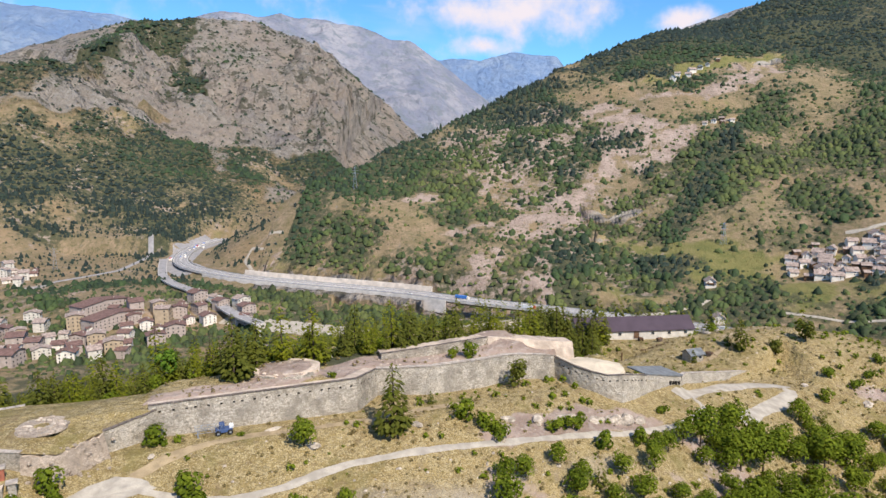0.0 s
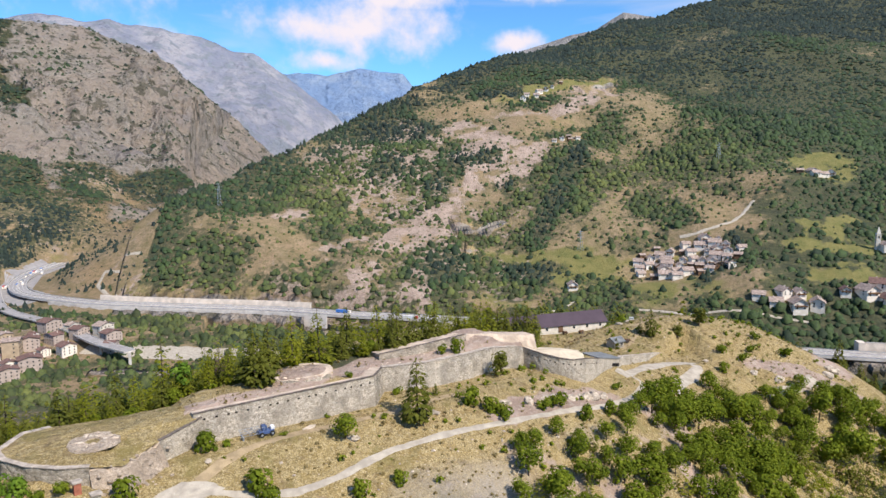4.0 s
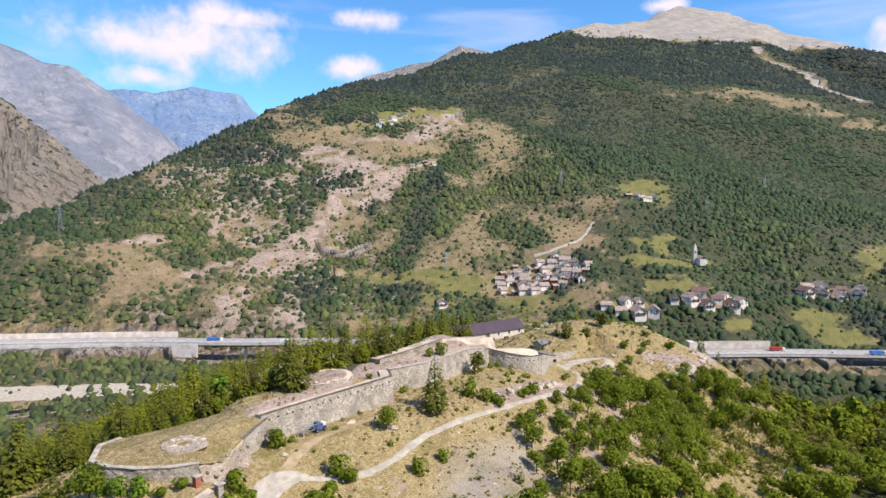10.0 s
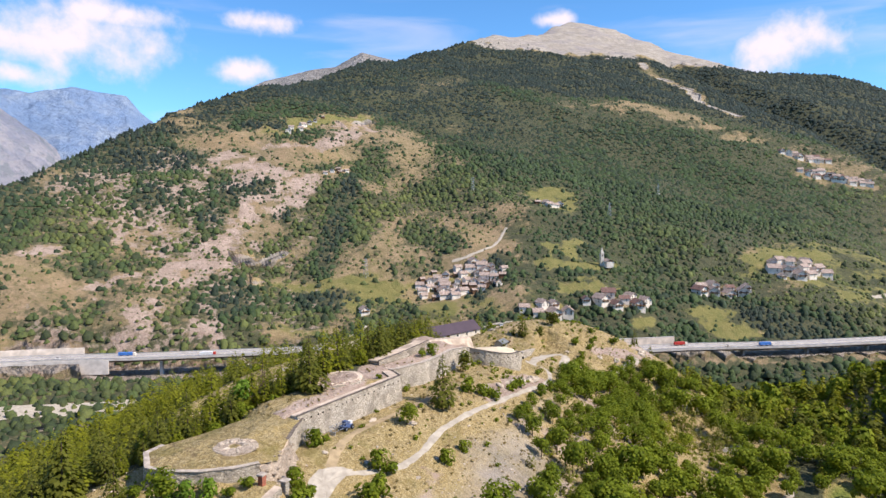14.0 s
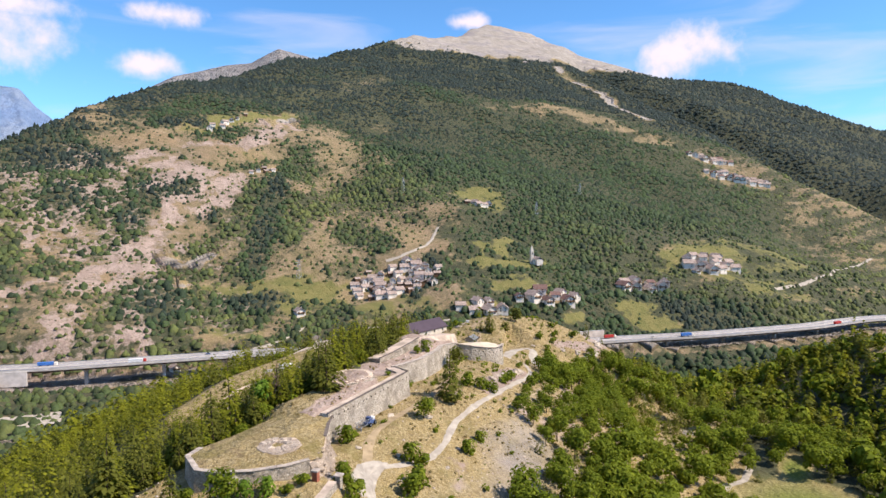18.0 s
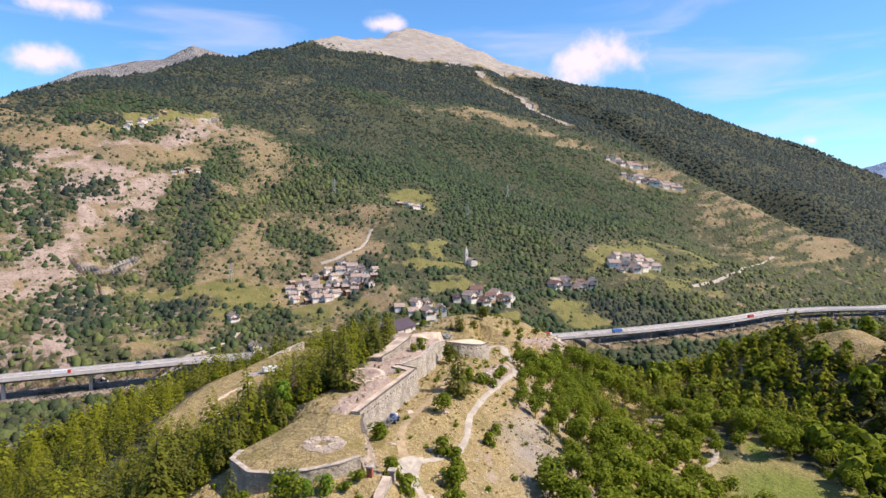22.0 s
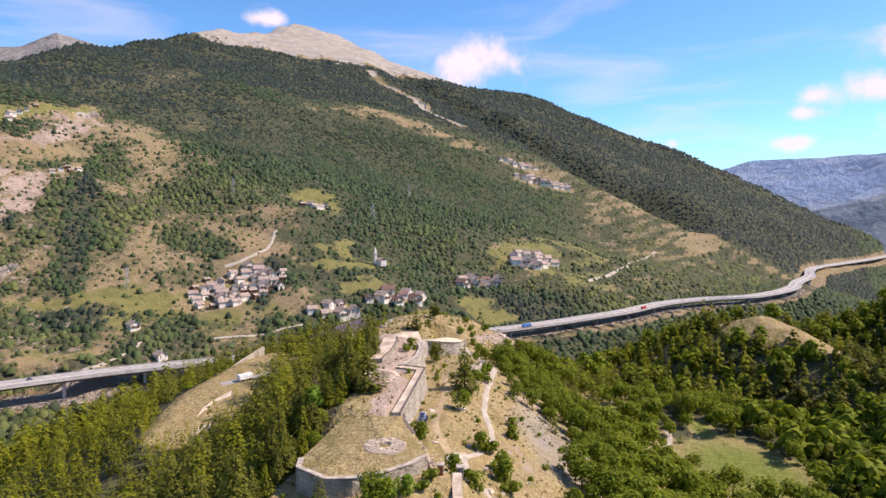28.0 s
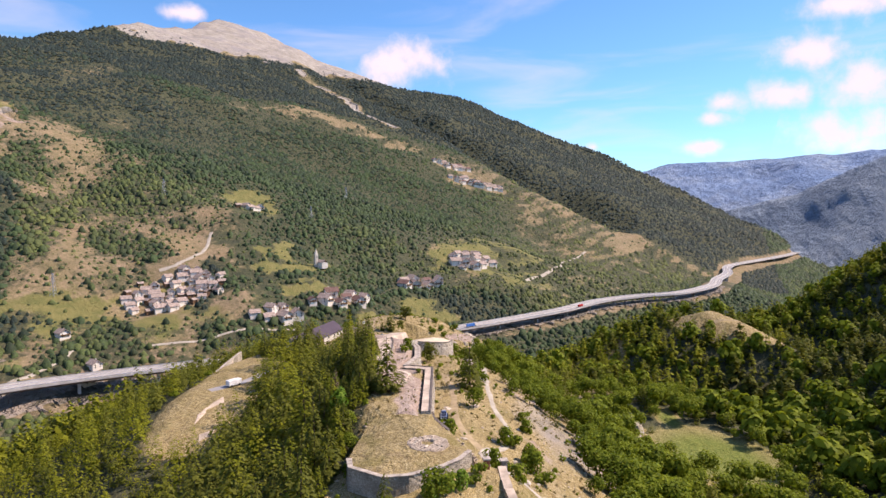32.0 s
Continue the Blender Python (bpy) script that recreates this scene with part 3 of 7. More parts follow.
# ---- ground sheet ----
def link_mesh(name, verts, faces, material, smooth=False, attributes=()):
    me = bpy.data.meshes.new(name)
    me.from_pydata(verts, [], faces)
    if material is not None:
        me.materials.append(material)
    if smooth:
        me.shade_smooth()
    for key, kind, values in attributes:
        at = me.attributes.new(key, kind, "POINT")
        at.data.foreach_set("color" if kind == "FLOAT_COLOR" else "value", np.asarray(values, np.float32).ravel())
    me.update()
    return me


def grid_mesh(name, xs, ys, zs, material, attributes=()):
    """One sheet over a grid of points, given as 2D arrays."""
    rows, cols = zs.shape
    me = bpy.data.meshes.new(name)
    co = np.stack([xs, ys, zs], -1).reshape(-1, 3).astype(np.float32)
    i = np.arange(rows * cols).reshape(rows, cols)
    quad = np.stack([i[:-1, :-1], i[:-1, 1:], i[1:, 1:], i[1:, :-1]], -1).reshape(-1, 4)
    me.vertices.add(len(co))
    me.vertices.foreach_set("co", co.ravel())
    me.loops.add(quad.size)
    me.loops.foreach_set("vertex_index", quad.ravel().astype(np.int32))
    me.polygons.add(len(quad))
    me.polygons.foreach_set("loop_start", (np.arange(len(quad)) * 4).astype(np.int32))
    me.polygons.foreach_set("use_smooth", np.ones(len(quad), bool))
    me.update(calc_edges=True)
    me.materials.append(material)
    for key, values in attributes:
        at = me.attributes.new(key, "FLOAT_COLOR", "POINT")
        at.data.foreach_set("color", np.asarray(values, np.float32).ravel())
    return me


def spot(x, y, spots):
    """1 within any of the ellipses (x, y, half length, half width, turn in degrees), falling to 0 past their rims."""
    best = np.zeros(np.shape(x))
    for cx, cy, a, b, turn in spots:
        c, s = math.cos(radians(turn)), math.sin(radians(turn))
        u, v = ((x - cx) * c + (y - cy) * s) / a, (-(x - cx) * s + (y - cy) * c) / b
        best = np.maximum(best, 1.4 - np.sqrt(u * u + v * v))
    return np.clip(best / 0.8, 0, 1)


def blots(x, y, rows):
    """1 within any of the slanted ellipses (x, y, and two half axes as x, y steps), falling to 0 past their rims."""
    best = np.zeros(np.shape(x))
    for cx, cy, ax, ay, bx, by in rows:
        k = ax * by - ay * bx
        u, v = ((x - cx) * by - (y - cy) * bx) / k, ((y - cy) * ax - (x - cx) * ay) / k
        best = np.maximum(best, 1.4 - np.sqrt(u * u + v * v))
    return np.clip(best / 0.8, 0, 1)


# bare pink rock, grey cliffs, dry grass, mown fields and dark stands of pine on the great mountain
PINK_ROCK = [(46, 707, 23, -8, -8, -28), (109, 798, 56, 14, -8, -39), (167, 834, 33, -5, -6, -21), (249, 897, 55, 48, 5, -23), (310, 941, 28, -4, -19, -38), (468, 1096, 110, 40, -18, -38), (345, 1064, 31, -13, -11, -24),
             (239, 1057, 44, 1, -4, -14), (272, 997, 28, -12, -9, -22), (73, 888, 21, -5, -6, -24), (116, 677, 18, -8, -12, -30), (118, 924, 27, -13, -3, -11), (-29, 873, 52, 30, -5, 8), (20, 800, 52, 30, -4, 7)]
GREY_ROCK = [(214, 802, 31, -12, -4, -8), (187, 753, 7, -2, -6, -14), (412, 973, 22, 1, -5, -8), (558, 1162, 40, 16, -14, -27)]
DRY_GRASS = [(587, 1016, 55, -3, -54, -75), (520, 907, 7, -12, -29, -40), (763, 1139, 27, -5, -43, -55), (961, 1463, 90, 16, -61, -84), (324, 720, 34, -24, -25, -39), (207, 1231, 48, 6, -5, -21), (282, 1128, 61, 1, -6, -18),
             (681, 1331, 49, 3, -18, -30), (1306, 1124, 21, -73, -74, -55), (1378, 1033, 72, -76, -60, -36), (1456, 903, 17, -85, -35, -14), (1460, 699, 83, -68, -88, -31), (1378, 493, -11, -70, -153, -37),
             (1323, 354, -4, -89, -144, -28), (941, 313, 124, -27, -30, -10), (1560, 420, 40, 60, 60, -60), (1510, 250, 30, 60, 60, -40), (866, 1433, 18, -3, -53, -73), (664, 1324, 28, 2, -9, -14), (788, 1151, 34, -1, -26, -30), (558, 961, 30, -24, -47, -59), (308, 756, 25, -25, -17, -26), (302, 812, 18, -14, -13, -22),
             (1289, 235, 112, -66, -103, -15), (1460, 139, 67, -54, -108, -8), (1066, 271, 106, -42, -47, -9), (1353, 292, 117, -67, -85, -15)]
FIELDS = [(255, 709, 40, -33, -4, -7), (288, 663, 47, -34, -4, -7), (332, 653, 30, -21, -5, -6), (331, 591, 16, -21, -8, -10), (187, 626, 29, -16, -5, -12), (472, 1165, 141, 29, -7, -14), (685, 751, 24, -30, -30, -25),
          (562, 595, 37, -10, -12, -10), (539, 555, 49, -28, -12, -10), (497, 502, 44, -14, -12, -10), (605, 415, 29, -15, -16, -9), (610, 378, 37, -23, -14, -7), (510, 436, 18, -6, -16, -11), (817, 449, 28, -14, -27, -13), (387, 641, 19, -16, -5, -6)]
# open country round the villages: meadows with single trees and hedges
PARKLAND = [(547, 551, 81, -28, -71, -52), (261, 678, 70, -53, -22, -33), (908, 431, 111, -46, -112, -42), (680, 738, 41, -25, -73, -61), (617, 400, 26, -20, -35, -16), (926, 386, 79, -37, -140, -46), (344, 568, 34, -49, -18, -19)]
PINES = [(315, 803, 9, -16, -59, -80), (243, 945, 41, -13, -15, -37), (178, 901, 18, -10, -10, -28), (267, 877, 21, 4, -3, -14), (146, 719, 35, -6, -17, -42), (130, 966, 42, -13, -8, -29), (165, 1088, 56, -31, -13, -45),
         (365, 1171, 36, -8, -9, -20), (234, 682, 28, -24, -11, -21), (683, 352, 59, -63, -46, -16), (408, 590, 1, -18, -54, -41), (380, 881, 17, -12, -58, -84)]
# western mountain: woods, their dark foot standing in for cloud shade, and grass
WEST_PINES_SHADE = [(-963, 2311, 44, 300, 59, -151), (-958, 1693, 34, 228, 132, -226), (-712, 1861, 43, 26, 41, -177), (-707, 1376, 65, 77, 17, -46), (-574, 1415, 71, -16, 28, -107), (-436, 1474, 79, 14, 19, -111),
              (-652, 1153, 123, 39, 31, -79), (-506, 1087, 72, 52, 24, -63), (-639, 1011, 48, 23, 18, -34), (-760, 1120, 120, 60, 40, -90), (-560, 1180, 90, 40, 30, -80), (-520, 1240, 130, 40, 30, -110), (-410, 1060, 70, 60, 20, -60), (-320, 1560, 70, 60, 20, -60)]
WEST_GRASS = [(-780, 1303, 39, 42, 10, -24), (-696, 1426, 31, 26, 10, -35), (-693, 1588, 35, 34, 5, -27), (-493, 1256, 36, 11, 7, -33), (-384, 1466, 46, -12, 3, -38), (-480, 1190, 7, 25, 0, -29)]
GULLY = [(2100, 1640, 0), (1990, 1539, 0), (1985, 1455, 0), (1887, 1265, 0), (1655, 1060, 0), (1642, 983, 0)]
DRY_SPUR = [(1180, 1170, 0), (1350, 1110, 0), (1420, 990, 0), (1480, 870, 0), (1560, 780, 0), (1650, 700, 0), (1610, 560, 0), (1560, 430, 0), (1520, 320, 0), (1490, 200, 0), (1440, 130, 0), (1300, 260, 0), (1100, 290, 0), (930, 330, 0), (800, 345, 0)]
# east of this line, looking uphill, the wood closes
HAMLETS = [(392, 612, 60, 36, -25), (426, 500, 30, 10, -28), (508, 468, 42, 12, -25), (672, 446, 45, 14, -20), (838, 416, 55, 22, -10), (640, 712, 26, 9, -10), (402, 968, 24, 8, 5), (1530, 732, 70, 24, -36), (1468, 638, 92, 30, -42), (430, 1152, 60, 10, 25), (571, 536, 14, 14, 0)]
DENSE_EDGE = [(360, 430, 0), (414, 588, 0), (523, 665, 0), (647, 812, 0), (710, 1050, 0), (640, 1190, 0), (420, 1330, 0), (150, 1420, 0)]
BEHIND_SPUR = [(1120, 1300, 0), (1440, 1190, 0), (1500, 1060, 0), (1560, 960, 0), (1620, 860, 0), (1750, 780, 0), (1740, 690, 0), (1680, 600, 0), (1630, 500, 0), (1595, 393, 0), (1560, 290, 0), (1530, 200, 0), (1510, 110, 0), (1460, 30, 0)]

TRAIL = [(-62, 70, 0), (-55.5, 79.5, 0), (-50.5, 86.5, 0), (-47, 90.4, 0), (-41.5, 89.8, 0), (-36, 89.6, 0), (-32, 90.4, 0), (-25.6, 93.4, 0), (-16.5, 99.5, 0), (-8.2, 103.3, 0), (2, 107.6, 0), (11.7, 111.4, 0), (23, 115.6, 0), (34.7, 120.1, 0),
         (41.2, 124.2, 0), (47.8, 128.8, 0), (53.6, 134.1, 0), (57.9, 138.9, 0), (59.3, 142, 0), (58.6, 145.5, 0)]
ROAD = [(54, 143.5, 0), (56.5, 146.5, 0), (62.1, 151.2, 0), (67.1, 154.8, 0), (73.4, 158.6, 0), (81, 163.6, 0), (87, 165.4, 0), (90.1, 163.6, 0), (89.9, 160.8, 0), (86.7, 158.2, 0), (81.5, 154.2, 0), (76.2, 149.3, 0), (72.1, 145.1, 0), (69, 140, 0)]


def west_side(x, y):
    return (-x + 0.12 * (y - 1000) > 180) & (y > 780)


def west_wood(x, y, z):
    """The western mountain: dark wood on its shoulder and, to imitate cloud shade, at its foot; scattered scrub between
    the crags.
    """
    n, m = fbm(x, y, 260, 5, 83), fbm(x, y, 60, 3, 85)
    w = 0.2 + 0.5 * n + 0.3 * m + 0.95 * blots(x + 60 * n + 25 * m, y + 60 * m, WEST_PINES_SHADE) - 0.6 * blots(x, y, WEST_GRASS)
    return np.clip(w, 0, 1)


def woods(x, y, z):
    """How densely trees stand, 0 to 1."""
    far = np.hypot(x, y - 100)
    n1, n2, n3 = fbm(x, y, 130, 4, 51), fbm(x, y, 480, 3, 57), fbm(x, y, 40, 3, 63)
    face = 0.127 * x + 0.389 * y - 185
    # the great mountain
    d, h, s = along(x, y, DENSE_EDGE)
    dense = step(np.where(s < 0, d, -d) + 70 * n1, -40, 60)
    base = 0.7 + 0.3 * dense + 0.3 * n2 * (1 - dense) + 0.95 * n3 * (1 - dense)
    base = np.maximum(base, 0.97 * step(z + 60 * n1, 320, 385))
    base = base + 0.7 * blots(x + 20 * n1, y + 25 * n3, PINES)
    d, h, s = along(x, y, WEST_EDGE)
    base = base + 0.5 * (1 - step(d + 40 * n3, 50, 120)) * step(y, 840, 900)
    d, h, s = along(x, y, DRY_SPUR)
    base = base - 0.6 * np.exp(-(d / (80 + 40 * n1 + 120 * step(-y, -700, -450))) ** 2) * (0.45 + 0.55 * (np.sin(face / 2.6 + 4 * n1) > -0.2))
    d, h, s = along(x, y, BEHIND_SPUR)
    base = np.where((s > 0) & (x > 1100) & (y > -100), np.maximum(base, step(d + 30 * n1, 0, 30)), base)
    base = base - 1.3 * np.clip(spot(x, y, HAMLETS) * 2 - 0.9, 0, 1)
    base = base - 0.66 * blots(x + 60 * n1, y + 60 * n3, PINK_ROCK) * (0.8 + 0.9 * n3) - np.where(x < 900, 0.45, 0.46) * blots(x + 60 * n1, y + 70 * n3, DRY_GRASS) * (0.8 + 0.9 * n3)
    base = base - 1.2 * blots(x + 20 * n1, y + 24 * n3, GREY_ROCK) - 1.25 * blots(x + 25 * n1, y + 30 * n3, FIELDS) * (0.5 + 0.5 * (np.sin(face / 1.9 + 6 * n1) > -0.45)) * (0.62 + 0.38 * (fbm(x, y, 22, 2, 91) < 0.16))
    d, h, s = along(x, y, GULLY)
    base = base - 1.2 * (1 - step(d + 14 * n3, 12, 30))
    d, h, s = along(x, y, [(530, 684, 0), (490, 657, 0), (448, 644, 0), (408, 655, 0)])
    base = base - 1.3 * (1 - step(d, 8, 14))
    base = base - 0.5 * blots(x + 30 * n1, y + 30 * n3, PARKLAND) * step(n3 + 0.35 * (np.sin(face / 3.1 + 5 * n1) > -0.2), -0.05, 0.2)
    line = np.interp(x, [1150, 1550], [800, 735])
    base = base - 1.2 * step(z + 60 * n1 + 20 * n3, line, line + 60)
    base = np.where(west_side(x, y), west_wood(x, y, z), base)
    # valley floor
    d, h, s = along(x, y, HIGHWAY)
    base = base - 1.6 * (1 - step(d, 24, 34)) * step(y + 0.5 * x, 250, 300)
    base = base - 0.8 * spot(x, y, [(-60, 682, 120, 14, -22), (10, 640, 40, 14, -25), (-100, 592, 120, 12, -14)])
    base = base + 0.4 * step(-z, -95, -55) * step(x, -150, 0) * (1 - blots(x, y, FIELDS))
    # the fort's own hill
    d, h, s = along(x, y, FORT_SPINE)
    left = np.minimum(step(d + 4 * n1 + 7 * step(-x, -12, 2), 20, 22), 1 - spot(x, y, BATTERY)) - 1.2 * step(x, 42, 54) * (1 - step(d, 34, 48))
    left = left - 0.9 * spot(x, y, BATTERY)
    left = left * (1 - step(x, 95, 125) * (1 - step(d, 52, 62)))
    right = step(d + 9 * n1 + 0.24 * np.clip(x, -70, 48), 24, 34) * (0.5 + 0.5 * step(x, -30, 20))
    for line, gap in ((TRAIL, 3.0), (ROAD, 4.5)):
        t, th, ts = along(x, y, line)
        right = right - 1.3 * (1 - step(t, gap, gap + 2))
    right = right - 0.75 * spot(x, y, [(42, 114, 10, 8, 20), (45, 95, 10, 5, -40), (-20, 84, 26, 6, 20)]) - 0.35 * spot(x, y, [(16, 102, 20, 6, 15)])
    right = right * (1 - step(x, 84, 100) * (1 - step(d, 26, 34)))
    near = np.where(s > 0, left, right)
    hill = (far < 420) & (y < 430 - 0.5 * np.maximum(x, 0)) & (x < 340) | (y < 60 - 0.25 * (x - 300)) & (x >= 300) & (x < 560)
    near = np.where(y < 70 + 0.1 * x, 0.95, near)
    near = near - 1.3 * spot(x, y, MEADOW_SPOTS) - 1.2 * spot(x, y, [(219, 44, 16, 30, -25)])
    near = near - 1.3 * spot(x, y, [(130, 178, 34, 16, 0), (98, 184, 40, 16, 5)]) - 0.9 * spot(x, y, [(78, 98, 12, 5, -40)])
    base = np.where(hill, near, base)
    return np.clip(base + np.where(west_side(x, y), 0.2, 0.45) * n1, 0, 1)


def tone(x, y, z):
    """The kind of wood, from 0 (dark pines, and shade put into the tint) over 0.5 (broadleaved) to 1 (light scrub)."""
    n1 = fbm(x, y, 130, 4, 51)
    d, h, s = along(x, y, DENSE_EDGE)
    dense = step(np.where(s < 0, d, -d) + 70 * n1, -40, 60)
    t = 0.74 - 0.26 * dense - 0.45 * step(z + 80 * n1, 180, 420) + 0.25 * n1
    d, h, s = along(x, y, WEST_EDGE)
    t = t - 0.6 * blots(x + 20 * n1, y, PINES) - 0.4 * (1 - step(d + 40 * n1, 50, 120))
    d, h, s = along(x, y, BEHIND_SPUR)
    q, h, r = along(x, y, DRY_SPUR)
    t = t + 0.35 * np.exp(-(q / 220) ** 2)
    # past the spur: dark pines, with the slope's shade put into the tint
    t = np.where((s > 0) & (x > 1100) & (y > -100), 0.0, t)
    # low western slope: a cloud's shade is put into the tint
    t = np.where(west_side(x, y), 0.22 + 0.3 * n1 - 0.35 * step(-y + 0.3 * x, -1500, -1350), t)
    return np.clip(t, 0, 1)


BATTERY = [(-24, 183, 30, 11, 25), (14, 198, 28, 9, 18)]
MEADOW_SPOTS = [(77, 48, 24, 18, 40), (108, 66, 10, 4, 20), (-60, 12, 30, 10, 25)]

STEP, U0, V0 = 0.0162, -math.asinh(2900 / 90), -math.asinh(1500 / 90)
def between(a, lo, hi, n):
    """The sorted places with n more in every gap from lo to hi."""
    q = a[(a > lo) & (a < hi)]
    return np.sort(np.concatenate([a] + [q[:-1] + np.diff(q) * (k + 1) / (n + 1) for k in range(n)]))


gx = between(90 * np.sinh(np.arange(U0, math.asinh(3900 / 90), STEP)) - 10, -1350, 0, 1)
gy = between(90 * np.sinh(np.arange(V0, math.asinh(3900 / 90), STEP)) + 110, 1250, 2800, 1)
GX, GY = np.meshgrid(gx, gy)
GZ = height(GX, GY)
WOOD = woods(GX, GY, GZ)
n_a, n_b = fbm(GX, GY, 60, 4, 71), fbm(GX, GY, 14, 3, 77)
FAR = np.hypot(GX, GY - 100)
westside = west_side(GX, GY)
n_c = fbm(GX, GY, 40, 3, 63)
pink = blots(GX + 60 * fbm(GX, GY, 130, 4, 51), GY + 60 * n_c, PINK_ROCK) * (0.75 + 0.7 * n_b)
slope_scrub = (GX < 330) & (FAR > 520) & ~westside
rocky = np.where(westside, 0.25 + 0.3 * n_a, np.maximum(pink, np.where(slope_scrub, 0.2 + 0.55 * fbm(GX, GY, 110, 4, 87), 0)))
west_cover = west_wood(GX, GY, GZ)
spine_d, _, spine_s = along(GX, GY, FORT_SPINE)
crop = (spine_s <= 0) & (FAR < 260) & (GX < 75)
rocky = np.where(crop, np.maximum(rocky, 0.36 * step(spine_d + 5 * n_a, 17, 27) * (1 - step(spine_d, 60, 90))), rocky)
fort_d, _, fort_s = along(GX, GY, FORT_WALL)
top = (fort_s > 0) & (GX > -52) & (GX < 30)
rocky = np.where(top, np.maximum(rocky, (0.78 + 0.5 * n_b) * (1 - step(fort_d, 6, 11)) + 0.8 * spot(GX, GY, [(-30.5, 121.5, 5.5, 5, 0), (-16, 128, 9, 5, 40), (4, 141, 16, 4.5, 28), (24, 146, 9, 4, 10)])), rocky)
rocky = np.maximum(rocky, 0.7 * spot(GX, GY, [(-60, 682, 120, 14, -22), (10, 640, 40, 14, -25)]))
rocky = np.maximum(rocky, 0.75 * spot(GX, GY, [(25, 120.5, 19, 4.5, 26), (38, 126, 8, 4, 20), (62, 118, 20, 5, -30), (52, 107, 9, 4, -50), (128, 160, 26, 4, -15), (150, 172, 8, 10, 0)]))
bare_top = (GX > 900) & (GY > 900)
screes = np.where(bare_top, step(GZ + 60 * n_a, np.interp(GX, [1150, 1550], [820, 725]), np.interp(GX, [1150, 1550], [940, 800])), 0)
gully_d, _, _ = along(GX, GY, GULLY)
screes = np.maximum(screes, 1.0 * (1 - step(gully_d + 16 * n_a + 10 * n_c, 5, 20)))
screes = np.maximum(screes, blots(GX + 20 * n_a, GY + 24 * n_c, GREY_ROCK) * (0.7 + 0.6 * n_b))
screes = np.where(westside, np.clip(step(GZ + 120 * n_a + 0.35 * GX, -150, 10) * step(GY + 60 * n_a, 1150, 1400) * (1.0 - 0.8 * west_cover) - 0.7 * blots(GX, GY, WEST_GRASS), 0, 0.7), screes)
trail_d, _, trail_s = along(GX, GY, TRAIL)
screes = np.where((trail_s < 0) & (trail_d < 48) & (GX < 50) & (GX > -60), 0.4 * step(trail_d + 3 * n_b, 1, 6) * (1 - step(trail_d, 30, 48)) * (1 - step(GX, 30, 50)), screes)
valley_d, _, _ = along(GX, GY, HIGHWAY)
fields = blots(GX + 25 * n_a, GY + 30 * n_c, FIELDS)
parched = blots(GX + 60 * n_a, GY + 70 * n_c, DRY_GRASS)
openings = np.maximum(np.maximum(fields, parched), rocky)
moor = np.clip(0.33 + 0.7 * fbm(GX, GY, 70, 4, 97) - 0.75 * openings - 0.35 * screes, 0, 0.8)
edge_d, _, edge_s = along(GX, GY, DENSE_EDGE)
closed = step(np.where(edge_s < 0, edge_d, -edge_d) + 70 * n_a, -40, 60)
WOOD = np.where(FAR > 330, np.maximum(WOOD ** 0.7, moor) * (0.64 + 0.36 * closed), WOOD * np.where((spine_s <= 0) & (spine_d < 90), 0.3, 0.8))
river_d, _, _ = along(GX, GY, VALLEY)
screes = np.maximum(screes, 0.85 * (1 - step(river_d + 6 * n_b, 4, 9)) * (GX > -200) * (GX < 200))
screes = np.maximum(screes, 0.75 * spot(GX, GY, [(930, 165, 60, 18, -30), (800, 235, 60, 12, -20), (1060, 95, 60, 16, -20), (640, 300, 30, 10, -28)]))
screes = np.maximum(screes, 0.8 * (1 - step(valley_d + 10 * n_b, 13, np.where(GX < 180, 34, 18))) * (GX > -220) * (GX < 1200))
meadowy = np.clip(np.maximum(fields, 0.8 * blots(GX + 30 * n_a, GY + 30 * n_c, PARKLAND)) * (0.55 + 0.45 * step(GX, 330, 460)) + 0.35 * step(n_a, 0.05, 0.4), 0, 1)
meadowy = np.where(FAR < 300, 0.25 * step(n_a, 0.1, 0.5), meadowy)
lush = spot(GX, GY, [(77, 48, 24, 18, 40), (108, 66, 10, 4, 20)])
one = np.ones(GX.shape)
heath = step(FAR, 260, 380) * (1 - 0.5 * meadowy) * (1 - 0.2 * parched) * (1 - 0.6 * fields) * (1 - blots(GX, GY, GREY_ROCK)) * np.where(bare_top, 1 - step(screes, 0.05, 0.4), 1)
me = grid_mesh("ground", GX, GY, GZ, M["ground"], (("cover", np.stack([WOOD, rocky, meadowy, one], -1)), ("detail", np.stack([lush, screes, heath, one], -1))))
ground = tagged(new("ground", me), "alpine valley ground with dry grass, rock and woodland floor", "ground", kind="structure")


def floor_z(x, y):
    """The ground's height, read off the sheet."""
    i = min(max(int(np.searchsorted(gx, x)) - 1, 0), GZ.shape[1] - 2)
    j = min(max(int(np.searchsorted(gy, y)) - 1, 0), GZ.shape[0] - 2)
    fx, fy = (x - gx[i]) / (gx[i + 1] - gx[i]), (y - gy[j]) / (gy[j + 1] - gy[j])
    low = GZ[j, i] * (1 - fx) + GZ[j, i + 1] * fx
    return float(low * (1 - fy) + (GZ[j + 1, i] * (1 - fx) + GZ[j + 1, i + 1] * fx) * fy)


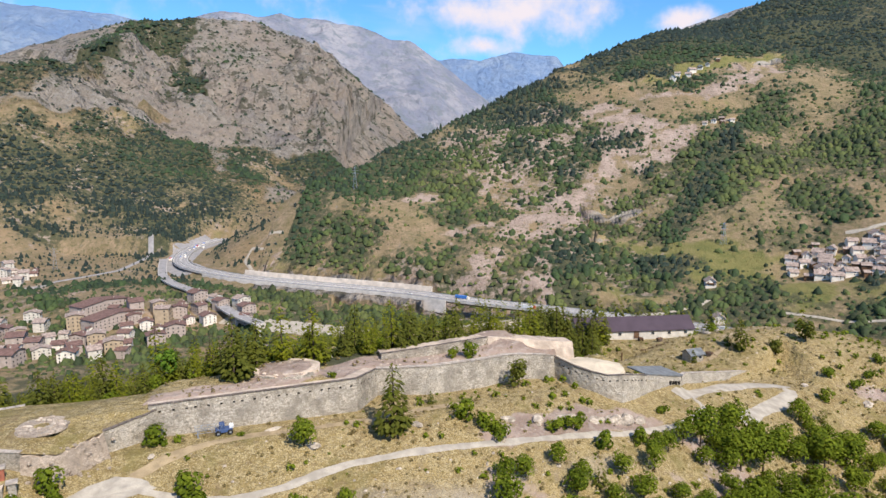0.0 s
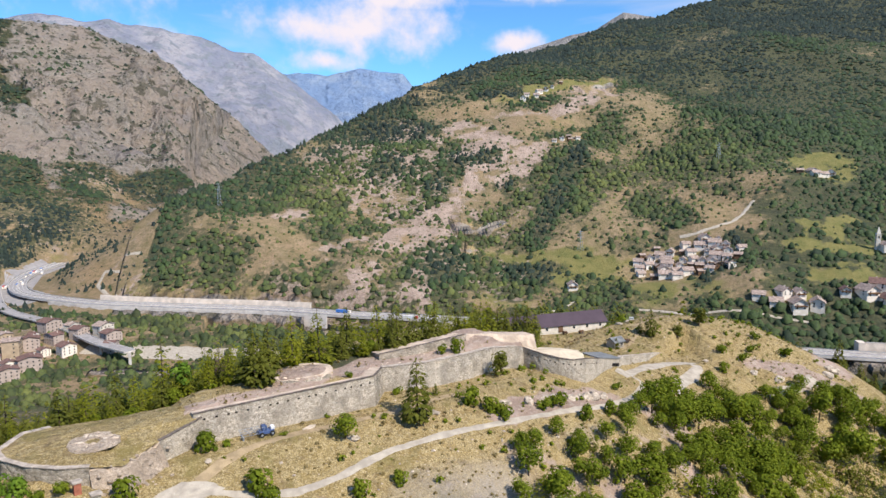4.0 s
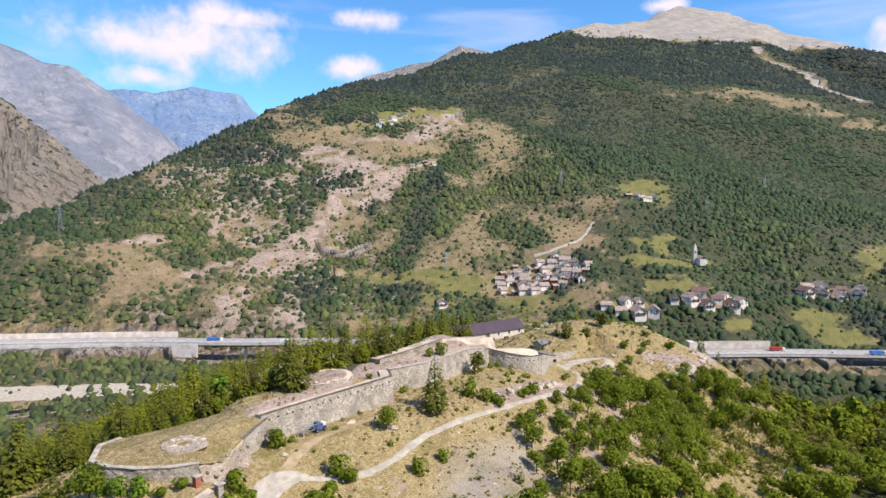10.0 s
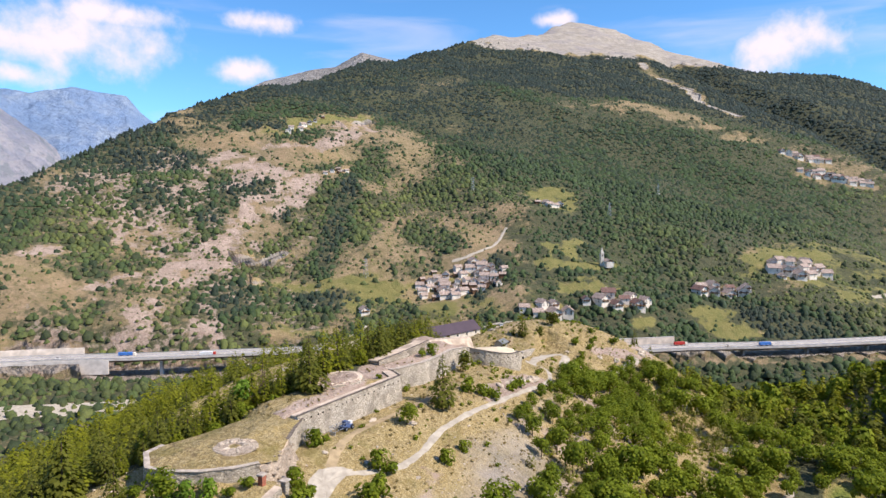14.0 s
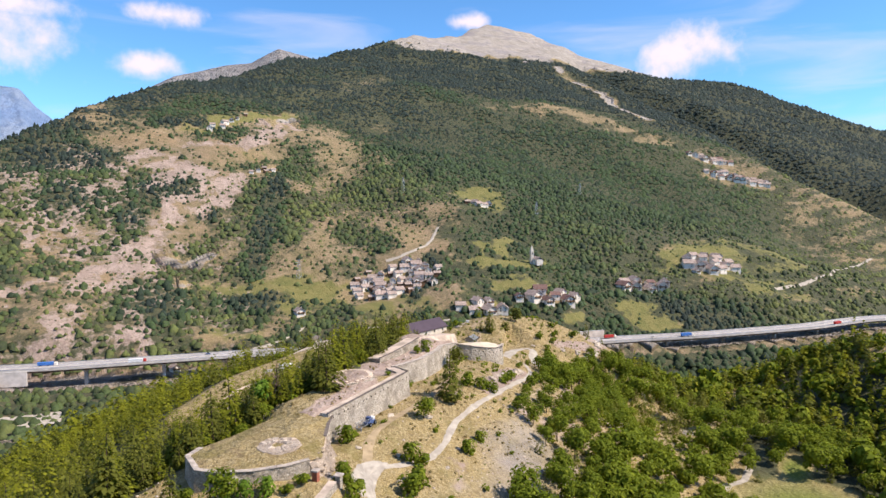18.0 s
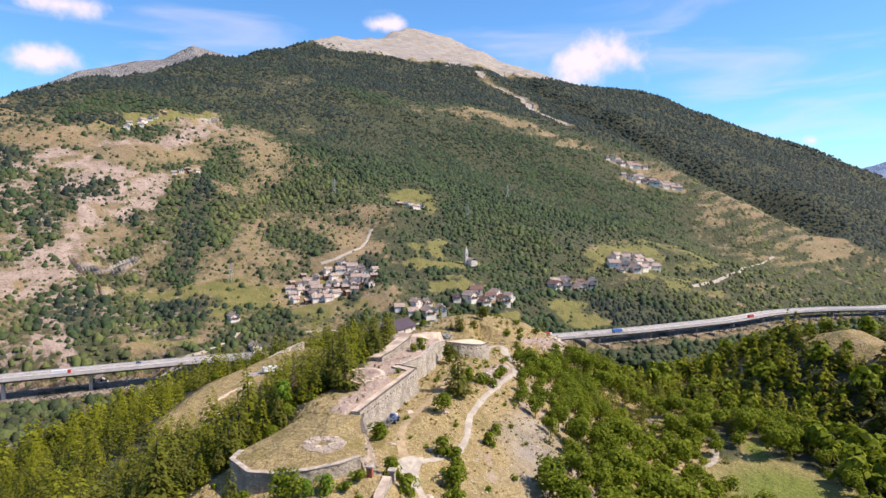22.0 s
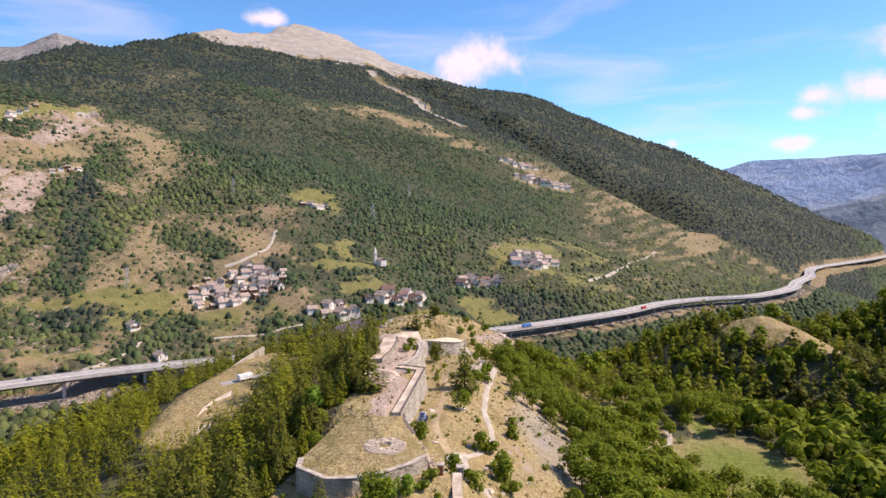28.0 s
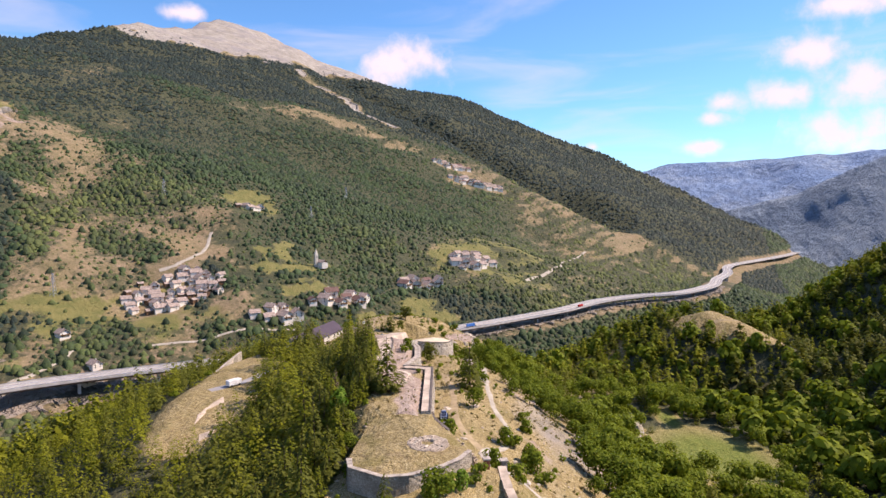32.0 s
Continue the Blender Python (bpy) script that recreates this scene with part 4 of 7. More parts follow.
# ---- far ridges, past the sheet ----
def far_ridge(name, line, slope, rough, seed, material, label):
    """A mountain chain: a crest with spurs and gullies that falls to both sides."""
    pts = [Vector(p) for p in line]
    n, m = 150, 24
    at = np.linspace(0, len(pts) - 1, n)
    i = np.minimum(at.astype(int), len(pts) - 2)
    f = at - i
    P = np.array([tuple(p) for p in pts])
    C = P[i] * (1 - f)[:, None] + P[i + 1] * f[:, None]
    chord = P[-1, :2] - P[0, :2]
    chord /= np.linalg.norm(chord)
    N = np.repeat(np.array([[chord[1], -chord[0]]]), n, 0)
    across = np.linspace(-1, 1, 2 * m + 1)
    dist = np.sign(across) * np.abs(across) ** 1.3 * 1500
    X = C[:, 0][:, None] + N[:, 0][:, None] * dist
    Y = C[:, 1][:, None] + N[:, 1][:, None] * dist
    Z = C[:, 2][:, None] - slope * np.abs(dist) + rough * (crests(X, Y, 520, 5, seed) - 0.5) * np.clip(0.3 + np.abs(dist) / 300, 0, 1) \
        + 26 * fbm(X, Y, 300, 5, seed)
    tagged(new(name, grid_mesh(name, X, Y, Z, material)), label, "mountain", kind="structure")


far_ridge("backdrop_ridge", BACK_RIDGE, 0.6, 200, 5, M["back_ridge"], "hazy grey rocky mountain chain behind the side valley")
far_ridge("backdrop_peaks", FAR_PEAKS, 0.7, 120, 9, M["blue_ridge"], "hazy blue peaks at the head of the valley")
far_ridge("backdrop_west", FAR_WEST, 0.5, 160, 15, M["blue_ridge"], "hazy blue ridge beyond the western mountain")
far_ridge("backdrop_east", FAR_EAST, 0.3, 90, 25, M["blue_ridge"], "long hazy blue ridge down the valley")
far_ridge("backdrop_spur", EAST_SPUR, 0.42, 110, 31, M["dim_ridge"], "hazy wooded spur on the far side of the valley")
far_ridge("backdrop_shoulder", [(820, 3180, 600), (1090, 3070, 735), (1290, 2975, 815), (1410, 2915, 840), (1520, 2860, 904), (1650, 2790, 872), (1900, 2650, 800)], 0.5, 50, 35, M["summit"], "bare pinkish peak behind the mountain's shoulder")
far_ridge("backdrop_pyramid", PYRAMID, 0.55, 140, 27, M["summit"], "bare grey peak behind the wooded mountain")



# ---- trees and bushes ----
def conifer_shape(seed, sprays=520, tall=12.0, wide=2.6, sag=0.35, leaf=0.6, gaps=0.2):
    """Foliage of a conifer as verts and triangles: short drooping sprays over a ragged cone, denser at the tips of the boughs."""
    r = random.Random(seed)
    lumps = [(r.uniform(0, 6.28), r.uniform(0.1, 0.9), r.uniform(0.6, 1.25)) for k in range(26)]
    verts, tris = [], []
    for k in range(sprays):
        t = 1 - (1 - r.random() * 0.985) ** 0.62
        a = r.uniform(0, 6.283)
        near = min(lumps, key=lambda q: (q[1] - t) ** 2 * 9 + (1 - math.cos(q[0] - a)))
        out = wide * ((1 - t) ** 0.85 * near[2] * min(1, 0.45 + t * 4) + 0.05)
        out *= r.uniform(1 - gaps, 1.08) if r.random() < 0.8 else r.uniform(0.35, 0.9)
        z = tall * (0.07 + 0.93 * t) - sag * out * r.uniform(0.6, 1.2)
        c, q = math.cos(a), math.sin(a)
        e = leaf * (1.08 - 0.55 * t) * r.uniform(0.65, 1.3)
        tip = Vector((c * (out + e * 0.55), q * (out + e * 0.55), z - e * (0.15 + sag) + r.uniform(-0.1, 0.25) * e))
        root = Vector((c * (out - e * 0.75), q * (out - e * 0.75), z + e * 0.5))
        wing = Vector((-q, c, r.uniform(-0.35, 0.35))) * e * 0.55
        mid = (tip + root) * 0.5
        b = len(verts)
        verts += [tuple(root), tuple(mid - wing), tuple(tip), tuple(mid + wing)]
        tris += [(b, b + 1, b + 2), (b, b + 2, b + 3)]
    return np.array(verts), np.array(tris)


def crown_shape(seed, lobes=8, blades=42, tall=8.0, wide=3.0, leaf=0.62, foot=0.2):
    """A broadleaved crown: several lobes clad with small bent leaf clumps."""
    r = random.Random(seed)
    verts, tris = [], []
    for k in range(lobes):
        a, d = r.uniform(0, 2 * math.pi), wide * r.uniform(0.15, 0.62)
        z = tall * r.uniform(foot + 0.16, 0.8)
        size = wide * r.uniform(0.38, 0.58) * (1.15 - 0.5 * abs(z / tall - 0.5))
        centre = Vector((math.cos(a) * d, math.sin(a) * d, z))
        for j in range(blades):
            v = Vector((r.gauss(0, 1), r.gauss(0, 1), r.gauss(0.25, 1))).normalized()
            p = centre + Vector((v.x * size, v.y * size, v.z * size * 0.85)) * r.uniform(0.8, 1.1)
            n = (v + Vector((r.uniform(-0.5, 0.5), r.uniform(-0.5, 0.5), r.uniform(0.0, 0.9)))).normalized()
            u = n.orthogonal().normalized()
            u = Matrix.Rotation(r.uniform(0, 6.28), 3, n) @ u
            w = n.cross(u)
            e = leaf * r.uniform(0.6, 1.3)
            b = len(verts)
            verts += [tuple(p - u * e), tuple(p - w * e * 0.6 + n * e * 0.25), tuple(p + u * e), tuple(p + w * e * 0.6 + n * e * 0.25)]
            tris += [(b, b + 1, b + 3), (b + 1, b + 2, b + 3)]
    return np.array(verts), np.array(tris)


def trunk_mesh(name, tall, wide, limbs=0, seed=0):
    bm = bmesh.new()
    r = random.Random(seed)

    def tube(a, b, ra, rb):
        d = (b - a).normalized()
        u = d.orthogonal().normalized()
        w = d.cross(u)
        ring = []
        for p, q in ((a, ra), (b, rb)):
            ring.append([bm.verts.new(p + (u * math.cos(k * math.pi / 3) + w * math.sin(k * math.pi / 3)) * q) for k in range(6)])
        for k in range(6):
            bm.faces.new((ring[0][k], ring[0][(k + 1) % 6], ring[1][(k + 1) % 6], ring[1][k]))
    tube(Vector((0, 0, -0.8)), Vector((0, 0, tall)), wide, wide * 0.15)
    for k in range(limbs):
        a, z = r.uniform(0, 6.28), tall * r.uniform(0.4, 0.75)
        tube(Vector((0, 0, z)), Vector((math.cos(a) * tall * 0.3, math.sin(a) * tall * 0.3, z + tall * r.uniform(0.15, 0.35))), wide * 0.4, wide * 0.1)
    me = bpy.data.meshes.new(name)
    bm.to_mesh(me)
    bm.free()
    me.materials.append(M["bark"])
    return me


def part(name, shape, material, parent, label=""):
    """Links a bmesh or a mesh as one object under a thing or a part."""
    if isinstance(shape, bmesh.types.BMesh):
        me = bpy.data.meshes.new(name)
        shape.to_mesh(me)
        shape.free()
    else:
        me = shape
    if material is not None and not me.materials:
        me.materials.append(material)
    ob = new(name, me)
    ob.parent = parent
    if label:
        tagged(ob, label)
    return ob


LIGHT = {}
KINDS = {}


def tree_kind(key, name, label, category, foliage, trunk, group):
    root = tagged(new(name), label, category, group)
    part("trunk", trunk, None, root)
    part("crown", link_mesh("crown", foliage[0].tolist(), foliage[1].tolist(), foliage[2]), None, root)
    KINDS[key] = (root, [False])
    return root


SHAPES = {}
for key, args in (("larch_a", dict(seed=1, sprays=420, tall=13, wide=2.9, sag=0.1)), ("larch_b", dict(seed=2, sprays=380, tall=11, wide=2.7, sag=0.08)),
                  ("larch_c", dict(seed=3, sprays=460, tall=15, wide=3.1, sag=0.12)), ("spruce_a", dict(seed=4, sprays=560, tall=13, wide=3.2, sag=0.34)),
                  ("spruce_b", dict(seed=5, sprays=400, tall=10, wide=2.7, sag=0.32)), ("dead", dict(seed=6, sprays=190, tall=12, wide=2.2, sag=0.15, leaf=0.5, gaps=0.6))):
    SHAPES[key] = conifer_shape(**args)
for key, args in (("oak_a", dict(seed=11, lobes=12, blades=58, tall=9, wide=3.9, leaf=0.45)), ("oak_b", dict(seed=12, lobes=11, blades=58, tall=7.5, wide=3.5, leaf=0.42)), ("oak_c", dict(seed=13, lobes=13, blades=56, tall=11, wide=4.2, leaf=0.48)),
                  ("bush_a", dict(seed=14, lobes=6, blades=44, tall=3.4, wide=2.0, leaf=0.4, foot=0.0)), ("bush_b", dict(seed=15, lobes=5, blades=44, tall=2.4, wide=1.7, leaf=0.36, foot=0.0)),
                  ("pine", dict(seed=16, lobes=9, blades=50, tall=6.2, wide=2.6, leaf=0.42, foot=0.05))):
    SHAPES[key] = crown_shape(**args)

for key, args in (("larch_a", dict(seed=21, sprays=170, tall=13, wide=2.9, sag=0.1, leaf=0.62)), ("larch_b", dict(seed=22, sprays=150, tall=11, wide=2.7, sag=0.08, leaf=0.6)), ("larch_c", dict(seed=23, sprays=180, tall=15, wide=3.1, sag=0.12, leaf=0.66)),
                  ("spruce_a", dict(seed=24, sprays=180, tall=13, wide=3.2, sag=0.3, leaf=0.7)), ("spruce_b", dict(seed=25, sprays=150, tall=10, wide=2.7, sag=0.28, leaf=0.64))):
    LIGHT[key] = conifer_shape(**args)
for key, args in (("oak_a", dict(seed=31, lobes=11, blades=44, tall=9, wide=3.9, leaf=0.6)), ("oak_b", dict(seed=32, lobes=10, blades=44, tall=7.5, wide=3.5, leaf=0.56)), ("oak_c", dict(seed=33, lobes=12, blades=44, tall=11, wide=4.2, leaf=0.62))):
    LIGHT[key] = crown_shape(**args)
FAINT = {key: conifer_shape(k + 51, 46, tall, wide, 0.2, 1.75) for k, (key, tall, wide) in enumerate((("larch_a", 13, 2.9), ("larch_b", 11, 2.7), ("larch_c", 15, 3.1), ("spruce_a", 13, 3.2), ("spruce_b", 10, 2.7)))}
FAINT.update({key: crown_shape(k + 61, 8, 11, tall, wide, 1.45) for k, (key, tall, wide) in enumerate((("oak_a", 9, 3.9), ("oak_b", 7.5, 3.5), ("oak_c", 11, 4.2)))})

for key, name, label, cat, mat, th, tw, limbs in (
        ("larch_a", "larch_tree", "tall olive-green larch on the wooded slope", "tree", "larch", 12.5, 0.2, 0), ("larch_b", "larch_tree", "tall olive-green larch on the wooded slope", "tree", "larch", 10.5, 0.18, 0),
        ("larch_c", "larch_tree", "tall olive-green larch on the wooded slope", "tree", "larch", 14.5, 0.22, 0), ("spruce_a", "spruce_tree", "dark green spruce with drooping branches", "tree", "conifer", 12.5, 0.22, 0),
        ("spruce_b", "spruce_tree", "dark green spruce with drooping branches", "tree", "conifer", 9.5, 0.2, 0), ("dead", "dead_tree", "withered brown conifer among green ones", "tree", "bare", 11.8, 0.2, 0),
        ("oak_a", "broadleaf_tree", "full green broadleaved tree on the slope", "tree", "broadleaf", 6.5, 0.22, 5), ("oak_b", "broadleaf_tree", "full green broadleaved tree on the slope", "tree", "broadleaf", 5.4, 0.2, 5),
        ("oak_c", "broadleaf_tree", "full green broadleaved tree on the slope", "tree", "broadleaf", 8.0, 0.25, 5), ("bush_a", "bush", "leafy green bush on dry grass", "bush", "broadleaf", 1.8, 0.08, 4),
        ("bush_b", "bush", "leafy green bush on dry grass", "bush", "broadleaf", 1.3, 0.07, 4), ("pine", "pine_tree", "low dark green pine with a broad crown", "tree", "conifer", 4.4, 0.16, 5),
        ("fresh_a", "bush", "bright yellow-green bush beside the wall", "bush", "fresh", 1.8, 0.08, 4)):
    shape = SHAPES["bush_a" if key == "fresh_a" else key]
    group = {"larch": "larches below the fort", "spruce": "spruces below the fort", "oak": "broadleaved trees on the slope", "bush": "bushes on the slope", "fresh": "bushes on the slope"}.get(key.split("_")[0], "")
    tree_kind(key, name, label, cat, (shape[0], shape[1], M[mat]), trunk_mesh("trunk", th, tw, limbs, len(KINDS)), group)


def plant(key, x, y, size=1.0, turn=None, sink=0.15, z=None, label="", spread=1.0):
    """Sets one tree or bush on the ground; the first of its kind is the model itself."""
    root, used = KINDS[key]
    r = random.Random(int(x * 31) + int(y * 17))
    turn = r.uniform(0, 360) if turn is None else turn
    m = pose(x, y, (floor_z(x, y) if z is None else z) - sink, r.uniform(-2, 2), r.uniform(-2, 2), turn)
    if not used[0]:
        used[0] = True
        root.matrix_basis = m @ Matrix.Diagonal((size * spread, size * spread, size * r.uniform(0.92, 1.08), 1))
        ob = root
    else:
        keep = root.scale.copy()
        root.scale = (size * spread, size * spread, size * r.uniform(0.92, 1.08))
        ob = copy_thing(root, m)
        root.scale = keep
    if label:
        tagged(ob, label)
    return ob


def stand(name, spots, shape, material, label, smooth=False):
    """Many trees as one mesh: spots are rows of x, y, z, turn, width, height, tint."""
    v, f = shape
    s = np.asarray(spots, float)
    c, q = np.cos(s[:, 3])[:, None], np.sin(s[:, 3])[:, None]
    X = (v[None, :, 0] * c - v[None, :, 1] * q) * s[:, 4:5] + s[:, 0:1]
    Y = (v[None, :, 0] * q + v[None, :, 1] * c) * s[:, 4:5] + s[:, 1:2]
    Z = v[None, :, 2] * s[:, 5:6] + s[:, 2:3]
    co = np.stack([X, Y, Z], -1).reshape(-1, 3).astype(np.float32)
    tri = (f[None] + (np.arange(len(s)) * len(v))[:, None, None]).reshape(-1, 3)
    me = bpy.data.meshes.new(name)
    me.vertices.add(len(co))
    me.vertices.foreach_set("co", co.ravel())
    me.loops.add(tri.size)
    me.loops.foreach_set("vertex_index", tri.ravel().astype(np.int32))
    me.polygons.add(len(tri))
    me.polygons.foreach_set("loop_start", (np.arange(len(tri)) * 3).astype(np.int32))
    me.update(calc_edges=True)
    if smooth:
        me.shade_smooth()
    at = me.attributes.new("tint", "FLOAT", "POINT")
    at.data.foreach_set("value", np.repeat(s[:, 6], len(v)).astype(np.float32))
    me.materials.append(material)
    return tagged(new(name, me), label, "woodland", kind="stuff")


def scatter(x0, x1, y0, y1, gap, seed):
    r = np.random.RandomState(seed)
    x, y = np.meshgrid(np.arange(x0, x1, gap), np.arange(y0, y1, gap))
    return x.ravel() + r.uniform(-0.45, 0.45, x.size) * gap, y.ravel() + r.uniform(-0.45, 0.45, x.size) * gap, r.rand(x.size), r.rand(x.size), r.rand(x.size)


def near_wood(x, y):
    """Where trees are built with their own boughs."""
    return (np.hypot(x + 60, y - 40) < 460) & (y > -70) | (x > 250) & (x < 480) & (y < 70 - 0.3 * (x - 300))


# the near woods: north side larch and spruce, south side broadleaved
nx, ny, na, nb, nc = scatter(-260, 480, -190, 430, 3.7, 3)
nz = height(nx, ny)
keep = (na < woods(nx, ny, nz) * 0.95) & near_wood(nx, ny)
sd, sh, ss = along(nx, ny, FORT_SPINE)
rd, _, _ = along(nx, ny, HIGHWAY)
td, _, ts = along(nx, ny, FORT_WALL)
keep &= ~((ts > 0) & (td < np.where(nx < -8, 9.5, 14)) & (nx > -50) & (nx < 30))
keep &= spot(nx, ny, [(-62, 99, 17, 12, 15), (59, 203, 24, 7, 6), (51, 147, 10, 5, 44)]) < 0.35
keep &= ((ss > 0) | ((nb * 7919) % 1 < 0.82)) & (rd > 24) & (ny > np.where(nx > -120, 28 - 0.2 * (nx + 166), 55))
for ax, ay in ((0, 0), (-46, -15), (-93, -16), (-131, 6), (-166, 50)):
    keep &= np.hypot(nx - ax, ny - ay) > 22
nx, ny, nz, na, nb, nc, sd, ss = (a[keep] for a in (nx, ny, nz, na, nb, nc, sd, ss))
northern = ss > 0
grove = fbm(nx, ny, 60, 3, 91)
piny = northern | (nb < np.where(nx > 145, 0.75, 0.16) + 0.3 * np.maximum(grove, 0) + 0.7 * spot(nx, ny, [(112, 118, 26, 12, 20), (60, 95, 8, 14, 0)]))
order = np.argsort(np.where(northern, sd, sd * 1.1 + 20 * (nx > 140)))
singles, stock = {"c": 0, "b": 0}, {}
for i in order:
    x, y, z = nx[i], ny[i], nz[i]
    if piny[i]:
        broad = nc[i] < 0.06 and northern[i]
        key = "oak_b" if broad else ("larch_a", "larch_b", "larch_c", "spruce_a", "spruce_b")[3 + int(nb[i] * 977) % 2 if grove[i] > 0.25 or (sd[i] < 50 and (nb[i] * 313) % 1 < 0.6) else int(nb[i] * 977) % 5]
    else:
        key = ("oak_a", "oak_b", "oak_c", "oak_b")[int(nb[i] * 977) % 4]
    edge = sd[i] < 36 and not northern[i] and x < 52
    size = (0.4 + 0.35 * nc[i] if edge else 0.41 + (0.52 if sd[i] < 48 else 0.6) * nc[i] ** 1.6)
    close = northern[i] and sd[i] < 50
    size = size * 1.22 if close else size
    kind = "c" if piny[i] else "b"
    if kind == "b" and not edge and not northern[i]:
        if (na[i] * 7919) % 1 < (0.3 if sd[i] > 60 else 0.0):
            continue
        size = size * 0.95 + 0.08
    if singles[kind] < 260:
        singles[kind] += 1
        plant(key, x, y, size, spread=1.12 if piny[i] else 1.08)
    else:
        distant = (y > 235 or x > 110) if northern[i] else (nx[i] > 160 or sd[i] > 125)
        if distant and northern[i] and (na[i] * 7919) % 1 < 0.36:
            continue
        size = size * 1.2 if distant else size
        stock.setdefault((key, distant), []).append((x, y, z - 0.2, nc[i] * 6.28, size * ((1.15 if close else 1.0) if piny[i] else 1.1), size * (0.78 + 0.28 * nb[i] if piny[i] else 0.9 + 0.25 * nb[i]), 0.55 * nb[i]))
for (key, distant), rows in stock.items():
    mat = M["larch"] if key.startswith("larch") else M["conifer"] if key.startswith("spruce") else M["broadleaf"]
    stand({"l": "larch_wood", "s": "spruce_wood", "o": "broadleaf_wood"}[key[0]], rows, FAINT[key] if distant else LIGHT[key], mat, {"l": "dense olive-green larch wood on the slope", "s": "dark green spruces in the wood",
          "o": "dense green broadleaved wood in the hollow"}[key[0]])

# the far woods: trees of a steady spacing to the eye
rr = random.Random(5)
blob_v = np.array([(math.cos(k * 1.2566) * rr.uniform(0.55, 1.2), math.sin(k * 1.2566) * rr.uniform(0.55, 1.2), rr.uniform(-0.1, 0.25)) for k in range(5)] +
                  [(math.cos(k * 1.2566 + 0.6) * rr.uniform(0.4, 1.0), math.sin(k * 1.2566 + 0.6) * rr.uniform(0.4, 1.0), rr.uniform(0.55, 1.15)) for k in range(5)] + [(0.1, -0.1, 1.3)])
blob_f = np.array([t for k in range(5) for t in ((k, (k + 1) % 5, 5 + k), ((k + 1) % 5, 5 + (k + 1) % 5, 5 + k), (5 + k, 5 + (k + 1) % 5, 10))])
cone_v = np.array([(math.cos(k * 1.2566) * (1.0 if k % 2 else 0.8), math.sin(k * 1.2566), 0.1) for k in range(5)] + [(0, 0, 2.3)] +
                  [(math.cos(k * 1.2566 + 0.6) * 0.7, math.sin(k * 1.2566 + 0.6) * 0.7, 0.95) for k in range(5)])
cone_f = np.array([(k, (k + 1) % 5, 5) for k in range(5)] + [(6 + k, 6 + (k + 1) % 5, 5) for k in range(5)])
dome_v = np.array([(math.cos(k * 1.2566) * rr.uniform(0.8, 1.15), math.sin(k * 1.2566) * rr.uniform(0.8, 1.15), rr.uniform(0.0, 0.3)) for k in range(5)] + [(0.1, -0.05, 1.15)])
dome_f = np.array([(k, (k + 1) % 5, 5) for k in range(5)])
rs = np.random.RandomState(17)
rows_b, rows_c, rows_d, rad = [], [], [], 330.0
while rad < 3300:
    size = max(3.7, 0.0033 * rad if rad < 1200 else 3.96 + 0.0021 * (rad - 1200))
    n = int(2.75 * rad / (1.5 * size))
    ang = radians(-38) + (np.arange(n) + rs.uniform(-0.45, 0.45, n)) * 1.5 * size / rad
    dist = rad + rs.uniform(-1.0, 1.0, n) * size
    x, y = -70 + np.sin(ang) * dist, 10 + np.cos(ang) * dist
    z = height(x, y)
    w, hue = woods(x, y, z), tone(x, y, z)
    d, _, _ = along(x, y, HIGHWAY)
    low = (rs.rand(n) < 0.55) & (w < 0.75)
    w = np.where(low, np.maximum(w, np.minimum(0.72, 0.12 + 1.25 * w)), w)
    ok = (rs.rand(n) < w * 0.95) & (d > 26) & (z < np.where(x > 1500, 800, 930)) & (rad < np.where(x < -150, 2900, 3300)) & ~near_wood(x, y)
    big = size * (0.55 + 0.95 * rs.rand(n) ** 1.5) * (1 - 0.15 * (hue < 0.3))
    big = np.where(low, big * 0.6, big * (1 + 0.22 * (w > 0.9)))
    cone = rs.rand(n) < 0.75 - 2.2 * hue
    rowset = np.stack([x, y, z - 0.3 * big, rs.uniform(0, 6.28, n), big, big * np.where(cone, 0.85, 1.0) * rs.uniform(0.6, 1.35, n) * np.where(cone & (rad > 1250), 1.15, 1.0), np.clip(hue + 0.16 * low + 0.22 * (rs.rand(n) - 0.5), 0, 1)], -1)
    (rows_d if rad > 1250 else rows_b).append(rowset[ok & ~cone])
    (rows_d if rad > 1250 else rows_c).append(rowset[ok & cone])
    rad += 2.1 * size
stand("distant_woods", np.concatenate(rows_b), (blob_v, blob_f), M["far_wood"], "mixed woodland over the mountain's flanks", True)
stand("mountain_woods", np.concatenate(rows_d), (dome_v, dome_f), M["far_wood"], "dense dark woodland high on the mountain", True)
stand("distant_conifers", np.concatenate(rows_c), (cone_v, cone_f), M["far_wood"], "dark conifers over the mountain's flanks", True)

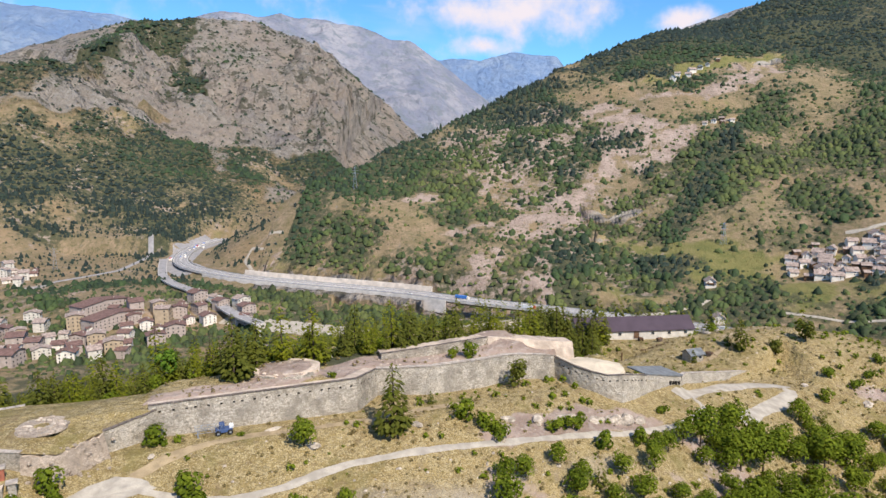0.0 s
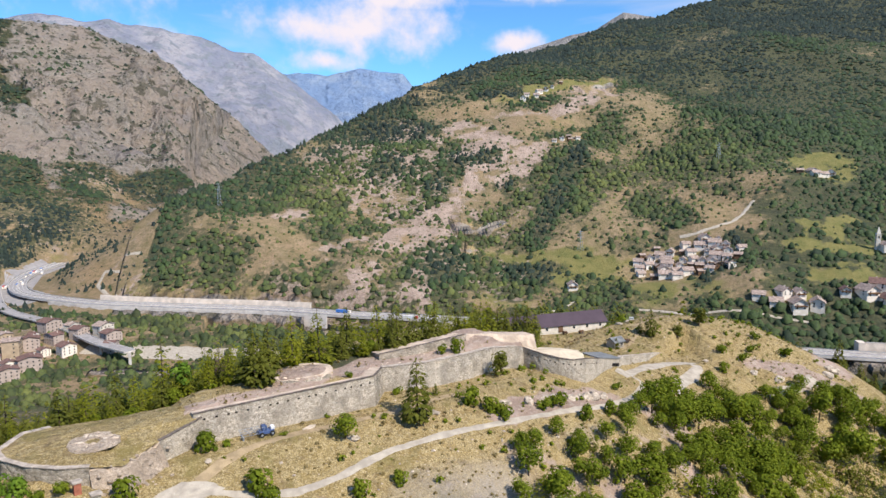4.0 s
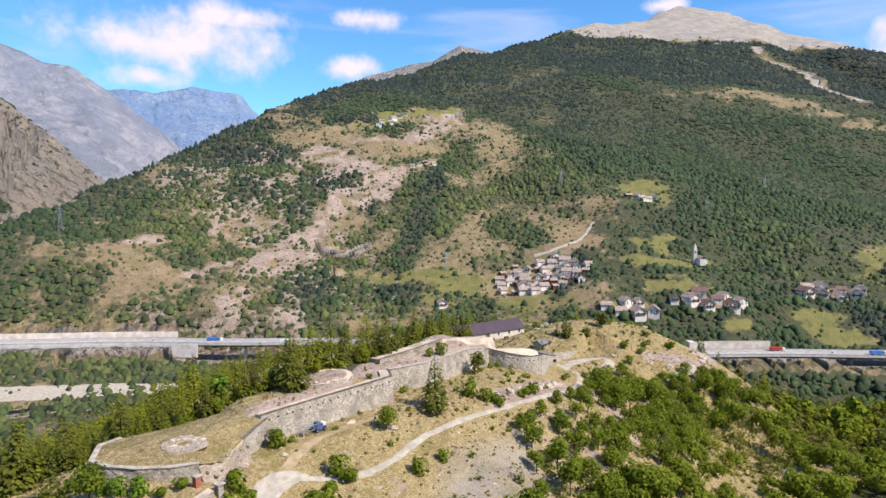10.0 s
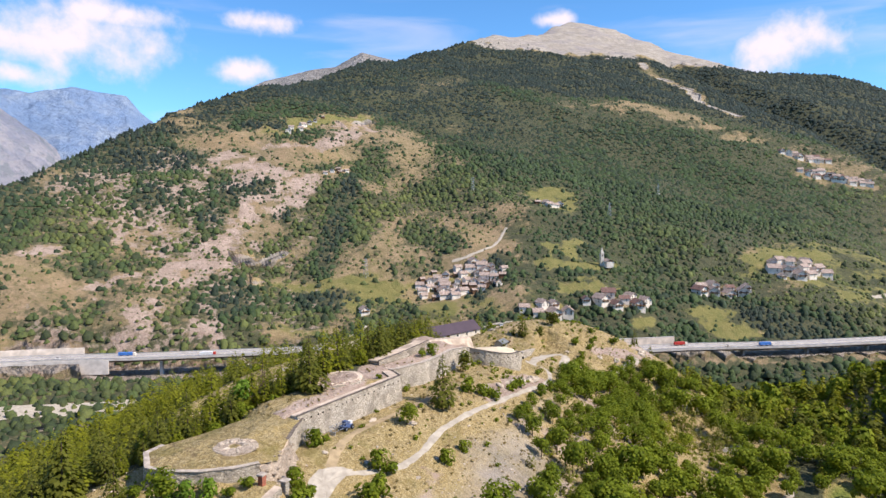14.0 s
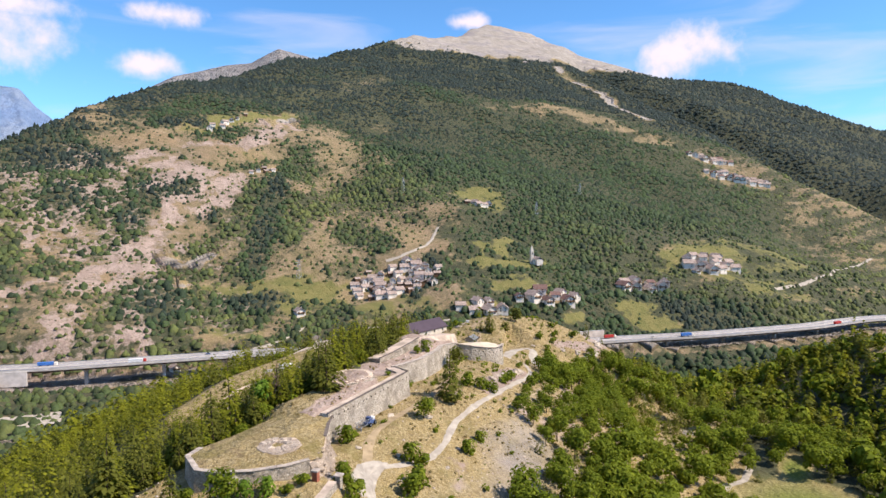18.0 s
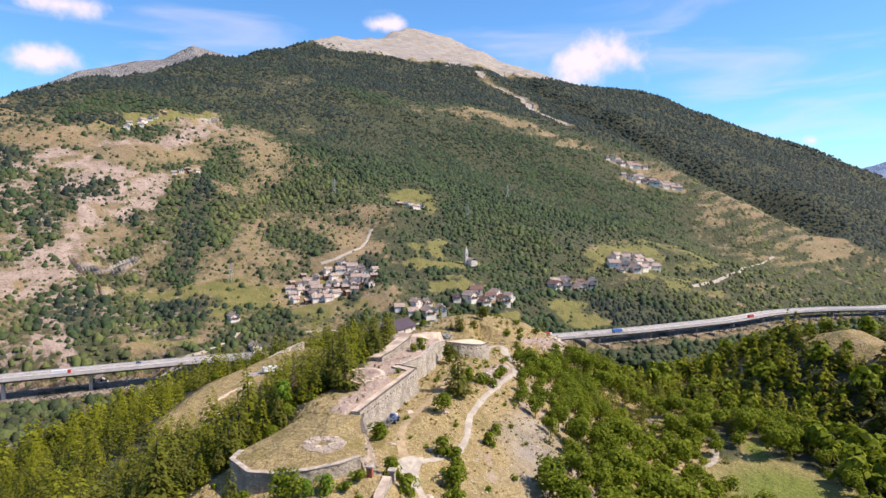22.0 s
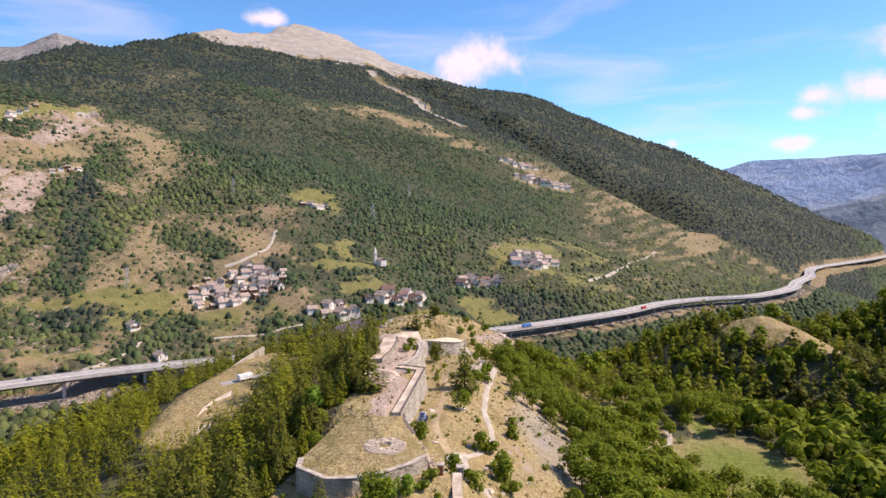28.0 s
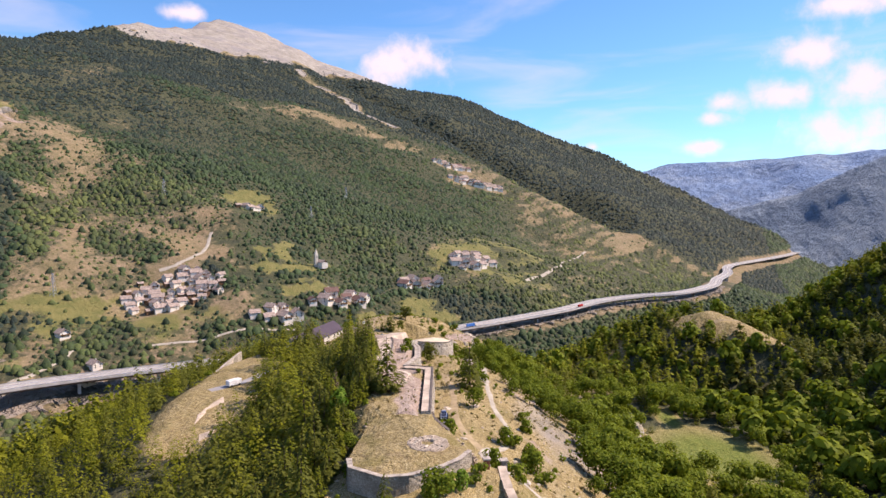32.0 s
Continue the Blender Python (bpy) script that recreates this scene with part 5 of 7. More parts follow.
# low scrub and loose stones over the dry slopes round the fort
def litter(name, shape, gap, seed, chance, low, high, material, label, within=False):
    x, y, a, b, c = scatter(-110, 150, 40, 215, gap, seed)
    h = height(x, y)
    d, _, s = along(x, y, FORT_SPINE)
    ok = (a < chance(x, y)) & (d < 75) & ((s <= 0) | (d < 18) | (x > 45))
    for line, free in ((TRAIL, 1.6), (ROAD, 2.6)):
        t, _, _ = along(x, y, line)
        ok &= t > free
    t, _, q = along(x, y, FORT_WALL)
    fort = (q > 0) & (x > -54) & (x < 28) & (t < 14)
    ok = (a < chance(x, y)) & fort & (t > 3) if within else ok & (t > 1.2) & ~fort
    if not within:
        ok &= spot(x, y, [(-62, 97, 17, 12, 15), (40, 135, 14, 7, -30), (-47, 89, 6, 5, 30), (51, 150, 9, 5, 46), (59, 204, 24, 7, 6), (51, 147, 10, 5, 44), (-34, 103, 14, 2, 25)]) < 0.5
    k = low + (high - low) * b[ok] ** 2
    z = np.array([floor_z(p, q) for p, q in zip(x[ok], y[ok])])
    stand(name, np.stack([x[ok], y[ok], z - 0.02, c[ok] * 6.28, k, k * (0.6 + 0.5 * c[ok]), 0.5 * c[ok]], -1), shape, material, label)


litter("low_scrub", crown_shape(41, 3, 9, 1.0, 0.8, 0.3, 0.0), 2.1, 31, lambda x, y: 0.22 + 0.5 * fbm(x, y, 18, 3, 33), 0.3, 1.5, M["broadleaf"], "low green scrub scattered over dry grass")
litter("dry_tufts", crown_shape(42, 2, 8, 0.5, 0.6, 0.26, 0.0), 1.5, 35, lambda x, y: 0.35 + 0.5 * fbm(x, y, 11, 3, 37), 0.4, 1.2, M["straw"], "tufts of dry yellow grass on the slope")
rr = random.Random(9)
stone_v = np.array([(math.cos(k * 1.047) * rr.uniform(0.7, 1.1), math.sin(k * 1.047) * rr.uniform(0.7, 1.1), rr.uniform(-0.2, 0.1)) for k in range(6)] +
                   [(math.cos(k * 1.047 + 0.4) * rr.uniform(0.4, 0.8), math.sin(k * 1.047 + 0.4) * rr.uniform(0.4, 0.8), rr.uniform(0.4, 0.7)) for k in range(6)])
stone_f = np.array([t for k in range(6) for t in ((k, (k + 1) % 6, 6 + k), ((k + 1) % 6, 6 + (k + 1) % 6, 6 + k))] + [(6, 7, 8), (6, 8, 9), (6, 9, 10), (6, 10, 11)])
litter("loose_stones", (stone_v, stone_f), 1.7, 39, lambda x, y: 0.1 + 0.9 * np.maximum(fbm(x, y, 24, 4, 5), 0) + 0.35 * spot(x, y, [(-10, 90, 40, 9, 25), (22, 119, 14, 4, 28), (-66, 80, 12, 6, 20)]), 0.1, 0.42, M["rock"], "loose pale stones on the slope")
litter("rampart_rubble", (stone_v, stone_f), 1.3, 43, lambda x, y: 0.1 + 0.6 * fbm(x, y, 9, 3, 45), 0.12, 0.42, M["screed"], "pinkish rubble strewn over the rampart top", True)
litter("rampart_tufts", crown_shape(44, 2, 8, 0.5, 0.6, 0.26, 0.0), 1.4, 47, lambda x, y: 0.22 + 0.7 * fbm(x, y, 10, 3, 49), 0.4, 1.1, M["straw"], "dry grass tufts between the rampart's slabs", True)



# ---- the fort ----
def run_points(line, gap):
    """Points along a polyline of (x, y, z) about that far apart: place, course and distance so far."""
    out, gone = [], 0.0
    for a, b in zip(line[:-1], line[1:]):
        a, b = Vector(a), Vector(b)
        n = max(1, round((b - a).length / gap))
        for k in range(n):
            out.append((a.lerp(b, k / n), gone + (b - a).length * k / n))
        gone += (b - a).length
    out.append((Vector(line[-1]), gone))
    pts = [p for p, _ in out]
    res = []
    for k, (p, s) in enumerate(out):
        t = (pts[min(k + 1, len(pts) - 1)] - pts[max(k - 1, 0)])
        t.z = 0
        res.append((p, t.normalized(), s))
    return res


def wall_mesh(name, line, thick, material, top_material=None, batter=0.09, ragged=0.0, foot=None, holes=0.0, seed=0, top_drop=0.0):
    """A thick wall whose top follows the line (the line is its outer edge, the inside lies to the left); the foot goes into the ground.
    holes: the distance from one recessed loophole to the next."""
    r = random.Random(seed)
    verts, faces, mats = [], [], []
    cols = run_points(line, 0.7)
    depths = [0.0, 0.55, 1.0, 1.45, 2.3, 3.2, 4.2, 5.4, 7.0]
    grid = []
    for p, t, s in cols:
        out = Vector((t.y, -t.x, 0))
        z0 = p.z - ragged * r.random()
        low = (floor_z(p.x, p.y) - 1.0) if foot is None else foot
        col = []
        for d in depths:
            d = min(d, max(z0 - low, 0.5))
            jut = batter * d + (r.uniform(-0.07, 0.07) if 0 < d else 0)
            q = Vector((p.x, p.y, z0 - d)) + out * jut
            col.append(len(verts))
            verts.append(tuple(q))
        inner = Vector((p.x, p.y, z0 - top_drop)) - out * thick
        col_in = (len(verts), len(verts) + 1)
        verts += [tuple(inner), (inner.x, inner.y, min(low, inner.z - 0.6))]
        grid.append((col, col_in, out))
    for k in range(len(cols) - 1):
        (a, ai, out), (b, bi, _) = grid[k], grid[k + 1]
        for j in range(len(depths) - 1):
            if holes and j == 2 and int(cols[k][2] / holes) != int(cols[k + 1][2] / holes):
                quad = (a[j], b[j], b[j + 1], a[j + 1])
                mid = [Vector(verts[q]) for q in quad]
                c = sum(mid, Vector()) / 4
                rim, back = len(verts), len(verts) + 4
                verts += [tuple(c + (m - c) * 0.62) for m in mid] + [tuple(c + (m - c) * 0.5 - out * 0.7) for m in mid]
                for e in range(4):
                    f = (e + 1) % 4
                    faces += [(quad[e], quad[f], rim + f, rim + e)[::-1], (rim + e, rim + f, back + f, back + e)[::-1]]
                    mats += [0, 2]
                faces.append((back, back + 1, back + 2, back + 3)[::-1])
                mats.append(2)
                continue
            faces.append((a[j], a[j + 1], b[j + 1], b[j]))
            mats.append(0)
        faces += [(a[0], b[0], bi[0], ai[0]), (ai[0], bi[0], bi[1], ai[1])]
        mats += [1, 0]
    for (col, col_in, _), flip in ((grid[0], False), (grid[-1], True)):
        ring = [col_in[1], col_in[0]] + col
        faces.append(tuple(ring[::-1] if flip else ring))
        mats.append(0)
    me = bpy.data.meshes.new(name)
    me.from_pydata(verts, [], faces)
    for m in (material, top_material or material, M["void"]):
        me.materials.append(m)
    me.polygons.foreach_set("material_index", mats)
    me.update()
    return me


def slab_mesh(line, wide, tall, over, lift=0.0):
    """Meshes of coping stones along a line, one for each stretch, each in its own place."""
    stones = []
    pts = run_points(line, 1.3)
    r = random.Random(len(pts))
    for (p, t, _), (q, u, _) in zip(pts[:-1], pts[1:]):
        out = Vector((t.y, -t.x, 0))
        c, ln = (p + q) / 2, (q - p).length * r.uniform(0.93, 0.985)
        course = (q - p).normalized()
        bm = bmesh.new()
        bmesh.ops.create_cube(bm, size=1)
        m = Matrix((course, out, Vector((0, 0, 1)))).transposed().to_4x4()
        lie = c + out * (over - wide / 2) + Vector((0, 0, lift + tall / 2 + r.uniform(-0.03, 0.02)))
        bmesh.ops.transform(bm, matrix=Matrix.Translation(lie) @ m @ Matrix.Diagonal((ln, wide * r.uniform(0.9, 1.08), tall * r.uniform(0.85, 1.1), 1)), verts=bm.verts)
        bmesh.ops.bevel(bm, geom=bm.edges[:], offset=0.03, segments=1, affect="EDGES")
        stones.append(bm)
    return stones


def coping(parent, line, wide, tall, over, material, lift=0.0):
    for bm in slab_mesh(line, wide, tall, over, lift):
        part("coping_stone", bm, material, parent)


def box_bm(sx, sy, sz, at=(0, 0, 0), bevel=0.0, turn=0.0):
    bm = bmesh.new()
    bmesh.ops.create_cube(bm, size=1)
    bmesh.ops.transform(bm, matrix=Matrix.Translation(at) @ Matrix.Rotation(radians(turn), 4, "Z") @ Matrix.Diagonal((sx, sy, sz, 1)), verts=bm.verts)
    if bevel:
        bmesh.ops.bevel(bm, geom=bm.edges[:], offset=bevel, segments=1, affect="EDGES")
    return bm


def ribbon(name, line, wide, material, label, category="path", lift=0.1, ragged=0.25, kind="structure"):
    """A track laid over the ground along a line of (x, y), with uneven verges."""
    pts = run_points([(x, y, 0) for x, y in line], 1.5)
    r = random.Random(len(pts))
    verts, faces = [], []
    for k, (p, t, s) in enumerate(pts):
        out = Vector((t.y, -t.x, 0))
        a = wide / 2 * (1 + ragged * math.sin(s * 0.37) * 0.5)
        for j, f in enumerate((-1.0, -0.5, 0.0, 0.5, 1.0)):
            q = p + out * (a * f + (r.uniform(-ragged, ragged) * 0.6 if abs(f) == 1 else 0))
            verts.append((q.x, q.y, floor_z(q.x, q.y) + (lift if abs(f) < 1 else lift * 0.3)))
        if k:
            b = len(verts) - 10
            faces += [(b + j, b + j + 1, b + j + 6, b + j + 5) for j in range(4)]
    return tagged(new(name, link_mesh(name, verts, faces, material, True)), label, category, kind=kind)


# the western bastion: a curved wall round a grassy gun platform
RIM = [(-72.5, 107.6, 156.8), (-76, 105.2, 157), (-77.3, 98.2, 157), (-75, 94.6, 157), (-70.5, 91.2, 157), (-66, 89.4, 157), (-61.5, 88.9, 157.0), (-57.5, 91.0, 155.7), (-53.2, 96.4, 156.9), (-49.2, 101.2, 157.4),
       (-47.4, 102.6, 157.9)]
bastion = tagged(new("bastion"), "round stone bastion with a dry grass top and broken parapet", "fort")
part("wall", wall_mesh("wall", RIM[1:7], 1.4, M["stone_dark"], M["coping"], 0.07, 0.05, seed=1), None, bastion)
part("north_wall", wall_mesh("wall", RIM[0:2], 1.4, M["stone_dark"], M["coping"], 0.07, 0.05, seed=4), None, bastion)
part("ruined_wall", wall_mesh("wall", RIM[6:9], 1.6, M["rubble"], M["screed"], 0.5, 0.7, seed=2), None, bastion, "crumbling rubble face of the bastion")
rb1 = random.Random(51)
for k in range(46):
    f, out = rb1.random(), rb1.uniform(-0.6, 3.4)
    x, y = -61.5 + 9.5 * f + out * 0.72, 88.6 + 9 * f ** 1.3 - out * 0.7
    bm = bmesh.new()
    bmesh.ops.create_icosphere(bm, subdivisions=1, radius=rb1.uniform(0.14, 0.5))
    for v in bm.verts:
        v.co = Vector((v.co.x * rb1.uniform(0.7, 1.5), v.co.y * rb1.uniform(0.7, 1.3), v.co.z * rb1.uniform(0.5, 0.9)))
    bmesh.ops.translate(bm, verts=bm.verts, vec=(x, y, max(floor_z(x, y), 156.2 - 1.9 * max(out, 0)) - 0.05))
    part("fallen_stone", bm, M["rubble"], bastion)
part("flank_wall", wall_mesh("wall", RIM[8:11], 1.2, M["stone_dark"], M["screed"], 0.05, 0.08, seed=3), None, bastion)
coping(bastion, RIM[0:7], 0.95, 0.16, 0.16, M["coping"])
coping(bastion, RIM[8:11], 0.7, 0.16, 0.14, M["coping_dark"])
edge = [Vector(p) for p, _, _ in run_points(RIM + [(-45, 113, 157.8), (-56, 113, 156.6), (-66, 110, 156.4), (-72.5, 107.6, 156.8)], 1.0)]
hub = Vector((-62.5, 98.5, 158.0))
verts, faces, turns = [], [], 16
for j in range(turns):
    f = 1 - j / turns
    for p in edge:
        q = hub.lerp(p, f * 0.985)
        lift = 1.1 * (1 - f) ** 0.7 if f > 0.3 else 0.85
        verts.append((q.x, q.y, p.z * f + 157.0 * (1 - f) - 0.08 + lift + 0.14 * noise.noise((q.x * 0.5, q.y * 0.5, 3))))
n = len(edge)
for j in range(turns - 1):
    for k in range(n - 1):
        faces.append((j * n + k, (j + 1) * n + k, (j + 1) * n + k + 1, j * n + k + 1))
verts.append((hub.x, hub.y, 157.75))
faces += [((turns - 1) * n + k, len(verts) - 1, (turns - 1) * n + k + 1) for k in range(n - 1)]
me = link_mesh("grass_top", verts, [f[::-1] for f in faces], M["ground"], True)
me.flip_normals()
part("grass_top", me, None, bastion, "dry yellow grass over the bastion")


def rubble_ring(x, y, z, radius, pit, label, seed):
    """A low ring of broken stone round a sunken pivot."""
    r = random.Random(seed)
    verts, faces, n = [], [], 40
    prof = [(1.0, -0.3), (0.95, 0.02), (0.78, 0.12), (0.55, 0.1), (0.34, 0.14), (0.24, -0.35 if pit else 0.1), (0.1, -0.5 if pit else 0.1)]
    for f, h in prof:
        for k in range(n):
            a = 2 * math.pi * k / n
            q = radius * f * (1 + 0.08 * noise.noise((math.cos(a) * 3 + seed, math.sin(a) * 3, f * 4)))
            verts.append((x + math.cos(a) * q, y + math.sin(a) * q, z + h + r.uniform(-0.09, 0.09)))
    for j in range(len(prof) - 1):
        for k in range(n):
            faces.append((j * n + k, j * n + (k + 1) % n, (j + 1) * n + (k + 1) % n, (j + 1) * n + k))
    faces.append(tuple((len(prof) - 1) * n + k for k in range(n)))
    ob = tagged(new("gun_emplacement"), label, "ruin")
    part("rubble_ring", link_mesh("rubble_ring", verts, faces, M["rubble"]), None, ob)
    for k in range(26):
        a, q = r.uniform(0, 6.28), radius * r.uniform(0.3, 0.98)
        bm = bmesh.new()
        bmesh.ops.create_icosphere(bm, subdivisions=1, radius=r.uniform(0.16, 0.42))
        for v in bm.verts:
            v.co = Vector((v.co.x * r.uniform(0.8, 1.5), v.co.y * r.uniform(0.8, 1.4), v.co.z * r.uniform(0.5, 0.8)))
        bmesh.ops.translate(bm, verts=bm.verts, vec=(x + math.cos(a) * q, y + math.sin(a) * q, z + 0.12))
        part("stone", bm, M["rock"] if k % 3 else M["screed"], ob)
    return ob


rubble_ring(-62.8, 96.7, 157.8, 3.9, True, "round ruined gun emplacement of pale rubble on the bastion", 3)

rb0 = random.Random(41)
# the long rampart and the wall that follows it
WALL_A = FORT_WALL[0:2]
WALL_B = FORT_WALL[1:3]
WALL_C = FORT_WALL[2:8]
rampart = tagged(new("rampart"), "long grey rubble rampart with loopholes and a flat stone top", "fort wall")
part("wall", wall_mesh("wall", WALL_A, 1.9, M["stone"], M["screed"], 0.1, 0.06, holes=1.9, seed=5, top_drop=0.1), None, rampart)
part("return_wall", wall_mesh("wall", WALL_B, 2.6, M["stone_dark"], M["screed"], 0.08, 0.1, holes=1.7, seed=6), None, rampart, "darker return of the rampart")
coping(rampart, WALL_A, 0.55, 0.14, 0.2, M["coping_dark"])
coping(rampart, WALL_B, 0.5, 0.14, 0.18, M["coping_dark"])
curtain = tagged(new("curtain_wall"), "grey rubble curtain wall with a pale stone top", "fort wall")
part("wall", wall_mesh("wall", WALL_C, 1.5, M["stone"], M["coping"], 0.08, 0.05, holes=0, seed=7), None, curtain)
coping(curtain, WALL_C, 0.7, 0.14, 0.16, M["coping"])

# upper rampart behind, a broad stone bank with a retaining wall
upper = tagged(new("upper_rampart"), "broad pinkish stone bank above the inner yard", "fort wall")
UPPER = [(-13, 131.5, 158.2), (-5, 133.8, 158.7), (4, 137.8, 159.0), (10, 141.5, 158.8)]
part("bank", wall_mesh("bank", UPPER, 4.6, M["stone_dark"], M["screed"], 0.03, 0.25, seed=8, top_drop=0.5), None, upper)
coping(upper, UPPER, 0.4, 0.12, 0.12, M["coping_dark"])
EAST_BANK = [(9.5, 141.5, 158.8), (13, 144.5, 158.0), (22, 145.5, 157.0), (30, 146.5, 156.2)]
part("east_bank", wall_mesh("bank", EAST_BANK, 5.5, M["screed"], M["screed"], 0.5, 0.2, seed=9, top_drop=0.6), None, upper)


def patch(name, outline, z, material, label, rise=0.0, seed=0, parent=None):
    """A thin uneven floor of stone over an outline of (x, y), with broken edges."""
    r = random.Random(seed)
    cx, cy = sum(p[0] for p in outline) / len(outline), sum(p[1] for p in outline) / len(outline)
    ring = [p for p, _, _ in run_points([(x, y, 0) for x, y in outline] + [(outline[0][0], outline[0][1], 0)], 1.0)][:-1]
    verts, faces, n = [], [], len(ring)
    for f, h in ((1.0, -1.0), (0.99, -0.02), (0.7, 0.05), (0.35, 0.06)):
        for p in ring:
            g = f * (1 + 0.03 * r.uniform(-1, 1)) if f > 0.9 else f
            x, y = cx + (p.x - cx) * g, cy + (p.y - cy) * g
            base = floor_z(x, y) + 0.12 if z is None else z + rise * (1 - f)
            verts.append((x, y, base + h + (0.07 * r.uniform(-1, 1) if 0 < f < 0.98 else 0)))
    verts.append((cx, cy, (floor_z(cx, cy) + 0.2 if z is None else z + rise + 0.06)))
    for j in range(3):
        for k in range(n):
            faces.append((j * n + k, j * n + (k + 1) % n, (j + 1) * n + (k + 1) % n, (j + 1) * n + k))
    faces += [(3 * n + k, 3 * n + (k + 1) % n, 4 * n) for k in range(n)]
    me = link_mesh(name, verts, faces, material)
    if parent is not None:
        return part(name, me, None, parent)
    return tagged(new(name, me), label, "stone floor")


platform = tagged(new("gun_platform"), "round raised gun platform with a bare pale top", "ruin")
patch("slab", [(-29.5 + 5.6 * math.cos(radians(24 * k)), 121.8 + 4.8 * math.sin(radians(24 * k))) for k in range(15)], 158.95, M["screed"], "", 0.25, 31, platform)
ring_line = [(-30.5 + 6.4 * math.cos(a), 121.5 + 5.6 * math.sin(a), 158.9) for a in [radians(-165 + 20 * k) for k in range(8)]]
part("retaining_wall", wall_mesh("retaining_wall", ring_line, 1.0, M["stone_dark"], M["screed"], 0.45, 0.45, seed=10), None, platform)
for k in range(16):
    a = rb0.uniform(0, 6.28)
    bm = bmesh.new()
    bmesh.ops.create_icosphere(bm, subdivisions=1, radius=rb0.uniform(0.2, 0.5))
    bmesh.ops.scale(bm, verts=bm.verts, vec=(1.3, 1.0, 0.6))
    x, y = -30.5 + 5.6 * math.cos(a), 121.5 + 4.9 * math.sin(a)
    bmesh.ops.translate(bm, verts=bm.verts, vec=(x, y, floor_z(x, y) + 0.1))
    part("stone", bm, M["screed"], platform)

# eastern casemate with its pale terrace
CASEMATE = [(24.8, 140.9, 154.5), (28, 136.6, 153.9), (31.8, 133.9, 153.2), (35, 132.7, 152.8), (38.1, 132.6, 153.0), (41.5, 135.6, 151.9), (45.4, 139.5, 150.4)]
casemate = tagged(new("casemate"), "curved stone casemate with a pale terrace and small windows", "fort")
part("wall", wall_mesh("wall", CASEMATE, 1.3, M["ashlar"], M["sand"], 0.05, 0.03, holes=1.55, seed=11), None, casemate)
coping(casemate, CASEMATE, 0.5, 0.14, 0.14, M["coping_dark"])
patch("terrace", [(25.6, 141.4), (28.6, 137.4), (32.2, 134.9), (35.1, 133.8), (37.8, 133.9), (39.6, 136.5), (39.5, 140.5), (36, 143.5), (31, 145.5)], 152.9, M["sand"], "", 0.9, 4, casemate)


def shed(name, x, y, turn, long, deep, tall, rise, wall, roof, windows, label, door=False, base=None):
    """A plain building with a pitched roof, openings in its front (towards -y before turning)."""
    z = floor_z(x, y) if base is None else base
    root = tagged(new(name), label, "building")
    root.matrix_basis = pose(x, y, z, 0, 0, turn)
    part("body", box_bm(long, deep, tall + 1.5, (0, 0, (tall - 1.5) / 2)), wall, root)
    for s in (-1, 1):
        g = bmesh.new()
        a = [g.verts.new((s * (long / 2 - 0.003), -deep / 2, tall)), g.verts.new((s * (long / 2 - 0.003), deep / 2, tall)), g.verts.new((s * (long / 2 - 0.003), 0, tall + rise))]
        b = [g.verts.new((v.co.x - s * 0.3, v.co.y, v.co.z)) for v in a]
        g.faces.new(a)
        g.faces.new(b[::-1])
        for k in range(3):
            g.faces.new((a[k], b[k], b[(k + 1) % 3], a[(k + 1) % 3]))
        bmesh.ops.recalc_face_normals(g, faces=g.faces)
        part("gable", g, wall, root)
        bm = bmesh.new()
        over = 0.5
        drop = rise * over / (deep / 2)
        v = [bm.verts.new(p) for p in ((-long / 2 - 0.4, s * (deep / 2 + over), tall - drop), (long / 2 + 0.4, s * (deep / 2 + over), tall - drop), (long / 2 + 0.4, 0, tall + rise), (-long / 2 - 0.4, 0, tall + rise))]
        f = bm.faces.new(v)
        ext = bmesh.ops.extrude_face_region(bm, geom=[f])
        bmesh.ops.translate(bm, verts=[q for q in ext["geom"] if isinstance(q, bmesh.types.BMVert)], vec=(0, 0, 0.18))
        bmesh.ops.recalc_face_normals(bm, faces=bm.faces)
        part("roof", bm, roof, root)
    for k in range(windows):
        wx = -long / 2 + long * (k + 0.5) / windows
        wide, hi, low = min(0.9, long / windows * 0.5), min(1.1, tall * 0.35), tall * 0.4
        is_door = door and k == windows // 2
        if is_door:
            wide, hi, low = 1.8, 2.3, 0.0
        w = part("door" if is_door else "window", box_bm(wide, 0.12, hi, (wx, -deep / 2 - 0.02, low + hi / 2)), M["wood"] if is_door else M["pane"], root)
        part("frame", box_bm(wide + 0.24, 0.08, 0.12, (wx, -deep / 2 - 0.05, low + hi + 0.06)), M["plaster"], w)
        if not is_door:
            part("sill", box_bm(wide + 0.24, 0.16, 0.08, (wx, -deep / 2 - 0.06, low - 0.04)), M["plaster"], w)
    return root


shed("barracks", 60.8, 204.8, 6, 38, 9.0, 2.8, 3.1, M["plaster"], M["slate"], 7, "long low cream barracks under a dark purple roof", True, 141.0)
guard = tagged(new("guardhouse"), "low stone guardhouse with a sloping grey slab roof", "building")
GUARD = [(45.4, 139.5, 150.4), (52.7, 146.6, 147.6), (57.6, 151.3, 145.9)]
part("wall", wall_mesh("wall", GUARD, 0.9, M["ashlar"], M["coping"], 0.03, 0.03, seed=21), None, guard)
part("end_wall", wall_mesh("wall", [(57.6, 151.3, 145.9), (54.2, 156.0, 146.3)], 0.8, M["ashlar"], M["coping"], 0.03, 0.03, seed=22), None, guard)
bm = bmesh.new()
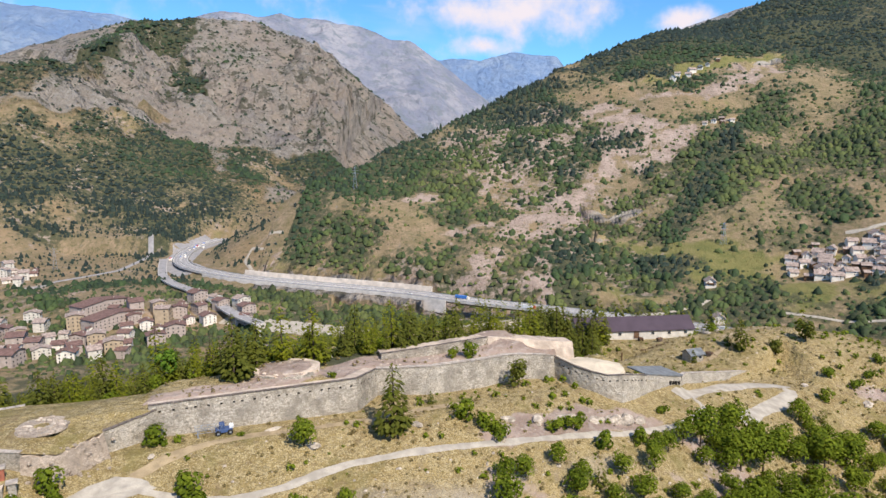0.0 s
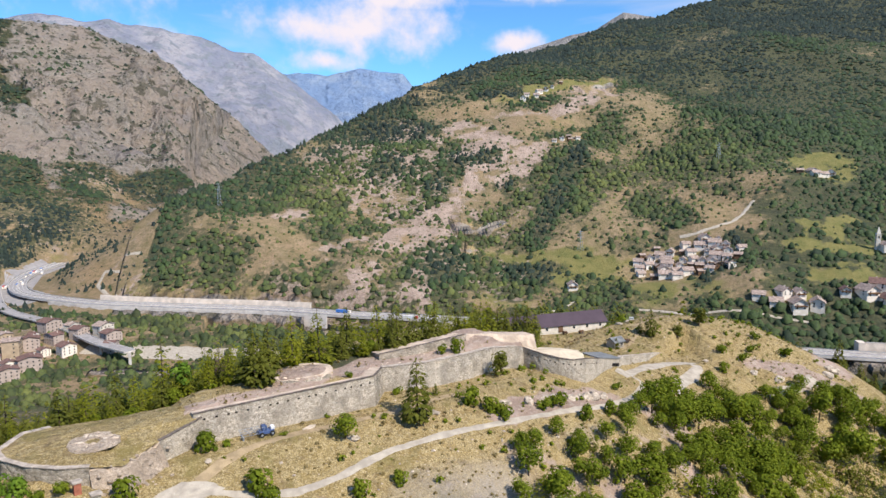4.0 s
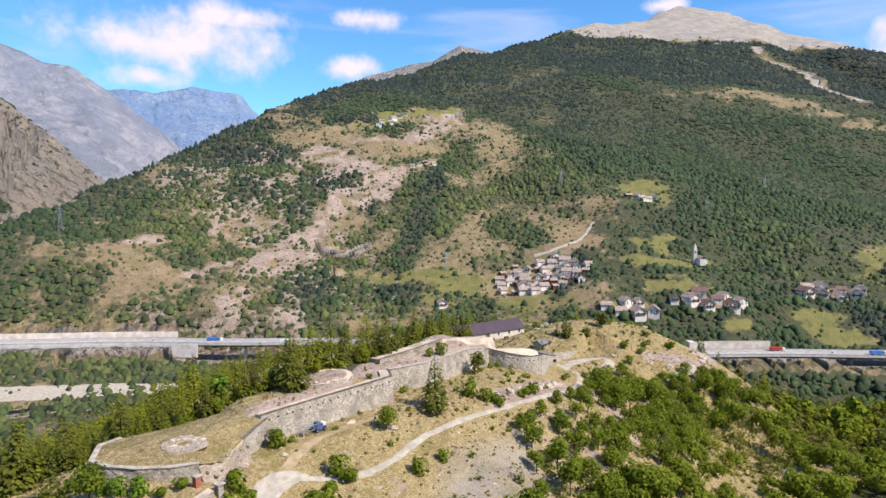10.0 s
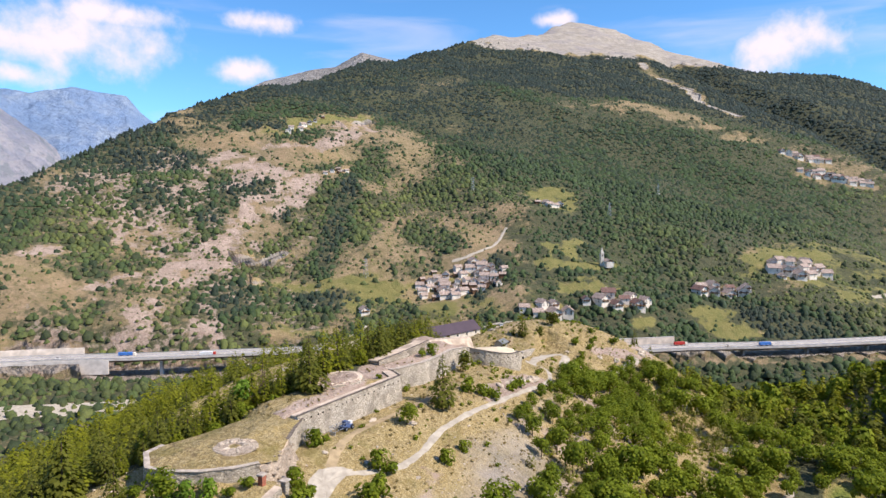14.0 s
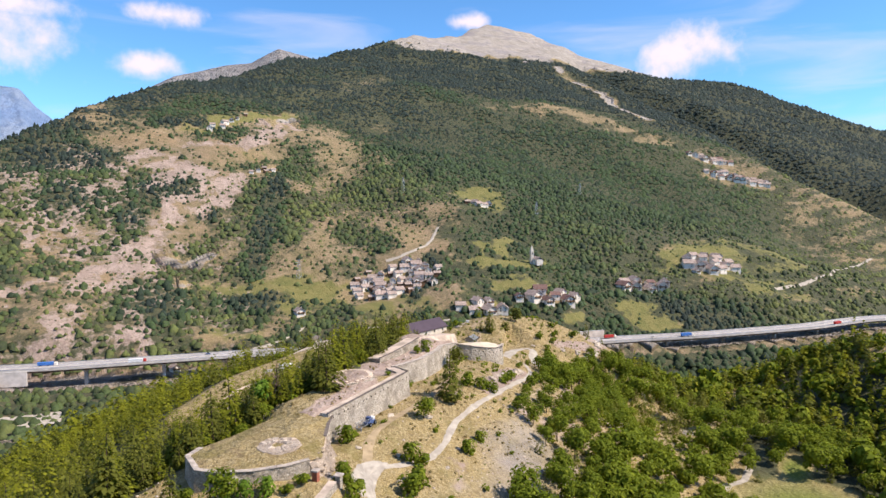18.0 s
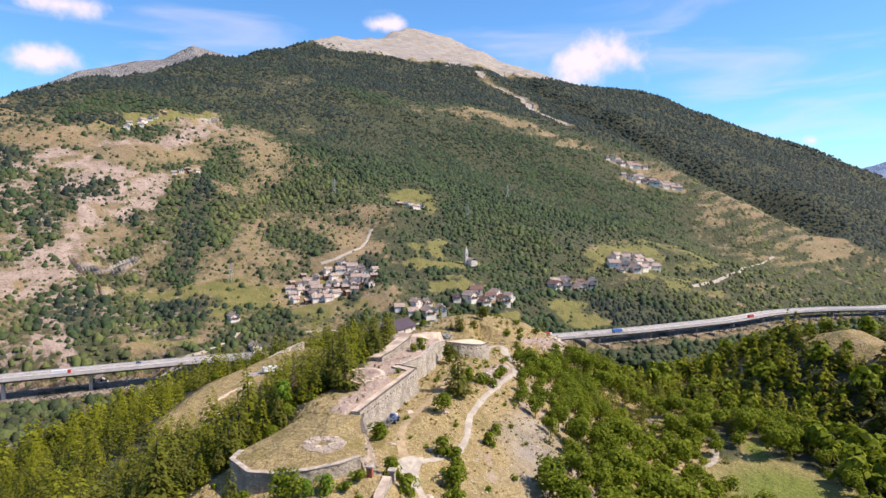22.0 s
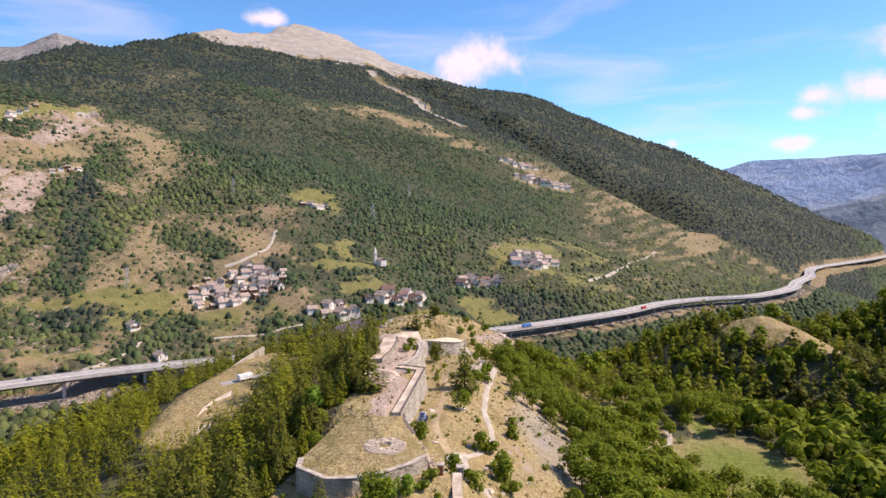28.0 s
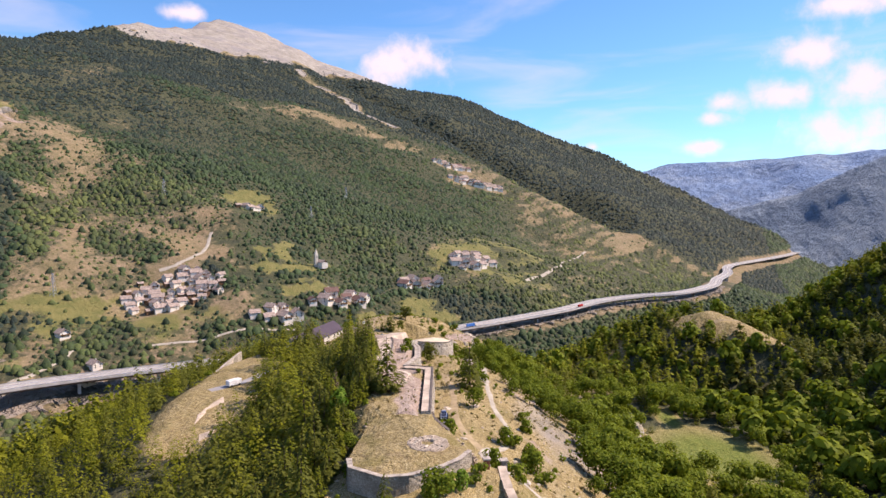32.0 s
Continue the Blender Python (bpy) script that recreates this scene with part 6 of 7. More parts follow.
edges = [[(45.0, 139.3, 150.55), (52.9, 146.5, 147.75), (58.0, 151.2, 146.05)], [(42.0, 143.4, 150.9), (49.4, 151.0, 148.4), (54.2, 156.3, 146.6)]]
low = [[bm.verts.new(p) for p in row] for row in edges]
high = [[bm.verts.new((x, y, z + 0.28)) for x, y, z in row] for row in edges]
for k in range(2):
    bm.faces.new((high[0][k], high[0][k + 1], high[1][k + 1], high[1][k]))
    bm.faces.new((low[0][k], low[1][k], low[1][k + 1], low[0][k + 1]))
    for j in range(2):
        bm.faces.new((low[j][k], low[j][k + 1], high[j][k + 1], high[j][k]))
for k in (0, 2):
    bm.faces.new((low[0][k], low[1][k], high[1][k], high[0][k]))
bmesh.ops.recalc_face_normals(bm, faces=bm.faces)
part("roof", bm, M["greyroof"], guard, "grey slab roof")
# solid dark boxes, painted as the shade inside small windows
for k in range(4):
    f = 0.15 + 0.22 * k
    part("window", box_bm(0.6, 0.5, 0.75, (52.8 + 4.7 * f, 146.5 + 4.5 * f, 146.1 - 1.7 * f), 0, 44), M["void"], guard)
shed("stone_hut", 70.6, 177.8, 20, 4.4, 3.4, 2.3, 1.0, M["ashlar"], M["greyroof"], 2, "small square stone hut with a grey roof", False)
long_wall = tagged(new("yard_wall"), "long pale stone wall beside the track", "wall")
YARD = [(57.8, 151.6, 146.0), (59.1, 152.7, 146.2), (69.3, 160.6, 143.6), (82.5, 170.7, 140.4), (93.6, 179.3, 137.6)]
part("wall", wall_mesh("wall", YARD, 0.9, M["ashlar"], M["coping"], 0.03, 0.05, seed=12), None, long_wall)
coping(long_wall, YARD, 1.0, 0.12, 0.08, M["coping"])

# gate pillars and the broken wall below the bastion
gate = tagged(new("gate_pillar"), "red brick gate pillar with a stone cap beside the bastion", "pillar")
gz = floor_z(-62.3, 85.8)
part("shaft", box_bm(0.95, 0.95, 156.3 - gz + 0.6, (-62.3, 85.8, (156.3 + gz - 0.6) / 2), 0.03, 30), M["brick"], gate)
part("cap", box_bm(1.3, 1.3, 0.28, (-62.3, 85.8, 156.42), 0.04, 30), M["coping"], gate)
gate2 = tagged(new("gate_pillar"), "grey stone gate pillar with a flat cap", "pillar")
gz = floor_z(-59.3, 83.6)
part("shaft", box_bm(1.0, 1.0, 155.3 - gz + 0.6, (-59.3, 83.6, (155.3 + gz - 0.6) / 2), 0.03, 30), M["stone"], gate2)
part("cap", box_bm(1.5, 1.4, 0.26, (-59.3, 83.6, 155.4), 0.04, 30), M["coping"], gate2)
broken = tagged(new("ruined_wall"), "broken rubble wall leading down from the gate", "ruin")
part("wall", wall_mesh("wall", [(-72, 76.5, 152.2), (-68, 78.5, 153.2), (-63.5, 81.2, 154.2), (-60.2, 82.9, 154.9)], 1.5, M["stone_dark"], M["screed"], 0.12, 0.5, seed=14), None, broken)
part("lower_wall", wall_mesh("wall", [(-82, 84, 151.2), (-77, 83, 151.8), (-72, 81.5, 152.0), (-67.5, 80.5, 152.4)], 2.4, M["rock"], M["screed"], 0.3, 0.6, seed=15), None, broken)

# tracks
ribbon("gravel_path", [(x, y) for x, y, _ in TRAIL], 1.4, M["gravel"], "pale narrow gravel path along the slope")
ribbon("gravel_road", [(x, y) for x, y, _ in ROAD], 3.6, M["gravel"], "pale gravel road that bends below the wall")
ribbon("earth_path", [(-47, 92), (-43.5, 96.5), (-38.5, 100.5), (-31, 104.5), (-22, 108), (-12, 112.2), (-4, 117.5), (3, 121)], 1.7, M["dust"], "trodden earth path below the rampart", lift=0.07)
ribbon("earth_path", [(84, 190), (90, 192.5), (97, 195.5), (104, 197)], 1.6, M["dust"], "trodden earth path over the hilltop", lift=0.07)
ribbon("earth_path", [(72, 176), (77, 179), (82, 184), (86, 190)], 1.5, M["dust"], "trodden earth path over the hilltop", lift=0.07)
patch("gravel_yard", [(-55, 83), (-52.5, 83.3), (-48, 87.6), (-43, 90.8), (-45.5, 92.2), (-49.5, 92), (-52.5, 89.5), (-54.6, 86)], None, M["gravel"], "grey gravel turning place below the bastion", seed=7)
ribbon("gravel_road", [(112, 104), (117, 107.5), (121, 109), (126, 108.5), (130, 106)], 4.0, M["gravel"], "short bend of pale gravel road among the trees")
ribbon("gravel_road", [(108, 151.5), (113, 153), (119, 154.2), (125, 155.5), (130, 157.5)], 3.6, M["gravel"], "pale track at the end of the hill")
ribbon("gravel_road", [(73, 75), (80, 76), (88, 74.5), (97, 76.5), (106, 80)], 2.2, M["gravel"], "pale track beside the meadow")
ribbon("earth_path", [(212, 52), (216, 44), (221, 35), (226, 27)], 1.6, M["dust"], "pale path over the grassy knoll")
# the lower terrace
patch("stone_floor", [(-22, 179), (-19, 182), (-24.5, 181.5), (-29, 180)], None, M["screed"], "strip of bare pale stone in the grass", seed=21)
patch("stone_floor", [(-30, 178.5), (-27, 181), (-32, 179.5), (-37, 176)], None, M["screed"], "strip of bare pale stone in the grass", seed=22)
patch("stone_floor", [(-44, 168), (-40, 167.5), (-37, 169), (-41, 170.5)], None, M["screed"], "strip of bare pale stone in the grass", seed=23)
terrace_wall = tagged(new("terrace_wall"), "low pale parapet along the edge of the grassy terrace", "wall")
part("wall", wall_mesh("wall", [(26, 214, 144.2), (10, 207, 144.2), (-4, 201.5, 143.4), (-14, 196.8, 142.4), (-18, 194.2, 141.4)], 0.9, M["stone"], M["coping"], 0.03, 0.1, seed=16), None, terrace_wall)
ribbon("gravel_road", [(-16, 190), (-6, 186.5), (4, 186), (12, 188)], 3.0, M["asphalt"], "short grey road on the terrace")

# single trees and bushes round the fort
for key, x, y, size, label in (
        ("spruce_a", -8.7, 108.9, 1.0, "tall dark spruce standing alone below the wall"), ("spruce_b", 85.4, 181.2, 0.92, "dark spruce on the grassy hilltop"), ("pine", 105.5, 183.6, 1.15, ""), ("pine", 15.7, 131.2, 1.0, "spreading dark pine against the curtain wall"),
        ("bush_a", -46.8, 99.4, 1.15, "round green bush at the rampart's foot"), ("pine", 95.9, 181.5, 0.75, ""), ("spruce_b", 70, 176, 0.45, "small spruce beside the hut"), ("spruce_b", 83, 184, 0.45, ""), ("bush_b", 116, 170, 1.0, ""),
        ("bush_a", 4, 115, 1.2, ""), ("bush_a", 7.5, 114, 1.0, ""), ("bush_b", 9.5, 113.3, 1.0, ""), ("bush_b", 10.5, 111.6, 0.9, ""), ("bush_b", 21, 117, 0.9, ""), ("bush_b", 23.5, 118, 1.0, ""), ("bush_b", 26, 119, 1.0, ""),
        ("spruce_b", -2.5, 120.6, 0.28, ""), ("bush_b", -10.5, 122.3, 0.7, ""), ("bush_a", 5.5, 134, 1.0, "slim bushes in the inner yard"), ("bush_b", 2, 133.5, 0.8, ""), ("bush_b", -15.8, 119.6, 0.6, ""), ("bush_b", -21, 118, 0.5, ""),
        ("bush_a", -56.5, 86.5, 1.1, "green bush beside the gate pillar"), ("bush_a", -58, 81.5, 1.0, ""), ("bush_b", -54.5, 84.8, 0.9, ""), ("bush_b", -64.5, 86.4, 0.8, ""), ("bush_b", -67.5, 86.2, 0.7, ""), ("fresh_a", -70.5, 87.4, 0.95, ""),
        ("fresh_a", -73.5, 88.8, 0.85, ""), ("fresh_a", -75.5, 91, 0.8, ""), ("bush_b", -79.5, 97, 0.9, ""), ("bush_a", -38, 90, 1.15, "leafy bush beside the gravel path"), ("bush_b", -36, 88.5, 1.0, ""), ("bush_a", -45, 82, 1.3, ""),
        ("bush_a", -41.5, 83.5, 1.2, ""), ("bush_b", -48, 79, 1.1, ""), ("bush_a", -22, 90, 0.9, ""), ("bush_a", -15, 93, 0.8, ""), ("oak_b", 14, 104, 0.6, ""), ("oak_b", 10, 103, 0.6, ""), ("oak_b", 20, 108, 0.55, ""), ("bush_a", 30, 114.5, 1.0, ""),
        ("bush_a", 38, 119, 0.9, ""), ("bush_b", 47, 133, 0.8, ""), ("bush_a", 60, 140, 0.6, ""), ("oak_b", 64, 138, 0.7, ""), ("oak_a", 67, 133, 0.7, ""), ("dead", -47, 126, 0.95, ""), ("fresh_a", -53, 121, 1.2, "bright yellow-green bush at the wood's edge"),
        ("oak_b", -41, 123, 0.55, ""), ("oak_b", -36, 130, 0.6, ""), ("spruce_a", 43, 195, 0.98, ""), ("spruce_a", 38, 192, 0.9, ""), ("spruce_b", 47.5, 197, 1.1, ""), ("spruce_b", 50.5, 198, 0.9, ""), ("spruce_a", 45, 191.5, 0.85, ""), ("spruce_a", 30, 186, 0.95, ""), ("spruce_a", 34, 189, 1.0, ""), ("spruce_b", 37, 195, 1.15, ""), ("spruce_a", 32, 192, 0.95, ""), ("spruce_a", 34, 199, 0.85, ""), ("spruce_b", 36.5, 204, 1.0, ""), ("spruce_a", 32, 207, 0.8, ""), ("spruce_b", 30, 202, 1.0, ""), ("spruce_b", 27, 196, 0.9, ""), ("oak_b", 86, 203, 0.5, ""), ("bush_b", 128, 168, 1.2, ""), ("bush_b", 122, 176, 1.0, ""),
        ("bush_b", 110, 166, 1.0, ""), ("bush_a", 98, 160, 0.9, ""), ("bush_b", 104, 169, 1.2, ""), ("bush_b", -26, 111, 0.35, ""), ("bush_b", -34, 103.4, 0.4, "")):
    plant(key, x, y, size, label=label, spread=1.25 if key.startswith("spruce") else 1.0, z=(158.2 if key == "fresh_a" and y > 119 else None))



# ---- the motorway ----
def smooth_line(line, gap):
    """A polyline rounded by a Catmull-Rom curve, with points about that far apart."""
    P = [Vector(p) for p in line]
    P = [P[0] * 2 - P[1]] + P + [P[-1] * 2 - P[-2]]
    out = []
    for k in range(1, len(P) - 2):
        a, b, c, d = P[k - 1], P[k], P[k + 1], P[k + 2]
        n = max(1, round((c - b).length / gap))
        for j in range(n):
            t = j / n
            out.append(0.5 * ((2 * b) + (c - a) * t + (2 * a - 5 * b + 4 * c - d) * t * t + (3 * b - a - 3 * c + d) * t ** 3))
    out.append(P[-2])
    return out


def sweep(name, pts, profile, material, closed=True):
    """A section of (across, up) carried along points."""
    verts, faces, n = [], [], len(profile)
    for k, p in enumerate(pts):
        t = pts[min(k + 1, len(pts) - 1)] - pts[max(k - 1, 0)]
        t.z = 0
        t.normalize()
        out = Vector((t.y, -t.x, 0))
        verts += [tuple(p + out * a + Vector((0, 0, b))) for a, b in profile]
        if k:
            q = (k - 1) * n
            faces += [(q + j, q + (j + 1) % n, q + n + (j + 1) % n, q + n + j) for j in range(n if closed else n - 1)]
    if closed:
        faces += [tuple(range(n)), tuple(range((len(pts) - 1) * n, len(pts) * n))[::-1]]
    me = link_mesh(name, verts, faces, material)
    bm = bmesh.new()
    bm.from_mesh(me)
    bmesh.ops.recalc_face_normals(bm, faces=bm.faces)
    bm.to_mesh(me)
    bm.free()
    return me


road_pts = smooth_line(HIGHWAY, 9.0)
viaduct = tagged(new("viaduct"), "long pale concrete motorway viaduct on single piers", "bridge")
part("deck", sweep("deck", road_pts, [(-10.5, 0.0), (10.5, 0.0), (10.5, -0.9), (-10.5, -0.9)], M["concrete"]), None, viaduct)
for s in (-1, 1):
    part("girder", sweep("girder", road_pts, [(s * 3.0, -0.905), (s * 8.6, -0.905), (s * 8.0, -2.9), (s * 3.6, -2.9)], M["girder"]), None, viaduct, "dark brown weathered steel girder")
for s in (-1, 1):
    part("carriageway", sweep("carriageway", road_pts, [(s * 0.9, 0.02), (s * 9.6, 0.02), (s * 9.6, 0.06), (s * 0.9, 0.06)], M["asphalt"]), None, viaduct, "grey asphalt carriageway")
    part("parapet", sweep("parapet", road_pts, [(s * 9.9, 0.0), (s * 10.45, 0.0), (s * 10.4, 1.15), (s * 10.0, 1.15)], M["concrete"]), None, viaduct)
    part("guard_rail", sweep("guard_rail", road_pts, [(s * 10.1, 1.3), (s * 10.3, 1.3), (s * 10.3, 1.6), (s * 10.1, 1.6)], M["steel"]), None, viaduct, "galvanised steel rail")
    for a in (1.4, 5.2, 8.8):
        part("edge_line", sweep("edge_line", road_pts, [(s * a, 0.064), (s * (a + 0.22), 0.064), (s * (a + 0.22), 0.074), (s * a, 0.074)], M["line"]), None, viaduct, "white painted line")
part("median_barrier", sweep("median_barrier", road_pts, [(-0.35, 0.0), (0.35, 0.0), (0.15, 1.0), (-0.15, 1.0)], M["concrete"]), None, viaduct)
gone, last = 0.0, None
for k, p in enumerate(road_pts):
    if last is not None:
        gone += (p - last).length
    last = p
    if gone < 62 or k + 1 >= len(road_pts):
        continue
    low = floor_z(p.x, p.y)
    gone = 0.0
    if p.z - low < 5.5 or p.x > 2000:
        continue
    t = (road_pts[k + 1] - road_pts[k - 1])
    turn = math.degrees(math.atan2(t.y, t.x))
    pier = part("pier", box_bm(2.6, 5.2, p.z - 4.4 - low + 2, (0, 0, 0), 0.3), M["concrete"], viaduct)
    pier.matrix_basis = pose(p.x, p.y, (p.z - 4.4 + low - 2) / 2, 0, 0, turn)
    cap = bmesh.new()
    ring = [cap.verts.new(v) for v in ((-1.6, -2.6, 0), (-1.6, 2.6, 0), (-1.6, 7.6, 1.4), (-1.6, 7.6, 2.1), (-1.6, -7.6, 2.1), (-1.6, -7.6, 1.4))]
    f = cap.faces.new(ring)
    ext = bmesh.ops.extrude_face_region(cap, geom=[f])
    bmesh.ops.translate(cap, verts=[v for v in ext["geom"] if isinstance(v, bmesh.types.BMVert)], vec=(3.2, 0, 0))
    bmesh.ops.recalc_face_normals(cap, faces=cap.faces)
    c = part("pier_cap", cap, M["concrete"], pier)
    c.location = (0, 0, (p.z - 4.4 - low + 2) / 2 - 0.4)
shelf = [p - Vector((0, 0, 0.8)) for p in road_pts if -300 < p.x < 10]
retaining = tagged(new("retaining_wall", sweep("retaining_wall", shelf, [(10.6, 0.6), (11.5, 0.6), (13.0, -12.0), (10.6, -12.0)], M["concrete"])), "pale concrete retaining wall below the motorway", "wall")
tagged(new("retaining_wall", sweep("retaining_wall", [p for p in road_pts if -260 < p.x < -15 and p.y < 800], [(-16.0, 6.2), (-14.6, 6.2), (-12.2, -2.0), (-16.0, -2.0)], M["beige"])), "stepped concrete wall cut into the slope above the motorway", "wall")
wall_pts = [p for p in road_pts if 402 < p.x < 478]
side = tagged(new("road_wall"), "tall beige concrete wall along the motorway's uphill side", "wall")
part("wall", sweep("wall", wall_pts, [(-15.2, -3.0), (-12.4, -3.0), (-13.0, 7.6), (-14.2, 7.6)], M["beige"]), None, side)
part("coping", sweep("coping", wall_pts, [(-14.4, 7.61), (-12.8, 7.61), (-12.8, 8.0), (-14.4, 8.0)], M["concrete"]), None, side)
part("end_wall", sweep("end_wall", [wall_pts[0] - (wall_pts[1] - wall_pts[0]) * 0.6, wall_pts[0]], [(-22, -3.0), (-12.2, -3.0), (-12.6, 7.2), (-22, 7.2)], M["beige"]), None, side)


def vehicle(name, s, lane, long, wide, tall, body, cab, label):
    """A lorry or car on the carriageway, s metres along it."""
    run, k = 0.0, 1
    while k < len(road_pts) - 2 and run + (road_pts[k + 1] - road_pts[k]).length < s:
        run += (road_pts[k + 1] - road_pts[k]).length
        k += 1
    t = (road_pts[k + 1] - road_pts[k]).normalized()
    p = road_pts[k] + t * (s - run) + Vector((t.y, -t.x, 0)) * lane
    root = tagged(new(name), label, "lorry" if long > 8 else "car", "traffic on the motorway")
    root.matrix_basis = pose(p.x, p.y, p.z + 0.07, 0, 0, math.degrees(math.atan2(t.y, t.x)))
    if long > 8:
        part("trailer", box_bm(long - 3.2, wide, tall - 1.1, (-1.5, 0, 1.1 + (tall - 1.1) / 2), 0.08), M[body], root)
        part("cab", box_bm(2.4, wide, tall - 0.9, (long / 2 - 1.3, 0, 0.5 + (tall - 0.9) / 2), 0.2), M[cab], root)
        spots = (-long / 2 + 1.5, -long / 2 + 2.8, 0.5, long / 2 - 1.4)
        rad = 0.5
    else:
        part("body", box_bm(long, wide, tall * 0.5, (0, 0, 0.35 + tall * 0.25), 0.15), M[body], root)
        part("cabin", box_bm(long * 0.5, wide * 0.86, tall * 0.45, (-0.2, 0, 0.3 + tall * 0.68), 0.18), M["pane"], root)
        spots = (-long * 0.32, long * 0.32)
        rad = 0.33
    for a in spots:
        for q in (-1, 1):
            bm = bmesh.new()
            bmesh.ops.create_cone(bm, cap_ends=True, segments=14, radius1=rad, radius2=rad, depth=0.3, matrix=Matrix.Translation((a, q * (wide / 2 - 0.16), rad)) @ Matrix.Rotation(radians(90), 4, "X"))
            part("wheel", bm, M["tyre"], root)


for spec in (("lorry", 700, -3.2, 16.0, 2.5, 3.9, "truck_blue", "white", "blue articulated lorry on the viaduct"), ("lorry", 775, 7.2, 15.0, 2.5, 3.9, "truck_white", "redpaint", "white lorry with a red cab on the viaduct"),
             ("lorry", 1330, 3.2, 15.0, 2.5, 3.9, "truck_blue", "white", "blue articulated lorry on the viaduct"), ("lorry", 1245, -7.0, 14.0, 2.5, 3.8, "redpaint", "white", "red lorry on the viaduct"), ("car", 1290, 3.2, 4.3, 1.8, 1.5, "white", "white", "small white car on the viaduct"),
             ("car", 640, 3.2, 4.3, 1.8, 1.5, "truck_white", "white", "small white car on the viaduct"), ("car", 835, -7.2, 4.3, 1.8, 1.5, "blue", "white", "small blue car on the viaduct"), ("lorry", 1540, 7.0, 14.0, 2.5, 3.8, "redpaint", "white", "red lorry on the viaduct")):
    vehicle(*spec)

# toll yard with rows of parked lorries, and the slip road round the town
ribbon("toll_yard", [(-392, 1125), (-398, 1010), (-372, 890), (-318, 822)], 44, M["asphalt"], "wide grey asphalt toll yard", "road", lift=0.5, ragged=0.05)
ramp_pts = smooth_line([(-402, 925, 48.5), (-372, 850, 48.6), (-345, 790, 48.6), (-318, 750, 48.4), (-278, 708, 48), (-238, 662, 47), (-204, 616, 45.4), (-170, 585, 43)], 7.0)
ramp = tagged(new("slip_road"), "curving grey concrete ramp beside the town", "road")
part("deck", sweep("deck", ramp_pts, [(-5.5, 0.0), (5.5, 0.0), (5.0, -1.3), (-5.0, -1.3)], M["concrete"]), None, ramp)
part("carriageway", sweep("carriageway", ramp_pts, [(-4.6, 0.02), (4.6, 0.02), (4.6, 0.06), (-4.6, 0.06)], M["asphalt"]), None, ramp, "grey asphalt carriageway")
for s in (-1, 1):
    part("parapet", sweep("parapet", ramp_pts, [(s * 4.8, 0.0), (s * 5.4, 0.0), (s * 5.35, 1.0), (s * 4.9, 1.0)], M["concrete"]), None, ramp)
for p in ramp_pts[6::6]:
    low = floor_z(p.x, p.y)
    if p.z - low > 3:
        part("pier", box_bm(2.2, 2.2, p.z - 1.2 - low + 1.5, (p.x, p.y, (p.z - 1.2 + low - 1.5) / 2), 0.2), M["concrete"], ramp)
ribbon("valley_road", [(-560, 720), (-480, 760), (-430, 850), (-440, 960), (-470, 1060)], 8, M["asphalt"], "grey road along the foot of the slope", "road", lift=0.8, ragged=0.02)
ribbon("hill_road", [(-208, 842), (-232, 852), (-258, 872), (-262, 850), (-240, 812), (-222, 780)], 4, M["gravel"], "pale road that bends up the wooded slope", "road", lift=0.6, ragged=0.05)
ribbon("mountain_road", [(885, 345), (963, 335), (1060, 322), (1130, 335), (1220, 322), (1290, 318)], 6, M["gravel"], "pale track across the dry slope", "road", lift=0.8)
ribbon("mountain_road", [(526, 682), (510, 672), (490, 657), (472, 649), (448, 644), (425, 646), (408, 655)], 4.2, M["gravel"], "pale dusty track above the large village", "road", lift=0.5)
ribbon("lane", [(150, 600), (200, 590), (240, 596), (262, 610)], 4, M["gravel"], "pale lane over the valley meadow", "road", lift=0.4)
ribbon("lane", [(300, 556), (340, 528), (385, 498), (425, 470)], 2.6, M["gravel"], "pale railway bank across the slope", "railway", lift=0.8, ragged=0.05)
ribbon("gravel_yard", [(-215, 625), (-150, 606), (-100, 592), (-50, 578), (8, 560)], 24, M["gravel"], "grey gravel works yard beside the river", "yard", lift=0.6, ragged=0.1)


def parked(x, y, turn, long, material, label):
    root = tagged(new("parked_lorry"), label, "lorry", "lorries in the toll yard")
    root.matrix_basis = pose(x, y, floor_z(x, y) + 0.5, 0, 0, turn)
    part("trailer", box_bm(long, 2.5, 2.9, (-1.2, 0, 2.5), 0.06), material, root)
    part("cab", box_bm(2.3, 2.4, 2.8, (long / 2 + 0.6, 0, 1.9), 0.2), M["white"], root)


rk = random.Random(8)
for k in range(22):
    f = rk.random()
    x, y = -384 - 14 * f + rk.uniform(-15, 15), 900 + 170 * f + rk.uniform(-8, 8)
    parked(x, y, -78 + rk.uniform(-6, 6), rk.uniform(6, 12), M[rk.choice(("truck_white", "truck_white", "truck_blue", "redpaint", "steel"))], "lorry parked in the toll yard")


